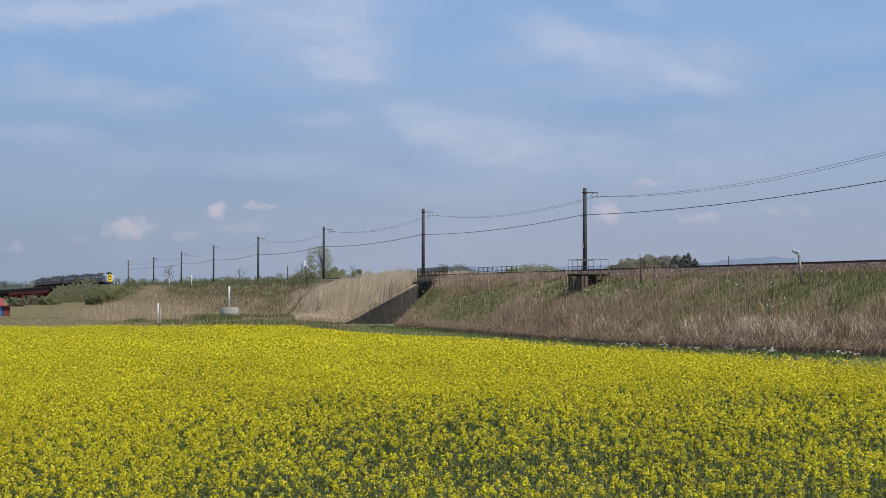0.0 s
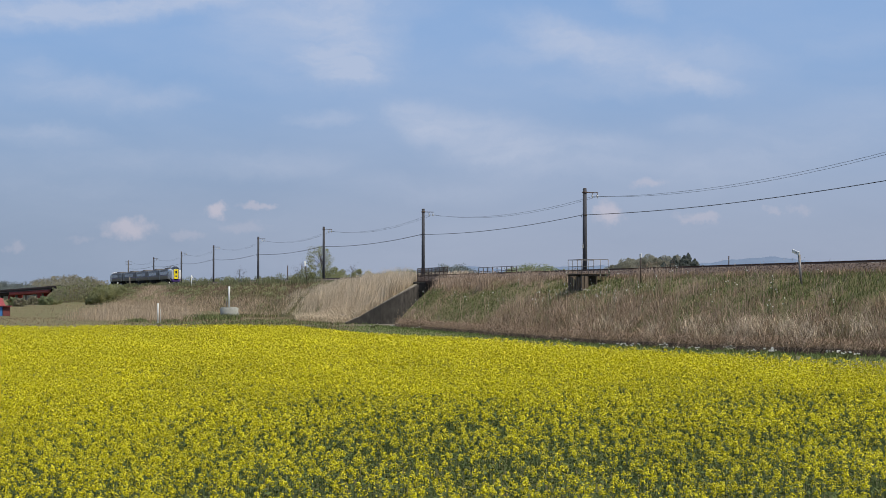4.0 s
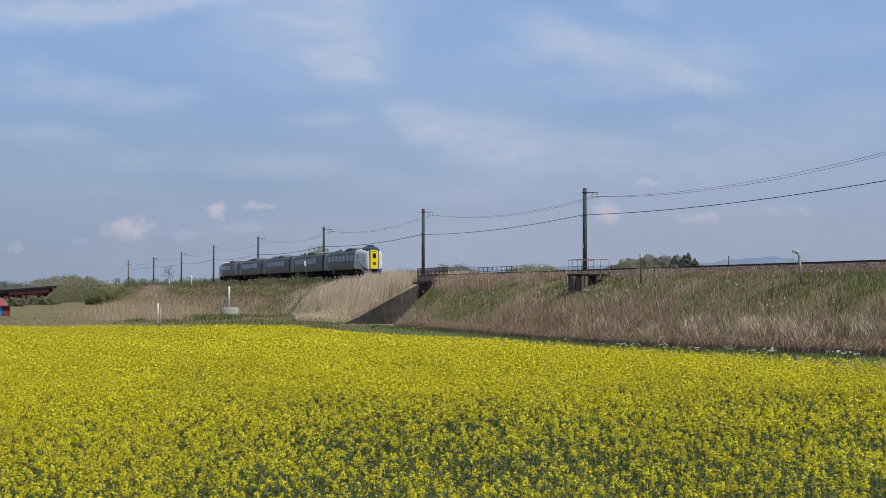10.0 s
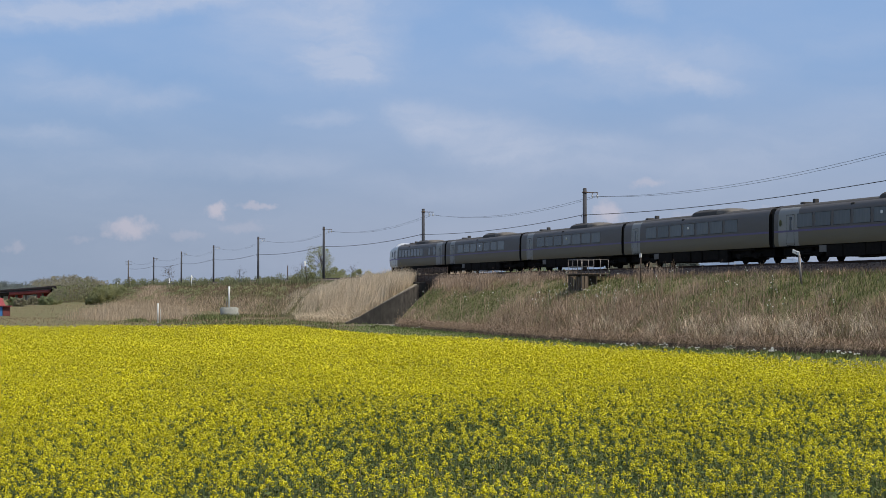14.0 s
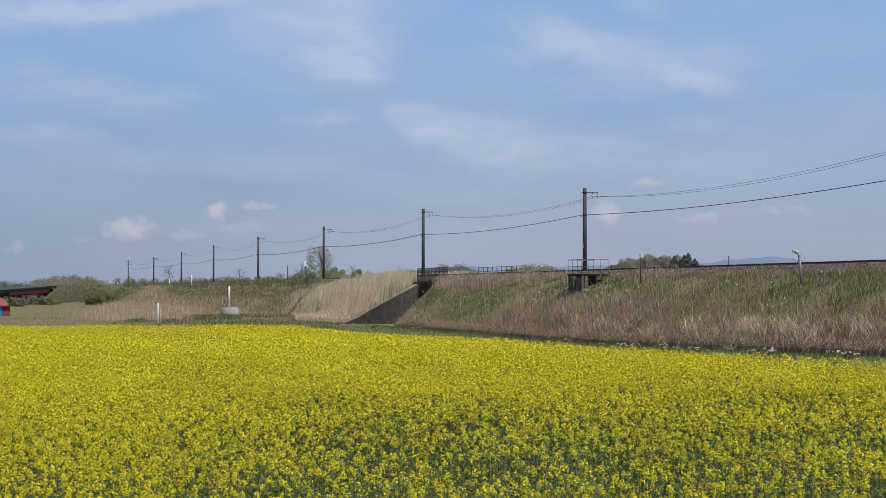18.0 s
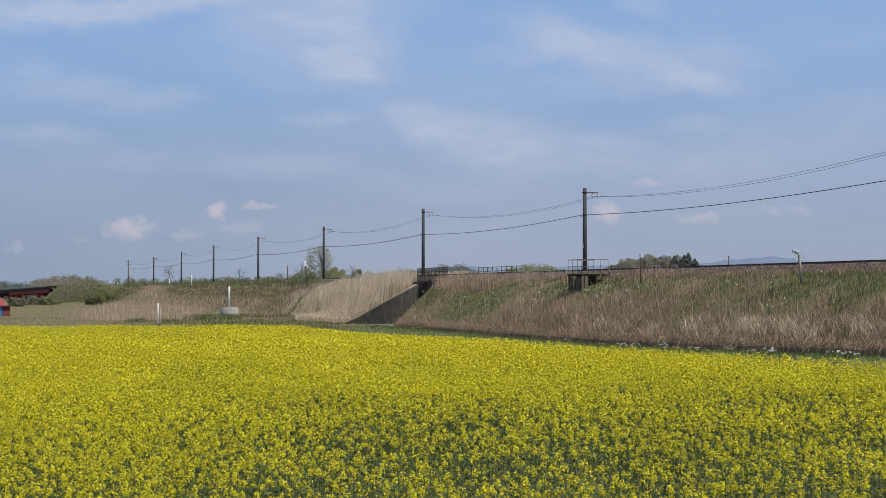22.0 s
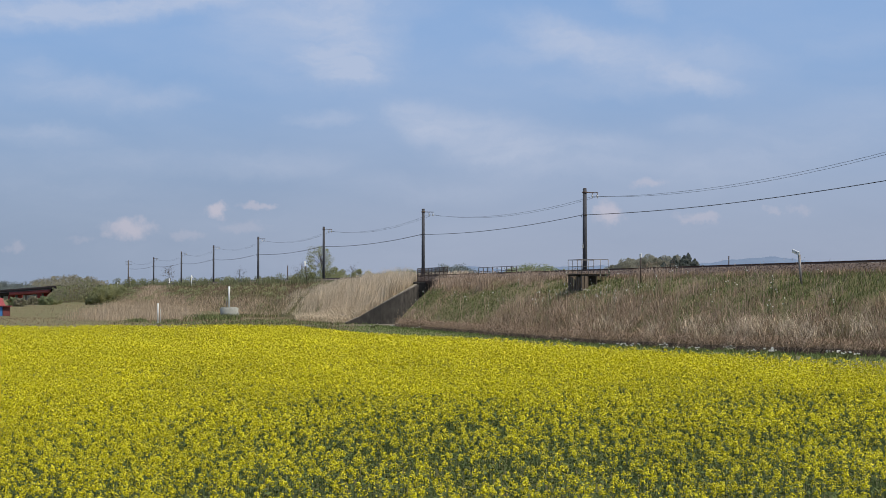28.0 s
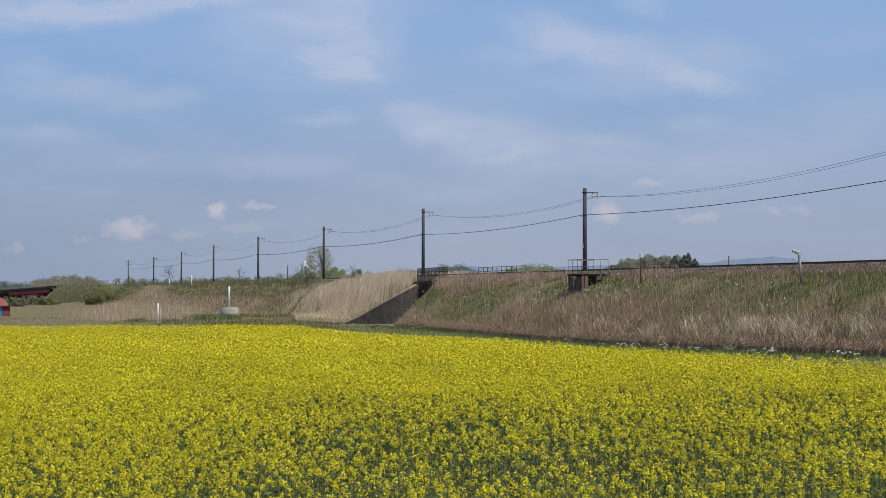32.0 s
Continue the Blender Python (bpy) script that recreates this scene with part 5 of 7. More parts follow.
def dryness(s, o):
    """How much of the nearer bank is straw rather than green."""
    p = 0.6 * patch_noise(s, o, 0.28, 1.3) + 0.4 * patch_noise(s, o, 1.1, 5.0)
    f = np.clip((s + 30) / 6, 0, 1)
    d = (1 - f) * np.interp(o, [3.0, 3.5, 4.6, 6.5, 8.5, 10.4], [0.45, 0.10, 0.22, 0.58, 0.78, 0.9]) + f * np.interp(o, [3.0, 3.6, 6.5, 9.2, 10.3, 10.8], [0.45, 0.10, 0.10, 0.16, 0.4, 0.8])
    d = d + 0.5 * zone(s, o, -10, 12, 3.2, 6.2) + 0.55 * zone(s, o, -34, -17, 6.8, 11, 5.0, 1.0) + 0.3 * zone(s, o, -120, -58, 3.2, 4.6)
    d = d - 0.4 * zone(s, o, -44, -24, 3.6, 6.2, 2.0) - 0.35 * zone(s, o, -49, -45, 5.5, 9.5, 1.5) - 0.3 * zone(s, o, -95, -57, 3.9, 7.2, 2.5) + 0.15 * zone(s, o, -44, -37, 5.8, 8.5, 2.0)
    return np.clip(d + 0.85 * (p - 0.5), 0.03, 0.98)


def overhang(n, lo, hi, wide, material, label):
    R = RNG.uniform
    s = R(-110, 4.6, n)
    x, y, z = bank_z_np(s, R(10.2, 10.85, n))
    v, t = blades(x, y, z - 0.05, R(lo, hi, n), R(0.015, wide, n), np.full(n, 0.95))
    v = v.reshape(n, 5, 3)
    out = track_np(s + RNG.normal(0, 0.35, n), np.full(n, 11.7))
    dx, dy = out[0] - x, out[1] - y
    k = R(0.05, 0.8, n)
    v[:, 4, 0], v[:, 4, 1], v[:, 4, 2] = x + dx * k, y + dy * k, z - R(-0.12, 0.52, n) * (0.5 + k)
    v[:, 2:4, 0] += (dx * k * 0.4)[:, None]
    v[:, 2:4, 1] += (dy * k * 0.4)[:, None]
    v[:, 2:4, 2] = z[:, None] + R(0.05, 0.25, n)[:, None]
    stuff("overhanging_straw", v.reshape(-1, 3), t, material, label, "grass")


def build_bank_grass():
    R = RNG.uniform
    # short green growth
    s, o, x, y, z = sow(76000, -110, 17, 3.1, 10.8, lambda s, o: np.clip(1.25 - dryness(s, o) * 1.25, 0.12, 1))
    n = len(x)
    stuff("bank_grass", *blades(x, y, z, R(0.12, 0.42, n) * np.interp(s, [-48, -25], [0.9, 0.6]), R(0.025, 0.06, n), R(0.2, 0.8, n)), M_GRASS, "short green grass on the railway bank", "grass")
    # straw-coloured grass, flattened towards the foot
    s, o, x, y, z = sow(90000, -110, 17, 3.3, 11.0, lambda s, o: np.clip(dryness(s, o) * 1.5 - 0.42, 0.02, 1))
    n = len(x)
    foot = np.clip((o - 7.5) / 3, 0, 1)
    h = R(0.15, 0.5, n) * (1 + 0.5 * foot) * (0.45 + 1.0 * patch_noise(s, o * 1.7, 1.15, 6.0))
    stuff("straw_grass", *blades(x, y, z, h, R(0.018, 0.045, n), np.clip(R(0.1, 0.7, n) + 0.35 * foot, 0, 0.97)), M_DRYGRASS, "straw-brown matted grass on the railway bank", "grass")
    # tall pale stalks standing in patches
    s, o, x, y, z = sow(17000, -110, 16, 3.9, 10.8, lambda s, o: np.clip(np.clip(patch_noise(s, o, 0.33, 4.0) * 1.6 - 0.7, 0.08, 0.5) * np.clip(dryness(s, o) * 1.2 - 0.1, 0.12, 1) + 0.75 * zone(s, o, -35, -17, 6.8, 10.4, 4.0, 1.0) + 0.4 * zone(s, o, -44, -38, 5.6, 8.4, 1.5) + 0.6 * zone(s, o, -54, -49, 4.6, 9.5, 1.2), 0, 1) * np.clip((s + 78) / 22, 0.35, 1) * ~((s > -31.5) & (s < -22) & (o < 8.0)))
    n = len(x)
    stuff("pale_stalks", *blades(x, y, z, R(0.5, 1.4, n), R(0.010, 0.020, n), R(0.0, 0.2, n), 0.08), M_DEADSTALK, "tall pale dead stalks on the railway bank", "dry stalks")
    # long lodged stalks lying every way near the foot
    s, o, x, y, z = sow(24000, -110, 12, 7.2, 10.9, lambda s, o: np.clip(patch_noise(s, o, 0.5, 7.0) * 2 - 0.5, 0.1, 1) * np.clip((o - 6.5) / 3, 0.1, 1) * np.clip(dryness(s, o) * 1.3 - 0.2, 0.02, 1))
    n = len(x)
    stuff("lodged_stalks", *blades(x, y, z + 0.1, R(0.4, 1.1, n), R(0.010, 0.022, n), R(0.6, 0.95, n)), M_DEADSTALK, "pale lodged stalks near the foot of the bank", "dry stalks")
    # pale tufts that stand out of the turf
    parts = []
    for s0, o0, n, hh in ((-13.0, 4.6, 130, 1.3), (-55.0, 9.4, 150, 0.9), (-56.5, 9.8, 110, 0.8), (-50.0, 5.2, 60, 1.3), (-44.0, 6.2, 90, 1.2), (-45.5, 5.8, 60, 1.2), (-36.0, 7.2, 90, 1.3), (-39.0, 8.4, 110, 1.2), (-42.0, 9.2, 90, 1.1), (-60.0, 7.0, 50, 1.4), (-17.0, 5.4, 60, 1.1), (6.0, 4.4, 160, 1.3), (2.5, 4.6, 150, 1.2), (-2.0, 4.4, 140, 1.2), (9.5, 4.2, 120, 1.2), (-9.0, 4.2, 120, 1.1), (3.5, 9.6, 120, 0.9), (-4.5, 5.6, 240, 1.6), (-3.6, 5.2, 160, 1.5), (1.0, 5.0, 160, 1.5), (5.0, 5.2, 200, 1.5), (9.0, 5.0, 160, 1.4), (-12.0, 4.2, 120, 1.3), (-20.0, 4.0, 120, 1.2)):
        s, o = s0 + RNG.normal(0, 0.5, n), o0 + RNG.normal(0, 0.4, n)
        x, y, z = bank_z_np(s, np.clip(o, 3.4, 10.8))
        parts.append(blades(x, y, z, R(0.4, 0.9, n) * hh, R(0.012, 0.026, n), R(0.05, 0.6, n), 0.1))
    stuff("pale_tufts", *join(parts), M_DEADSTALK, "straw tufts standing out of the turf", "grass")
    # bright patches of flattened straw towards the open end
    spots = ((-57.2, 9.9, 1.0, 420), (-60.5, 9.6, 0.7, 150), (-63.0, 10.1, 0.9, 220), (-65.8, 9.4, 0.8, 150), (-53.5, 10.2, 0.8, 150), (-50.5, 9.7, 0.7, 110), (-46.5, 10.2, 0.8, 130), (-42.0, 10.2, 0.6, 90), (-38.5, 9.6, 0.6, 90), (-68.5, 9.9, 0.8, 120))
    s = np.concatenate([a + RNG.normal(0, d, q) for a, b, d, q in spots])
    o = np.clip(np.concatenate([b + RNG.normal(0, 0.35, q) for a, b, d, q in spots]), 6, 10.8)
    n = len(s)
    x, y, z = bank_z_np(s, o)
    stuff("flattened_straw", *blades(x, y, z + 0.05, R(0.4, 1.1, n), R(0.014, 0.03, n), R(0.55, 0.95, n)), M_DRYREED, "pale flattened straw near the foot of the bank", "grass")
    # overhanging straw above the cut foot of the bank
    for n, lo, hi, wd, mt, lb in ((7500, 0.3, 0.65, 0.04, M_DRYGRASS, "brown straw hanging over the cut foot of the bank"), (6500, 0.5, 1.2, 0.026, M_DEADSTALK, "long pale stalks hanging over the cut foot of the bank")):
        overhang(n, lo, hi, wd, mt, lb)
    # grass tufts along the ballast and crest
    s, o, x, y, z = sow(20000, -110, 17, 2.6, 3.9, lambda s, o: patch_noise(s, o, 0.5, 2.0))
    n = len(x)
    stuff("crest_grass", *blades(x, y, z, R(0.15, 0.55, n), R(0.02, 0.05, n), R(0.1, 0.6, n)), M_DRYGRASS, "dry grass tufts along the ballast edge", "grass")
    # dry weeds standing up beyond the rails
    parts = []
    for s0, n, lo, hi in ((-56.5, 10, 0.5, 1.2), (-57.8, 8, 0.6, 1.4), (-60.0, 260, 0.15, 0.75), (-62.5, 300, 0.2, 0.8), (-65.0, 220, 0.2, 0.9), (-64.2, 6, 1.0, 2.0)):
        s, o = s0 + RNG.normal(0, 0.15 if n < 20 else 0.9, n), -3.3 + RNG.normal(0, 0.2, n)
        x, y, z = bank_z_np(s, o)
        parts.append(blades(x, y, z + 0.35, R(lo, hi, n), R(0.015, 0.035, n), R(0.0, 0.5, n), 0.12))
    stuff("weeds_beyond_rails", *join(parts), M_SCRUB, "dry brown weeds standing beyond the rails", "weeds")
    # dead reed clumps by the platform and the bridge
    parts = []
    for s0, s1, o0, o1, cnt, hh in ((-38, -31.5, 3.2, 5.0, 200, 1.15), (-3, 12, 3.2, 5.5, 800, 0.9), (-100, -60, 3.6, 6, 90, 1.0), (-17, -4, 3.0, 4.2, 800, 0.75)):
        s, o, x, y, z = sow(cnt, s0, s1, o0, o1)
        n = len(x)
        parts.append(blades(x, y, z, R(0.5, 1.1, n) * hh, R(0.014, 0.03, n), R(0.05, 0.4, n), 0.12))
    stuff("dead_reeds", *join(parts), M_DEADSTALK, "clumps of dead reeds along the crest", "reeds")


def build_reeds():
    R = RNG.uniform

    def thick(s, o):
        gaps = np.clip(3.2 * patch_noise(s * 1.2, o * 2.2, 0.5, 2.4) - 0.75, 0.04, 1)
        return np.clip((66 - s - 1.5 * (7 - o) * (o < 7) + 14 * (patch_noise(s, o * 1.5, 0.42) - 0.5) - 1.6 * np.clip(o - 7.5, 0, 4)) / 30, 0, 1) ** 1.3 * np.maximum(gaps, np.clip((30 - s) / 10, 0, 0.8))

    s, o, x, y, z = sow(80000, 17.2, 66, 2.6, 10.9, thick)
    n = len(x)
    tall = 0.45 + 0.9 * patch_noise(s, o * 1.5, 0.9, 3.0) + 0.2 * patch_noise(s, o, 3.1, 1.0)
    h = R(0.9, 1.75, n) * tall * np.interp(o, [2.6, 4.5, 7, 9.5, 10.9], [0.75, 0.95, 1.3, 1.15, 0.7]) * np.interp(s, [20, 36, 46, 58], [1.05, 1.0, 0.75, 0.5])
    stuff("reed_bed", *blades(x, y, z, h, R(0.013, 0.032, n), R(0.08, 0.38, n), 0.0, 0.35), M_DRYREED, "dense stand of tall straw-coloured reeds on the bank", "reeds")
    # dull undergrowth between the reed clumps
    s, o, x, y, z = sow(16000, 20, 66, 3.0, 10.9)
    n = len(x)
    stuff("reed_undergrowth", *blades(x, y, z, R(0.15, 0.5, n), R(0.03, 0.06, n), R(0.1, 0.6, n)), M_OLIVE, "olive undergrowth between the reeds", "scrub")
    n = 2500
    s, o = R(24, 60, n), R(-3.6, -2.9, n)
    x, y, z = bank_z_np(s, o)
    stuff("reeds_beyond_track", *blades(x, y, z, R(0.5, 1.3, n), R(0.03, 0.07, n), R(0.02, 0.3, n), 0.14), M_DRYREED, "straw-coloured reeds beyond the rails", "reeds")
    # rough scrub of the far bank: olive growth, brown stems, and pale reeds where it bends away
    s, o, x, y, z = sow(46000, 54, 395, 3.2, 11.2)
    n = len(x)
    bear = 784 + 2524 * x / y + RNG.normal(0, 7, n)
    far = np.clip(s / 150, 1, 1.9)
    mix = patch_noise(s, o * 3, 0.09, 2.2)
    reed = (bear > 150) & (bear < 300) & (o > np.interp(bear, [150, 200, 225, 250, 266, 284, 290, 300], [12.5, 12.0, 10.0, 7.2, 3.6, 3.4, 6.5, 9.5]) + R(-0.6, 0.6, n))
    reed |= (bear > 290) & (bear < 345) & (o > 9.8) & (R(0, 1, n) < 0.5)
    reed |= (bear > 300) & (R(0, 1, n) < 0.02 + 0.30 * np.clip(o - 8.6, 0, 1))
    g = ~reed & (R(0, 1, n) < np.where(bear < 215, 0.92, np.clip((mix - 0.12) * 1.3, 0.12, 0.85) * np.interp(o, [3.5, 6.5], [0.55, 1.0])))
    stuff("scrub_grass", *blades(x[g], y[g], z[g], R(0.2, 0.5, g.sum()), R(0.05, 0.10, g.sum()) * far[g], R(0.1, 0.6, g.sum())), M_OLIVE, "olive-green scrub growth on the distant bank", "scrub")
    g = ~g & ~reed
    stuff("brown_scrub", *blades(x[g], y[g], z[g], R(0.2, 0.55, g.sum()), R(0.045, 0.09, g.sum()) * far[g], R(0.1, 0.5, g.sum())), M_SCRUB, "brown dead scrub on the distant bank", "scrub")
    parts = [blades(x[reed], y[reed], z[reed], R(0.4, 1.0, reed.sum()), R(0.03, 0.06, reed.sum()) * far[reed], R(0.03, 0.3, reed.sum()))]
    # low bramble mounds over the slope
    ms, mo = R(58, 330, 120), R(3.6, 9.6, 120)
    mx, my, mz = bank_z_np(ms, mo)
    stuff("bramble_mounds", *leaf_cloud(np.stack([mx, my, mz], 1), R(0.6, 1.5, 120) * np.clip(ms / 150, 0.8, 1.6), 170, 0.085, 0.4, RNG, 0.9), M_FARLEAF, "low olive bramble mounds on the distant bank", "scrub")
    # pale straw at the foot of the slope
    fs, fo = R(56, 190, 9000), R(8.2, 13.0, 9000)
    fx, fy, fz = bank_z_np(fs, fo)
    keep = R(0, 1, 9000) < np.clip(1.6 * patch_noise(fs, fo * 2, 0.16, 4.0) - 0.25 + 0.7 * ((fs > 105) & (fs < 165)) * patch_noise(fs, fo, 0.4, 1.0), 0.03, 1)
    k = int(keep.sum())
    stuff("foot_straw", *blades(fx[keep], fy[keep], fz[keep], R(0.3, 0.9, k), R(0.025, 0.05, k), R(0.05, 0.5, k)), M_FARREED, "pale straw along the foot of the distant bank", "grass")
    # the same reeds on the flat before the bank
    cnt = 9000
    s, o = R(105, 300, cnt), R(10.8, 17, cnt)
    x, y, z = bank_z_np(s, o)
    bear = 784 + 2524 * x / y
    bear = bear + RNG.normal(0, 14, cnt)
    ok = (bear > 285) & (bear < 345) & (R(0, 1, cnt) < np.clip(0.35 + 0.9 * patch_noise(s, o * 4, 0.06, 0.7) - 0.06 * (o - 11), 0, 1))
    x, y, z, n = x[ok], y[ok], z[ok], int(ok.sum())
    parts.append(blades(x, y, z, R(0.4, 1.0, n), R(0.03, 0.06, n), R(0.05, 0.4, n)))
    cnt = 22000
    bear, y = R(104, 342, cnt), 158 + 200 * R(0, 1, cnt) ** 1.2
    x = (bear + RNG.normal(0, 10, cnt) - 784) / 2524 * y
    ok = (across(x, y) > 11.5) & (R(0, 1, cnt) < np.clip(0.25 + 1.1 * patch_noise(x, y, 0.12, 0.7), 0.1, 1) * np.clip((bear - 100 - 0.45 * (y - 158) * (bear < 200)) / 90, 0, 1))
    x, y, n = x[ok], y[ok], int(ok.sum())
    parts.append(blades(x, y, ground_np(x, y), R(0.4, 1.1, n), R(0.025, 0.055, n), R(0.05, 0.4, n)))
    stuff("distant_reeds", *join(parts), M_FARREED, "pale reeds on and below the distant bank", "reeds")
    # rank weeds along the far edge of the crop
    parts = []
    for x0, x1, y0, y1, cnt, hh in ((-34.0, -32.0, 152, 155, 260, 0.4), (-30, -28.5, 152, 155, 200, 0.3), (-29, -24, 158, 170, 900, 0.6), (-24, -10, 118, 150, 1600, 0.3)):
        x, y = R(x0, x1, cnt), R(y0, y1, cnt)
        parts.append(blades(x, y, ground_np(x, y), R(0.5, 1.4, cnt) * hh, R(0.04, 0.1, cnt), R(0.1, 0.7, cnt)))
    stuff("edge_weeds", *join(parts), M_GRASS, "rank green weeds along the far edge of the crop", "weeds")
    # low scrub along the crest of the far bank
    s, o, x, y, z = sow(12000, 56, 392, 2.4, 4.2, lambda s, o: np.clip(patch_noise(s, o, 0.13, 3.0) * 1.7, 0.35, 1))
    n = len(x)
    far = np.clip(s / 150, 1, 2.4)
    hh = R(0.5, 1.25, n) * (0.5 + 0.8 * patch_noise(s, o, 0.21, 2.0)) + 0.8 * ((s > 74) & (s < 112)) * R(0.2, 1.0, n) * patch_noise(s, o, 0.4, 1.0)
    stuff("crest_scrub", *blades(x, y, z, hh, R(0.04, 0.08, n) * far, R(0.1, 0.5, n)), M_LEAFDARK, "low green scrub along the crest of the distant bank", "scrub")
    # fallen reeds at the foot of the reed bed
    n = 7000
    s, o = R(17.5, 34, n), R(9.8, 14.0, n)
    x, y, z = bank_z_np(s, o)
    stuff("fallen_reeds", *blades(x, y, z, R(0.4, 1.3, n), R(0.02, 0.045, n), R(0.6, 0.97, n), 0.0, 3.6), M_DRYREED, "fallen reeds at the foot of the bank", "reeds")


def build_verge():
    """Green grass strip between the crop and the bank, and the headland of the field."""
    R = RNG.uniform
    n = 42000
    s, o = R(-112, 40, n), 11.3 + 20.0 * R(0, 1, n) ** 1.5
    x, y = track_np(s, o)
    z = ground_np(x, y) - 0.03
    ok = (o > 11.22) & ~((s > 9) & (s < 21) & (o < 11.2))
    lane = np.abs(s - (0.5 * (np.interp(np.clip(o, -11, 11), [3, 11], [17, 9]) + np.interp(np.clip(o, -11, 11), [3, 11], [23.6, 21])))) < 1.7
    ok &= ~lane | (R(0, 1, n) < 0.25)
    x, y, z, o = x[ok], y[ok], z[ok], o[ok]
    n = len(x)
    stuff("verge_grass", *blades(x, y, z, R(0.07, 0.20, n) * (1 + 0.7 * np.exp(-(o - 11.2) / 0.7)), R(0.025, 0.06, n), R(0.1, 0.7, n)), M_VERGE, "green grass verge between the crop and the bank", "grass")
    n = 16000
    x, y = R(-75, -8, n), R(104, 178, n)
    ok = (across(x, y) > 12.5)
    x, y = x[ok], y[ok]
    n = len(x)
    fx, fy = R(-115, -25, 15000), R(158, 340, 15000)
    far = across(fx, fy) > 12.0
    fx, fy = fx[far], fy[far]
    k = len(fx)
    stuff("flat_straw", *blades(fx, fy, ground_np(fx, fy), R(0.06, 0.2, k), R(0.03, 0.08, k), R(0.2, 0.8, k)), M_DRYGRASS, "flat rough ground of straw-coloured grass", "grass")
    dry = R(0, 1, n) < np.clip(0.45 + 0.8 * patch_noise(x, y, 0.08, 1.0) + 0.4 * (x < -36), 0, 0.97)
    for m, ok, nm, lb in ((M_OLIVE, ~dry, "headland_grass", "rough green grass headland beyond the crop"), (M_DRYGRASS, dry, "headland_straw", "straw-coloured grass headland beyond the crop")):
        k = int(ok.sum())
        stuff(nm, *blades(x[ok], y[ok], ground_np(x[ok], y[ok]), R(0.12, 0.4, k) * np.where(x[ok] < -34, 0.45, 1.0), R(0.03, 0.07, k), R(0.1, 0.7, k)), m, lb, "grass")


def in_field(x, y):
    return (across(x, y) > np.interp(along(x, y), [-110, -95, -78, -45, -20], [26.5, 27.1, 28.7, 26.4, 25.9])) & (y < 108.6 + (x + 11.4) * 0.167) & (x > -75) & (np.hypot(x, y + 2) > 7.0)


def quads(c, n1, n2, tri=False):
    """One quad (or one triangle) at each centre, spanned by two half axes."""
    if tri:
        v = np.stack([c - n1 * 1.2 - n2 * 0.8, c + n1 * 1.2 - n2 * 0.8, c + n2 * 1.5], 1).reshape(-1, 3)
        return v, np.arange(len(c) * 3).reshape(-1, 3)
    v = np.stack([c - n1 - n2, c + n1 - n2, c + n1 + n2, c - n1 + n2], 1).reshape(-1, 3)
    k = np.arange(len(c)) * 4
    t = np.concatenate([np.stack([k, k + 1, k + 2], 1), np.stack([k, k + 2, k + 3], 1)])
    return v, t


def heads(x, y, z, florets, size, spread, tall, tri=False):
    """Clusters of small petals round the tops of flowering stems."""
    n = len(x)
    m = florets
    a = RNG.uniform(0, math.tau, (n, m))
    u = RNG.uniform(-0.35, 1.0, (n, m))
    r = np.sqrt(np.clip(1 - np.clip(u, 0, 1) ** 2, 0.05, 1))
    scale = RNG.uniform(0.75, 1.25, n)[:, None]
    cx = x[:, None] + spread * scale * r * np.cos(a)
    cy = y[:, None] + spread * scale * r * np.sin(a)
    cz = z[:, None] + tall * scale * u
    nrm = np.stack([r * np.cos(a), r * np.sin(a), 0.5 + 0.8 * u], 2).reshape(-1, 3)
    nrm += RNG.normal(0, 0.35, nrm.shape)
    nrm /= np.linalg.norm(nrm, axis=1)[:, None]
    ref = RNG.normal(0, 1, nrm.shape)
    t1 = np.cross(nrm, ref)
    t1 /= np.linalg.norm(t1, axis=1)[:, None]
    t2 = np.cross(nrm, t1)
    sz = (size * RNG.uniform(0.7, 1.2, n * m))[:, None]
    c = np.stack([cx, cy, cz], 2).reshape(-1, 3)
    return quads(c, t1 * sz, t2 * sz * 0.8, tri)


def thinning(x, y):
    """How open the stand is: a broad open swathe through the nearer crop and small gaps all over."""
    t = 0.55 * patch_noise(x, y, 0.9, 0.4) + 0.45 * patch_noise(x, y, 2.6, 2.0)
    bear = x / y
    open_ = 0.27 * np.clip((31 + 8 * bear - y) / 7, 0, 1) * np.clip((bear + 0.20) / 0.14, 0, 1) + 0.14 * np.clip((23 - y) / 4, 0, 1)
    return np.clip(1 - 0.55 * t - open_, 0.0, 1)


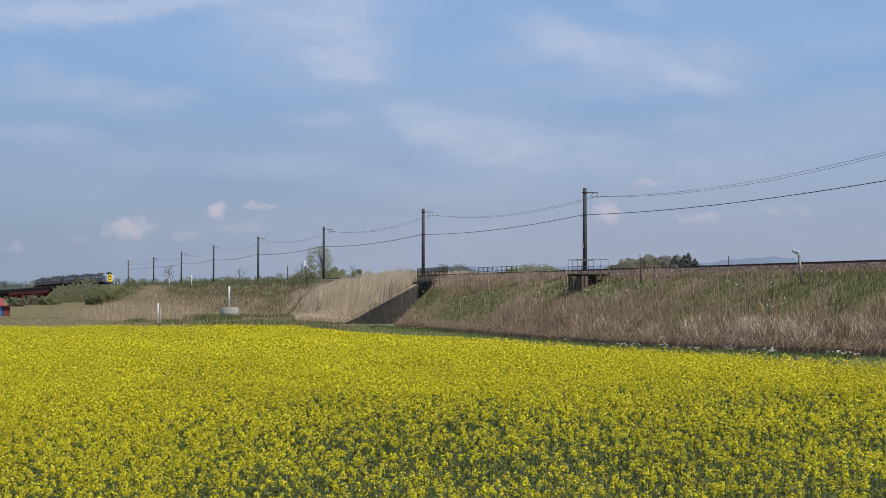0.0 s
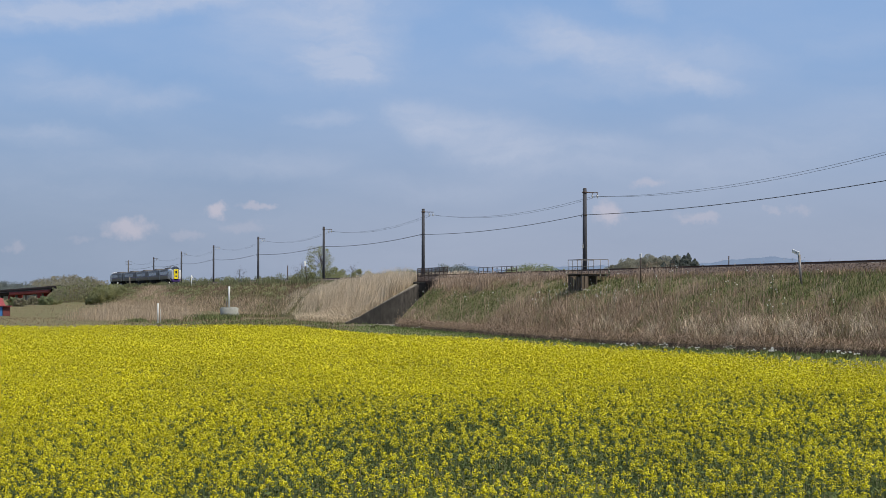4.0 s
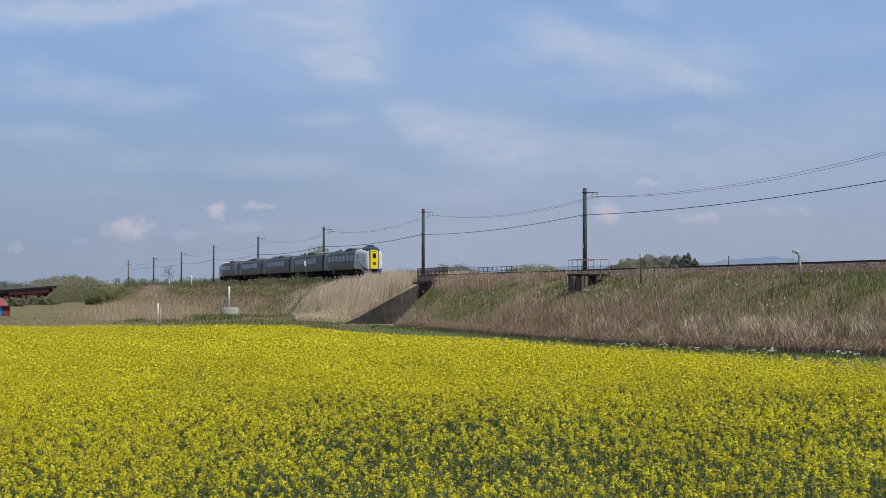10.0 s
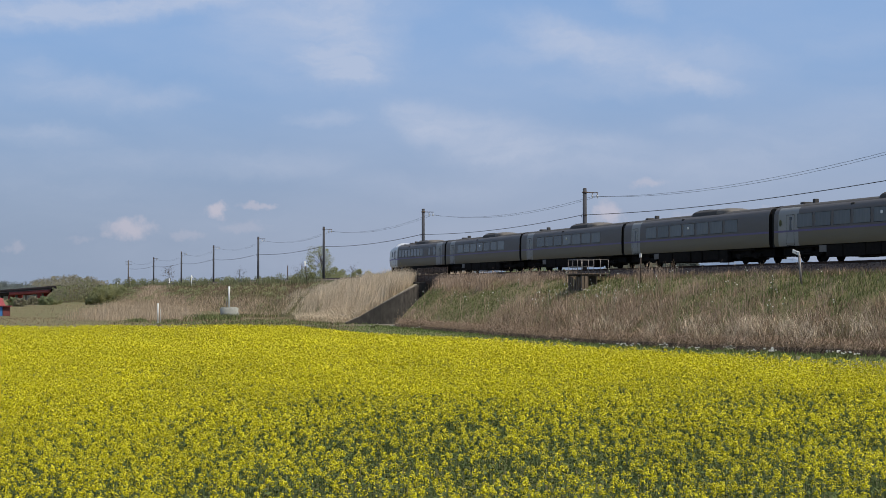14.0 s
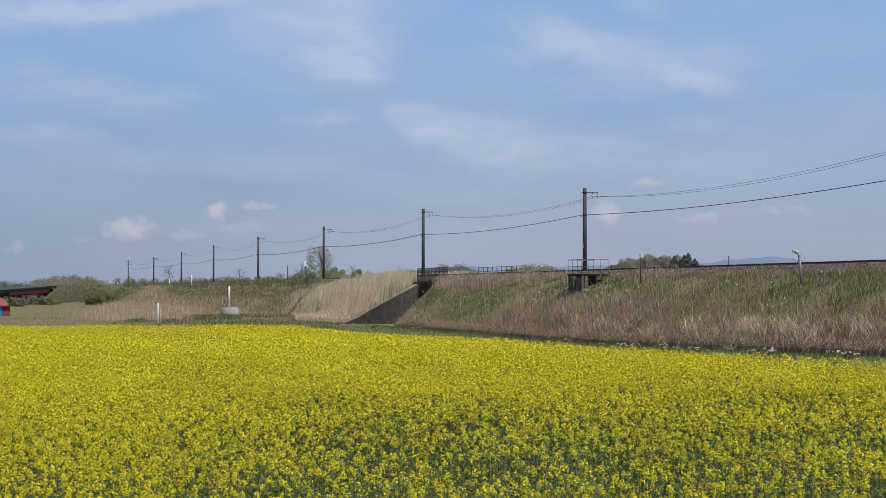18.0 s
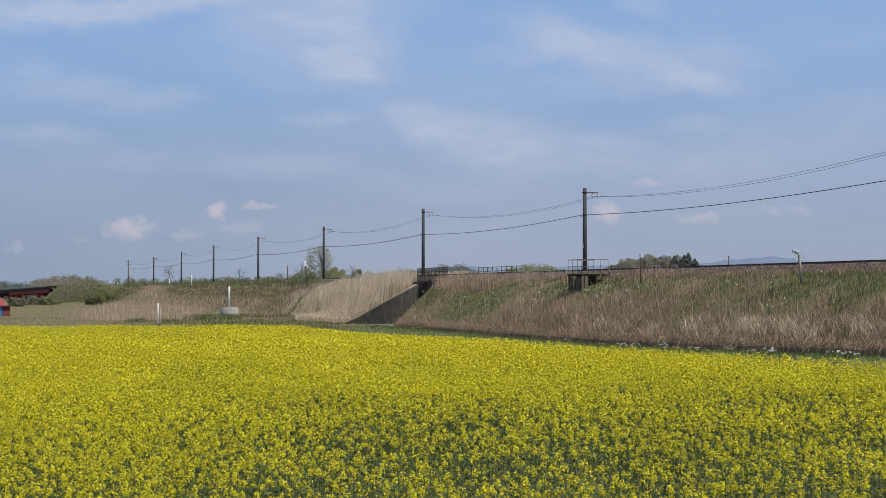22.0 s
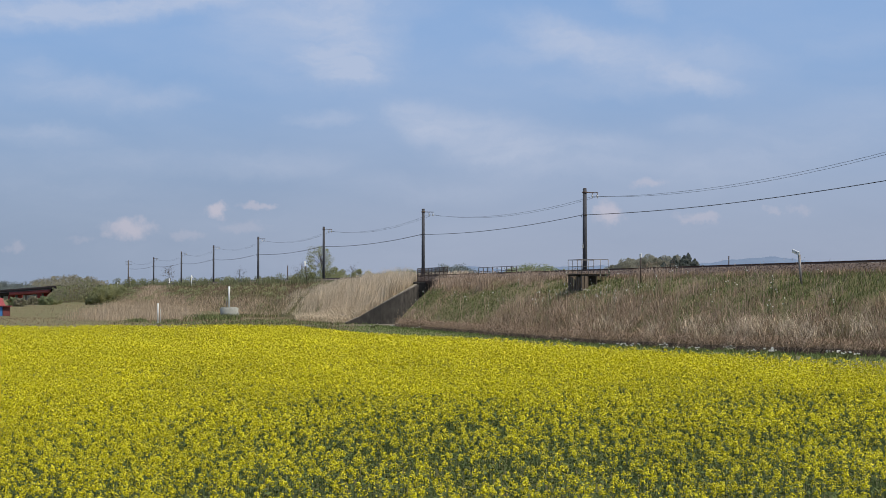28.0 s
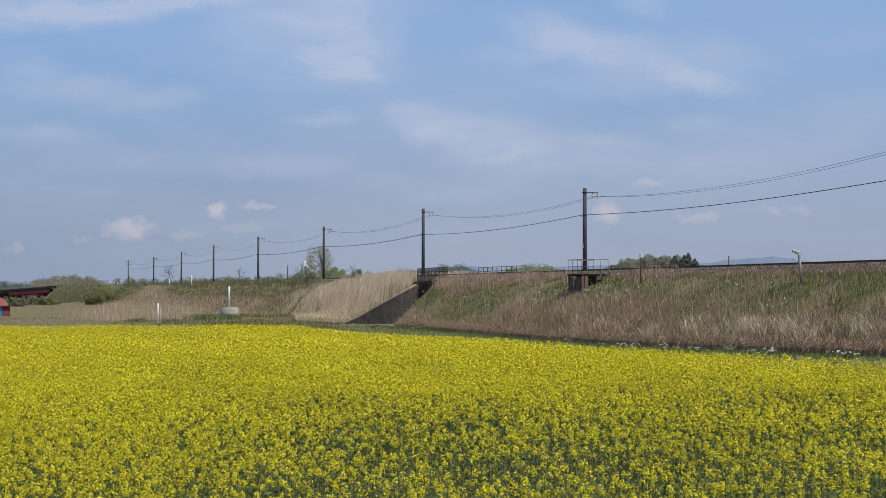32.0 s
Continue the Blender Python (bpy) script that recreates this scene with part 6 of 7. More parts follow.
def domes(x, y, z, florets, size, wide, tall):
    """Rounded flower heads: petals laid over a small dome, facing outwards and up, one triangle each."""
    n, m = len(x), florets
    k = RNG.uniform(0.75, 1.3, n)[:, None]
    a = RNG.uniform(0, math.tau, (n, m))
    u = 1 - 1.45 * RNG.uniform(0.0, 1.0, (n, m)) ** 1.3
    r = np.sqrt(np.clip(1 - u * u * 0.98, 0.05, 1))
    d = np.stack([r * np.cos(a), r * np.sin(a), u], 2)
    c = np.stack([x, y, z], 1)[:, None] + d * np.array([wide, wide, tall]) * k[:, :, None]
    nrm = (d * np.array([0.8, 0.8, 1.0]) + np.array([0, 0, 0.25]) + RNG.normal(0, 0.22, d.shape)).reshape(-1, 3)
    nrm /= np.linalg.norm(nrm, axis=1)[:, None]
    t1 = np.cross(nrm, RNG.normal(0, 1, nrm.shape))
    t1 /= np.linalg.norm(t1, axis=1)[:, None]
    t2 = np.cross(nrm, t1)
    sz = (size * k * RNG.uniform(0.75, 1.2, (n, m))).reshape(-1, 1)
    return quads(c.reshape(-1, 3), t1 * sz, t2 * sz, True)


def build_crop():
    """The flowering rape: domed flower heads over side racemes, branching stalks and a leafy understorey, thinner in places."""
    R = RNG.uniform
    field = new("rapeseed_crop")
    tagged(field, "rapeseed crop in full yellow bloom on green stalks", "crop", kind="stuff")
    blossom, green, buds, leaves = [], [], [], []
    # from, to, heads a square metre, petals, petal size, dome width and height, level of detail
    for y0, y1, dens, florets, size, wide, tall, lod in ((7, 13, 40, 8, 0.012, 0.030, 0.034, 1), (13, 21, 96, 29, 0.0069, 0.027, 0.042, 0), (21, 33, 92, 13, 0.0104, 0.031, 0.045, 1),
                                                         (33, 50, 62, 9, 0.0140, 0.040, 0.050, 1), (50, 70, 44, 5, 0.0225, 0.052, 0.060, 2), (70, 111, 32, 4, 0.0250, 0.050, 0.055, 3)):
        half = y1 * 0.3106 + 1.5
        cnt = int(dens * 2 * half * (y1 - y0))
        x, y = R(-half, half, cnt), R(y0, y1, cnt)
        ok = in_field(x, y) & (np.abs(x) < y * 0.3106 + 1.5)
        full = thinning(x, y)
        ok &= R(0, 1, cnt) < np.clip(1.35 * full + np.interp(y, [14, 22, 30, 50, 75], [-0.04, 0.0, 0.03, 0.2, 0.3]) * (1 - 1.5 * np.clip((x / y - 0.12) / 0.14, 0, 1)) + 0.7 * np.exp(-np.abs(across(x, y) - 28) / 2.5), 0.06, 1)
        x, y, full = x[ok], y[ok], full[ok]
        n = len(x)
        g = ground_np(x, y)
        h = 0.74 + np.interp(y, [30, 38], [0.10, 0.12]) * RNG.normal(0, 1, n).clip(-2.2, 1.2) + np.interp(y, [30, 38], [0.14, 0.24]) * (full - 0.55) + 0.04 * np.sin(x * 0.7 + y * 0.3)
        z = g + h
        blossom.append(domes(x, y, z, florets, size, wide, tall))
        if 13 < y1 < 60:
            # lower side racemes, half hidden among the stems
            q = np.flatnonzero(R(0, 1, n) < (0.9, 0.8)[lod] * np.clip(full * 1.4, 0.2, 1))
            blossom.append(domes(x[q] + RNG.normal(0, 0.055, len(q)), y[q] + RNG.normal(0, 0.055, len(q)), z[q] - R(0.05, 0.20, len(q)), 8 if lod < 1 else 4, size * 1.15, wide * 0.95, tall))
        if lod < 1:
            bx, by, bz = np.repeat(x, 3), np.repeat(y, 3), np.repeat(z, 3)
            buds.append(heads(bx, by, bz + 0.034, 1, size * 0.55, 0.010, 0.012, True))
        # stalks under every head, side branches for the nearest ones
        if y1 < 40:
            green.append(blades(x + RNG.normal(0, 0.03, n), y + RNG.normal(0, 0.03, n), g, h, np.full(n, (0.009, 0.011)[lod]), R(0.0, 0.12, n)))
        else:
            q = np.arange(0, n, max(lod, 2))
            a = R(0, math.tau, len(q))
            wd = np.stack([np.cos(a), np.sin(a), np.zeros(len(q))], 1) * (0.012, 0.02, 0.03)[lod - 1]
            foot = np.stack([x[q], y[q], g[q] + 0.3], 1)
            green.append((np.stack([foot - wd, foot + wd, foot + np.stack([R(-0.03, 0.03, len(q)), R(-0.03, 0.03, len(q)), h[q] - 0.28], 1)], 1).reshape(-1, 3), np.arange(len(q) * 3).reshape(-1, 3)))
        if lod < 1:
            green.append(blades(x, y, g + h * R(0.35, 0.6, n), h * R(0.25, 0.45, n), np.full(n, 0.010), R(0.1, 0.5, n)))
        # leaves of the understorey
        m = int((n * 10, n * 4.2, n * 1.2, n * 0.6)[lod])
        lx, ly = R(-half, half, m), R(y0, y1, m)
        on = in_field(lx, ly) & (np.abs(lx) < ly * 0.3106 + 1.5)
        lx, ly = lx[on], ly[on]
        m = len(lx)
        lz = ground_np(lx, ly) + 0.72 * R(0.1, 1.0, m) ** 0.8
        nrm = RNG.normal(0, 0.6, (m, 3)) + np.array([0, 0, 0.6])
        nrm /= np.linalg.norm(nrm, axis=1)[:, None]
        t1 = np.cross(nrm, RNG.normal(0, 1, (m, 3)))
        t1 /= np.linalg.norm(t1, axis=1)[:, None]
        t2 = np.cross(nrm, t1)
        ls = R(0.014, 0.032, m)[:, None] * (1, 1.3, 2.0, 2.6)[lod]
        leaves.append(quads(np.stack([lx, ly, lz], 1), t1 * ls, t2 * ls * 0.45, True))
    # the edge along the bank, seen from its flank
    cnt = 46000
    s, o = R(-100, -20, cnt), R(25.8, 33.5, cnt)
    x, y = track_np(s, o)
    ok = in_field(x, y) & (y > 40) & (x < y * 0.3106 + 1.5)
    x, y = x[ok], y[ok]
    blossom.append(heads(x, y, ground_np(x, y) + R(0.5, 0.86, len(x)), 4, 0.019, 0.034, 0.05, True))
    # the rest of the field, out to its borders
    cnt = 13000
    x, y = R(-75, 45, cnt), R(-60, 104, cnt)
    ok = in_field(x, y) & ~((np.abs(x) < y * 0.3106 + 1.5) & (y > 7))
    x, y = x[ok], y[ok]
    z = ground_np(x, y) + 0.72
    blossom.append(heads(x, y, z, 3, 0.09, 0.15, 0.06))
    green.append(blades(x, y, z - 0.8, np.full(len(x), 0.8), np.full(len(x), 0.05), R(0, 0.1, len(x))))
    part("blossoms", mesh_np("blossoms", *join(blossom)), M_PETAL, field, "bright yellow four-petalled blossoms")["kind"] = "stuff"
    part("buds", mesh_np("buds", *join(buds)), M_BUD, field, "yellow-green flower buds")["kind"] = "stuff"
    part("stalks", mesh_np("stalks", *join(green)), M_STALK, field, "upright green stalks")["kind"] = "stuff"
    part("foliage", mesh_np("foliage", *join(leaves)), M_CROPLEAF, field, "blue-green leaves")["kind"] = "stuff"


def build_umbels():
    """White-flowered cow parsley along the ditch and dotted over the bank."""
    spots = []
    rnd = random.Random(4)
    for s in list(np.linspace(-77, -46, 24)) + [-36, -4, -1.5, 3, 4.2, 5.5]:
        spots.append((float(s) + rnd.uniform(-1.6, 1.6), rnd.uniform(11.5, 13.6), rnd.uniform(0.16, 0.34), rnd.uniform(0.145, 0.28)))
    for k in range(34):
        spots.append((rnd.uniform(-40, -23), rnd.uniform(6.0, 7.8), rnd.uniform(0.5, 0.8), rnd.uniform(0.10, 0.13)))
    for k in range(64):
        spots.append((rnd.uniform(-85, 8), rnd.uniform(3.8, 8.8), rnd.uniform(0.55, 0.95), rnd.uniform(0.10, 0.13)))
    for k, (s, o, h, r) in enumerate(spots):
        x, y, z = [float(q) for q in bank_z_np(np.float64(s), np.float64(o))]
        p = empty("cow_parsley", pose(x, y, z, 0, 0, rnd.uniform(0, 360)), "low leafy plant with flat white flower heads", "wildflower", "white wildflowers")
        bm = bmesh.new()
        tops = []
        for q in range(5 if r > 0.14 else 2):
            a = rnd.uniform(0, math.tau)
            tip = Vector((math.cos(a) * r * rnd.uniform(0.3, 1.1), math.sin(a) * r * rnd.uniform(0.3, 1.1), h * rnd.uniform(0.55, 1.05)))
            tops.append(tip)
            tube(bm, [(0, 0, -0.05), tip * 0.6 + Vector((0, 0, h * 0.1)), tip], [0.012, 0.010, 0.007], 4)
        part("stem", bm, M_STALK, p)
        for tip in tops:
            bm = bmesh.new()
            hub = bm.verts.new(tip)
            for q in range(7):
                a, d = rnd.uniform(0, math.tau), math.sqrt(rnd.random()) * r * 0.24
                c = tip + Vector((math.cos(a) * d, math.sin(a) * d, 0.02 + 0.03 * rnd.random()))
                rr = r * 0.095 if r > 0.14 else 0.024
                e = rnd.uniform(0, math.tau)
                vs = [bm.verts.new(c + Vector((math.cos(b) * rr * math.cos(e), math.cos(b) * rr * math.sin(e), math.sin(b) * rr * 0.8))) for b in (0.3, 1.4, 2.5, 3.6, 4.9)]
                for i in range(5):
                    bm.faces.new((vs[i], vs[(i + 1) % 5], hub))
            part("umbel", bm, M_UMBEL, p, "flat white flower head")
        if r > 0.14:
            n = 26
            rng = np.random.default_rng(k)
            v, t = blades(rng.normal(0, r * 0.5, n), rng.normal(0, r * 0.5, n), np.zeros(n), rng.uniform(0.12, 0.30, n), rng.uniform(0.06, 0.14, n), rng.uniform(0.2, 0.8, n))
            part("foliage", mesh_np("foliage", v, t), M_GRASS, p)


def leaf_cloud(centres, radii, per, size, squash=0.8, rng=None, loose=0.7):
    """Small leaf facets scattered in soft clumps, denser towards their skins."""
    rng = rng or RNG
    out = []
    for c, r in zip(centres, radii):
        d = rng.normal(0, 1, (per, 3))
        d /= np.linalg.norm(d, axis=1)[:, None]
        rad = r * rng.uniform(0.35, 1.0, per) ** 0.6
        p = np.array(c) + d * rad[:, None] * np.array([1, 1, squash])
        nrm = d + rng.normal(0, loose, d.shape)
        nrm /= np.linalg.norm(nrm, axis=1)[:, None]
        t1 = np.cross(nrm, rng.normal(0, 1, d.shape))
        t1 /= np.linalg.norm(t1, axis=1)[:, None]
        t2 = np.cross(nrm, t1)
        sz = rng.uniform(0.7, 1.55, per)[:, None] * size
        out.append(quads(p, t1 * sz, t2 * sz * 0.65, True))
    return join(out)


def tree(name, x, y, z, h, w, leaf, size, seed, label, category="tree", clumps=14, per=60, bare=0.35, group="", twigs=0, wood=None, girth=1.0, loose=1.6):
    """A trunk with limbs that fork, and a crown of leaf clumps with gaps."""
    rng = np.random.default_rng(seed)
    p = empty(name, pose(x, y, z), label, category, group)
    bm = bmesh.new()
    bend = rng.normal(0, 0.06, 2) * h
    top = Vector((bend[0], bend[1], h * 0.82))
    mid = Vector((bend[0] * 0.3, bend[1] * 0.3, h * 0.4))
    r = max(0.035 * h * 0.5, 0.04) * girth
    tube(bm, [(0, 0, -0.3), mid, top], [r, r * 0.65, r * 0.2], 7)
    cs, rs = [], []
    for k in range(clumps):
        a = k * 2.4 + rng.uniform(-0.5, 0.5)
        f = bare + (1 - bare) * (k + 0.5) / clumps
        reach = w * 0.5 * math.sin(math.pi * min(0.95, (f - bare * 0.6) / (1.12 - bare * 0.6))) * rng.uniform(0.6, 1.1)
        c = Vector((math.cos(a) * reach + bend[0] * f, math.sin(a) * reach + bend[1] * f, h * f * 0.93))
        start = mid.lerp(top, max(0, f - 0.45)) if f > 0.45 else mid * f
        tube(bm, [start, start.lerp(c, 0.55) + Vector((0, 0, 0.04 * h)), c], [r * 0.35, r * 0.22, r * 0.08], 5)
        for q in range(twigs):
            e = c + Vector(rng.normal(0, 1, 3)).normalized() * w * 0.22
            tube(bm, [start.lerp(c, 0.7), e], [r * 0.12, r * 0.05], 4)
        cs.append(c[:])
        rs.append(w * rng.uniform(0.11, 0.21))
    part("trunk", bm, wood or M_BARK, p)
    if per:
        part("crown", mesh_np("crown", *leaf_cloud(cs, rs, per, size, 0.85, rng, loose)), leaf, p, "loose crown of young leaves")
    return p


def conifer(x, y, z, h, w, seed, group):
    rng = np.random.default_rng(seed)
    p = empty("conifer_tree", pose(x, y, z), "conifer in a distant wood, greyed by painted haze", "tree", group)
    part("trunk", tube_bm([(0, 0, -0.3), (0, 0, h)], [0.2, 0.03], 6), M_BARK, p)
    n = 1800
    f = rng.uniform(0.05, 1.0, n) ** 0.8
    tier = 0.75 + 0.25 * np.cos(f * 34.0)
    rr = w * 0.5 * np.minimum(1.0, (1.02 - f) * 2.4) * np.sqrt(rng.uniform(0.05, 1, n)) * tier
    a = rng.uniform(0, math.tau, n)
    c = np.stack([np.cos(a) * rr, np.sin(a) * rr, h * f - 0.25 * rr], 1)
    nrm = np.stack([np.cos(a), np.sin(a), np.full(n, 0.7)], 1) + rng.normal(0, 0.4, (n, 3))
    nrm /= np.linalg.norm(nrm, axis=1)[:, None]
    t1 = np.cross(nrm, rng.normal(0, 1, (n, 3)))
    t1 /= np.linalg.norm(t1, axis=1)[:, None]
    t2 = np.cross(nrm, t1)
    sz = rng.uniform(0.22, 0.5, n)[:, None]
    part("crown", mesh_np("crown", *quads(c, t1 * sz, t2 * sz * 0.6, True)), M_CONIFER, p, "dense needles greyed by painted haze")


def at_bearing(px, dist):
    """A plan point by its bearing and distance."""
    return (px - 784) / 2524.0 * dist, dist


def build_trees():
    # scrub and small trees on and behind the far bank
    g1 = "shrubs along the railway"
    shrubs = (  # bearing, distance, base, height, width, leaf, clumps, leaves a clump, bare share
        (572, 244, 3.6, 7.6, 4.6, M_FARLEAF, 20, 60, 0.5), (556, 240, 3.6, 3.6, 5.0, M_LEAF, 16, 130, 0.08), (540, 246, 3.6, 2.6, 5.0, M_LEAFDARK, 14, 120, 0.05), (575, 238, 3.6, 3.0, 5.0, M_LEAF, 14, 120, 0.05), (592, 240, 3.6, 3.6, 5.0, M_FARLEAF, 16, 130, 0.05),
        (535, 255, 4.0, 4.8, 4.0, M_TWIG, 12, 26, 0.15), (624, 225, 4.0, 4.0, 2.6, M_TWIG, 14, 0, 0.15), (605, 232, 3.4, 2.6, 5.0, M_FARLEAF, 16, 130, 0.05),
        (640, 220, 3.4, 3.2, 4.0, M_FARLEAF, 16, 130, 0.05), (490, 290, 4.0, 2.4, 5.0, M_LEAFDARK, 12, 70, 0.1), (516, 275, 4.0, 2.2, 5.0, M_LEAF, 12, 70, 0.1),
        (425, 330, 4.2, 4.8, 4.0, M_TWIG, 12, 18, 0.2), (300, 400, 4.2, 6.8, 4.5, M_TWIG, 14, 12, 0.3), (292, 398, 4.2, 2.0, 6, M_LEAFDARK, 12, 70, 0.1),
        (335, 380, 4.2, 2.4, 7, M_LEAF, 12, 70, 0.1), (222, 445, 4.0, 3.0, 7, M_LEAFDARK, 14, 80, 0.1), (245, 435, 4.0, 2.6, 7, M_LEAF, 14, 80, 0.1), (265, 420, 4.0, 2.4, 7, M_LEAFDARK, 14, 80, 0.1),
        (360, 372, 4.2, 2.0, 7, M_LEAFDARK, 12, 70, 0.1), (400, 350, 4.2, 2.2, 7, M_LEAF, 12, 70, 0.1), (450, 320, 4.2, 1.9, 7, M_LEAFDARK, 12, 70, 0.1))
    for k, (px, d, zb, h, w, leaf, cl, per, bare) in enumerate(shrubs):
        x, y = at_bearing(px, d)
        twiggy = leaf is M_TWIG
        tree("bush" if h < 5 else "tree", x, y, zb, h, w, leaf, 0.06 if d < 300 else 0.08, 40 + k, "bare twiggy shrub just coming into leaf" if twiggy else "bushy shrub with fresh spring leaves" if h < 5 else "small sparse tree with young leaves beside a line pole",
             "shrub" if h < 5 else "tree", cl, 0 if twiggy else int(per * (2.6 if per > 60 else 2.2)), bare, g1, 8 if twiggy else 1, loose=1.0)
    # bushes on the lower slope and the flat by the viaduct
    g2 = "bushes below the bank"
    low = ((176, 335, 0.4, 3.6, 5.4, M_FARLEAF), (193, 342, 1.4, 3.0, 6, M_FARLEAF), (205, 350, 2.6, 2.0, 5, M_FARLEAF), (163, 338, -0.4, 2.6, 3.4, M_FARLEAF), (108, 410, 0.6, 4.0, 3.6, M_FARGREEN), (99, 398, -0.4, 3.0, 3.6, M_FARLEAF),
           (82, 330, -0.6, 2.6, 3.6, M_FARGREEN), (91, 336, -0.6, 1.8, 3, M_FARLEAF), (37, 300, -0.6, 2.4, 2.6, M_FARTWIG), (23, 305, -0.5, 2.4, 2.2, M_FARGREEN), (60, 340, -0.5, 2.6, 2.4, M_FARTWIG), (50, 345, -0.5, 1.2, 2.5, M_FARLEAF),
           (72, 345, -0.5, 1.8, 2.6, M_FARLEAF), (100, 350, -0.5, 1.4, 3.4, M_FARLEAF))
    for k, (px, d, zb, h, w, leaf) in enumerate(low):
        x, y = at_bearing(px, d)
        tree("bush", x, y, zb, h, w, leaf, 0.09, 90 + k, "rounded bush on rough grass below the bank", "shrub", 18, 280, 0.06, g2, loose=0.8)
    g3 = "bare saplings by the viaduct"
    for k in range(22):
        px = 96 + k * 3.5
        x, y = at_bearing(px, 374 + 7 * (k % 3))
        zb = float(np.interp(px, [95, 130, 175], [-0.6, 0.2, 3.6]))
        tree("sapling", x, y, zb, float(np.interp(px, [95, 140, 175], [3.8, 5.2, 2.6])) + (k * 7 % 5) * 0.35, 2.2, (M_FARLEAF, M_FARTWIG)[k % 2], 0.075, 120 + k, "slender grey-brown bare sapling", "tree", 9, 44, 0.15, g3, 2, M_PALEBARK, 0.5)
    # the wood beyond the line
    g4 = "trees of the distant wood"
    rnd = random.Random(11)
    for k in range(15):
        px = 1084 + k * 7.6 + rnd.uniform(-3, 3)
        x, y = at_bearing(px, 600 + rnd.uniform(-18, 18))
        h = float(np.interp(px, [1080, 1115, 1150, 1200], [13.5, 17.4, 18.6, 18.0])) + rnd.uniform(-0.9, 0.7)
        tree("broadleaf_tree", x, y, 0, h, 9, M_HAZEWOOD, 0.16, 200 + k, "round-crowned spring tree in a distant wood, paled by painted haze", "tree", 34, 280, 0.12, g4, loose=1.3)
    for k in range(16):
        px = 1168 + k * 5.4 + rnd.uniform(-2, 2)
        x, y = at_bearing(px, 590 + rnd.uniform(-15, 15))
        h = float(np.interp(px, [1160, 1200, 1222, 1236, 1252], [17.8, 18.6, 18.2, 16.0, 12.5])) + rnd.uniform(-1.4, 0.6)
        conifer(x, y, 0, h * (0.86 if k % 3 == 1 else 1.0), rnd.uniform(10, 16), 300 + k, g4)
    # low far woods all along the horizon, haze painted into their tones
    rng = np.random.default_rng(5)
    # the -40 to 130 span stands in for shade under the viaduct
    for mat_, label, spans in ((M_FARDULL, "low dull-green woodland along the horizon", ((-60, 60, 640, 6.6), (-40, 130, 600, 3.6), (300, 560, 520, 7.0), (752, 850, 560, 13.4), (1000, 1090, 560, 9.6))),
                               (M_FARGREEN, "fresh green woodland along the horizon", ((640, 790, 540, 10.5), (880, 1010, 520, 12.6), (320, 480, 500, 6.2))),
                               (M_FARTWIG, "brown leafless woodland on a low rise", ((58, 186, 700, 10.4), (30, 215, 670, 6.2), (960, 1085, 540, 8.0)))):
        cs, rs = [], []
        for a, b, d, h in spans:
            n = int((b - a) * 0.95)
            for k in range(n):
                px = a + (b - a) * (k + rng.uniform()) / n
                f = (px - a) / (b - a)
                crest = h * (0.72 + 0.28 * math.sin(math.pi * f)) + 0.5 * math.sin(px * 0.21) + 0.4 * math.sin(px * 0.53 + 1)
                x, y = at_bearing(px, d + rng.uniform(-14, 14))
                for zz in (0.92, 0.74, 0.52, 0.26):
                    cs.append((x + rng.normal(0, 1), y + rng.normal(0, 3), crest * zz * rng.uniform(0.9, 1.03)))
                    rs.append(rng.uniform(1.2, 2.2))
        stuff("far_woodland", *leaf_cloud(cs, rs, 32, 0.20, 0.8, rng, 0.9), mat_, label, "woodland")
    # distant hills, aerial haze painted on as pale blue
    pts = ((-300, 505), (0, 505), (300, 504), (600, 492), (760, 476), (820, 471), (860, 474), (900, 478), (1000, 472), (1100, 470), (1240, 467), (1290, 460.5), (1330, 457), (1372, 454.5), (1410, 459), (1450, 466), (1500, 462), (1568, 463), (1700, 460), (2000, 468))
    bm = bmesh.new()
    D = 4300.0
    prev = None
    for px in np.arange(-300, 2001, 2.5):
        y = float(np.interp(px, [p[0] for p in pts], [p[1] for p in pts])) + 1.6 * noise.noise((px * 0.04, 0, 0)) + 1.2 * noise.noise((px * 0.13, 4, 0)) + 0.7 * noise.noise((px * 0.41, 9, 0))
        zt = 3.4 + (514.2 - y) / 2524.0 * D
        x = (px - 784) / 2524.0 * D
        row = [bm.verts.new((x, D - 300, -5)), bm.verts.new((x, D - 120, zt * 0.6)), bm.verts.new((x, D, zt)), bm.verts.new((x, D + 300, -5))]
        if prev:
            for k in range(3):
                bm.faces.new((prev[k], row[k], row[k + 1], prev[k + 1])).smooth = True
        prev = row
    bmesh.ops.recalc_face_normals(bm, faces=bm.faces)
    tagged(part("backdrop_hills", bm, M_HILL), "distant hills on the horizon with pale blue haze painted in", "hills", kind="structure")


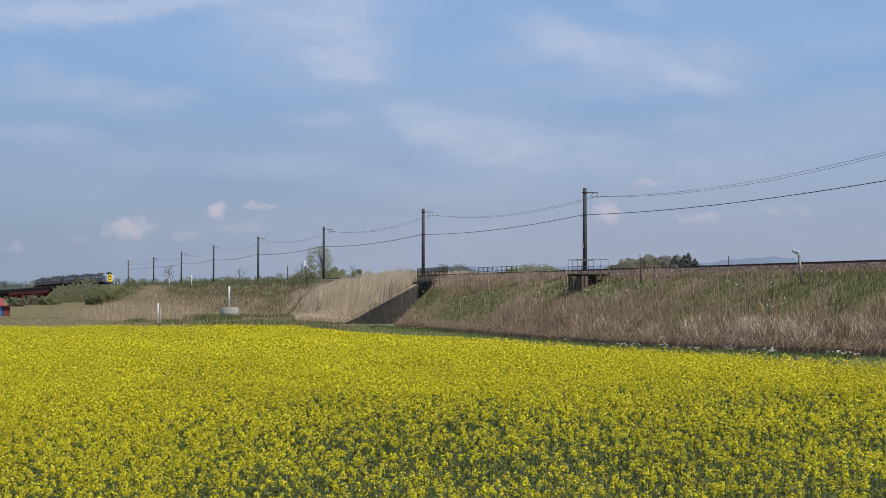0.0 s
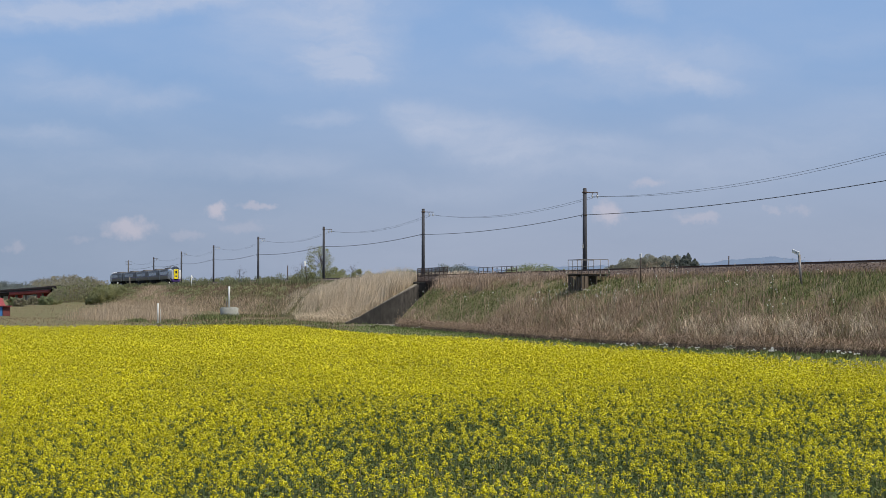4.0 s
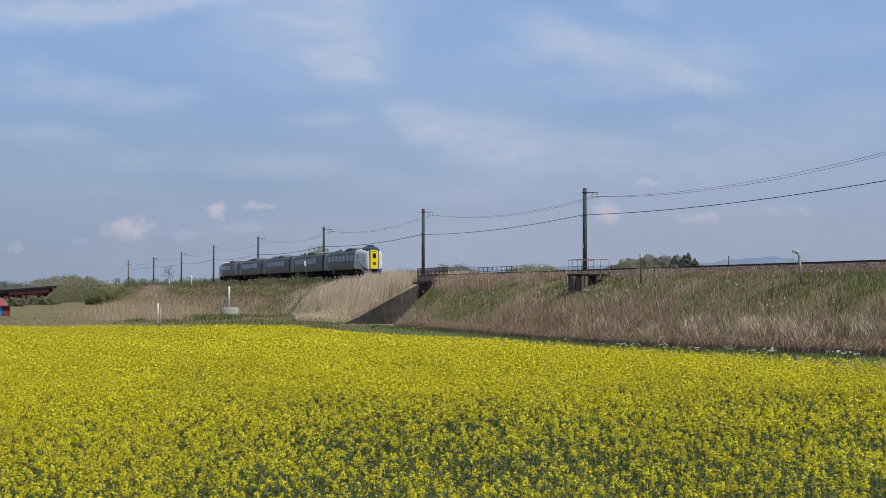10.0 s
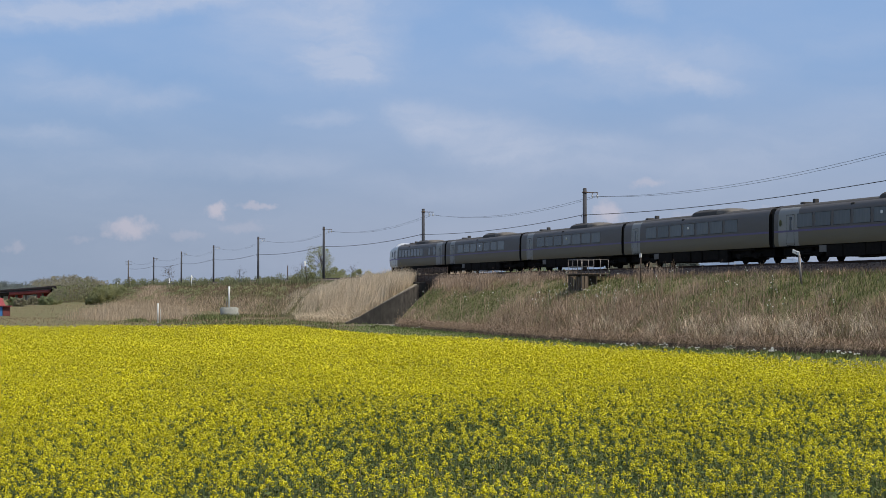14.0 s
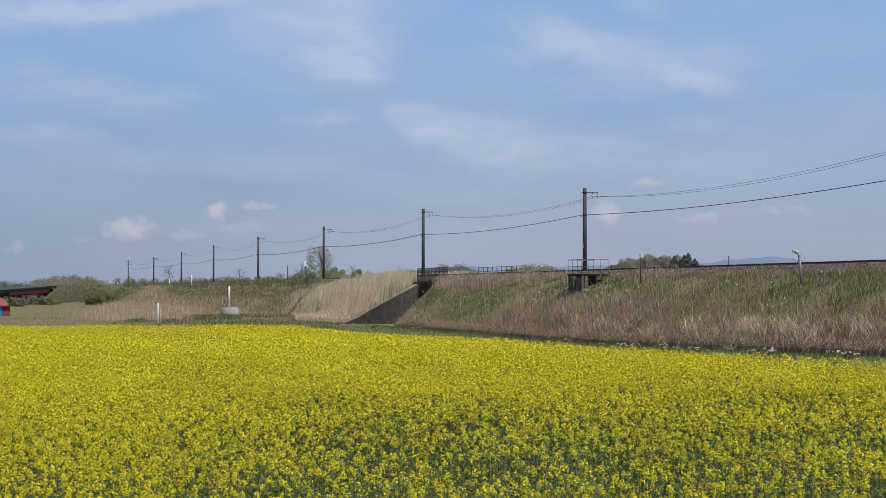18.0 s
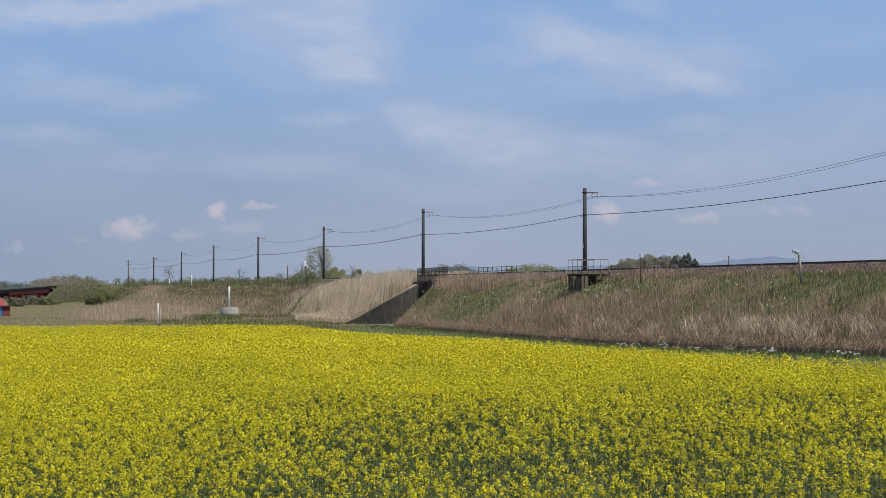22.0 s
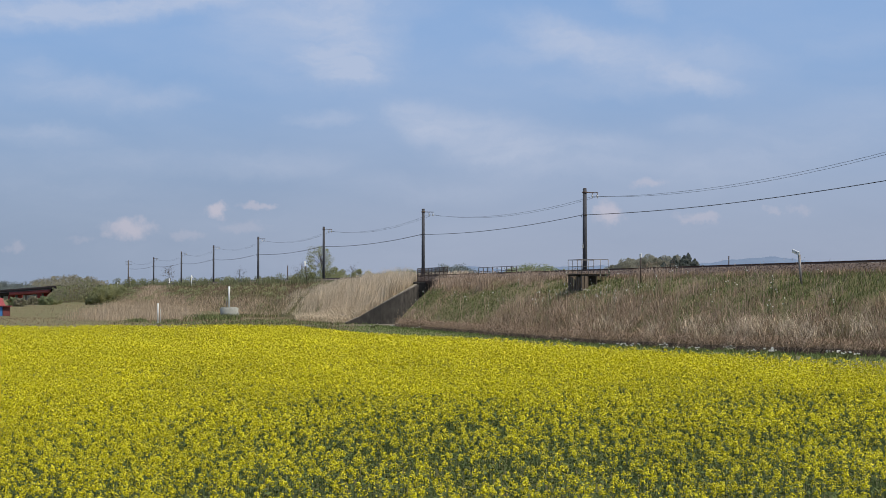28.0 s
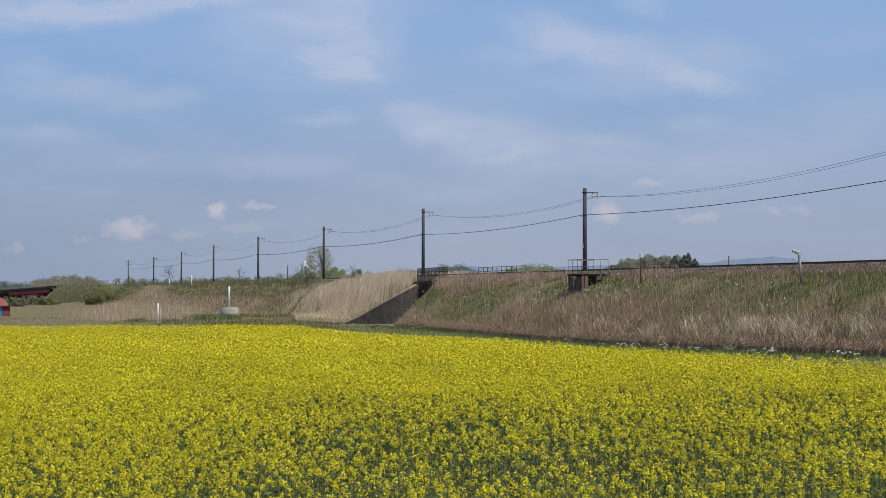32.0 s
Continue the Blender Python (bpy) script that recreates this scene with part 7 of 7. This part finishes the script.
def build_ballast_stones():
    """Loose stones over the shoulder that faces the field."""
    R = RNG.uniform
    n = 10000
    s = R(-95, 14, n)
    f = R(0, 1, n)
    o = 1.75 + 1.35 * f
    z = RAIL_Z - 0.2 - 0.64 * np.clip((o - 1.8) / 1.1, 0, 1) + 0.01
    x, y = track_np(s, o)
    base = np.array([(1, 0, 0), (-1, 0, 0), (0, 1, 0), (0, -1, 0), (0, 0, 1), (0, 0, -1)], float)
    fc = np.array([(0, 2, 4), (2, 1, 4), (1, 3, 4), (3, 0, 4), (2, 0, 5), (1, 2, 5), (3, 1, 5), (0, 3, 5)])
    r = R(0.022, 0.055, n)
    v = base[None] * (r[:, None] * R(0.6, 1.2, (n, 6)))[:, :, None] + RNG.normal(0, 0.008, (n, 6, 3))
    v += np.stack([x, y, z], 1)[:, None]
    t = (fc[None] + (np.arange(n) * 6)[:, None, None]).reshape(-1, 3)
    stuff("ballast_stones", v.reshape(-1, 3), t, M_BALLAST, "rust-brown crushed stone along the track shoulder", "ballast")


build_field_fixtures()
build_bank_grass()
build_reeds()
build_verge()
build_crop()
build_umbels()
build_trees()
build_ballast_stones()


# ---- the insect ----
def build_insect():
    bug = new("flying_insect")
    tagged(bug, "small dark insect in flight over the crop", "insect")
    bm = bmesh.new()
    tube(bm, [(-0.0065, 0, 0), (-0.0045, 0, 0), (-0.0013, 0, 0), (0.0013, 0, 0), (0.004, 0, 0.0), (0.006, 0, 0)], [0.0005, 0.0017, 0.0014, 0.0017, 0.0016, 0.0005], 8)
    part("body", bm, M_INSECT, bug)
    for side in (-1, 1):
        bm = bmesh.new()
        pts = [(0.002, 0), (0.0026, 0.0065), (-0.0007, 0.0085), (-0.0033, 0.006), (-0.0013, 0.0007)]
        a = [bm.verts.new((px, side * py, 0.002 + py * 0.3)) for px, py in pts]
        b = [bm.verts.new((px, side * py, 0.0022 + py * 0.3)) for px, py in pts]
        bm.faces.new(a)
        bm.faces.new(b[::-1])
        for k in range(5):
            bm.faces.new((a[k], a[(k + 1) % 5], b[(k + 1) % 5], b[k]))
        bmesh.ops.recalc_face_normals(bm, faces=bm.faces)
        part("wing", bm, M_INSECTWING, bug, "thin greyish wing")
    return bug


insect = build_insect()


motions()
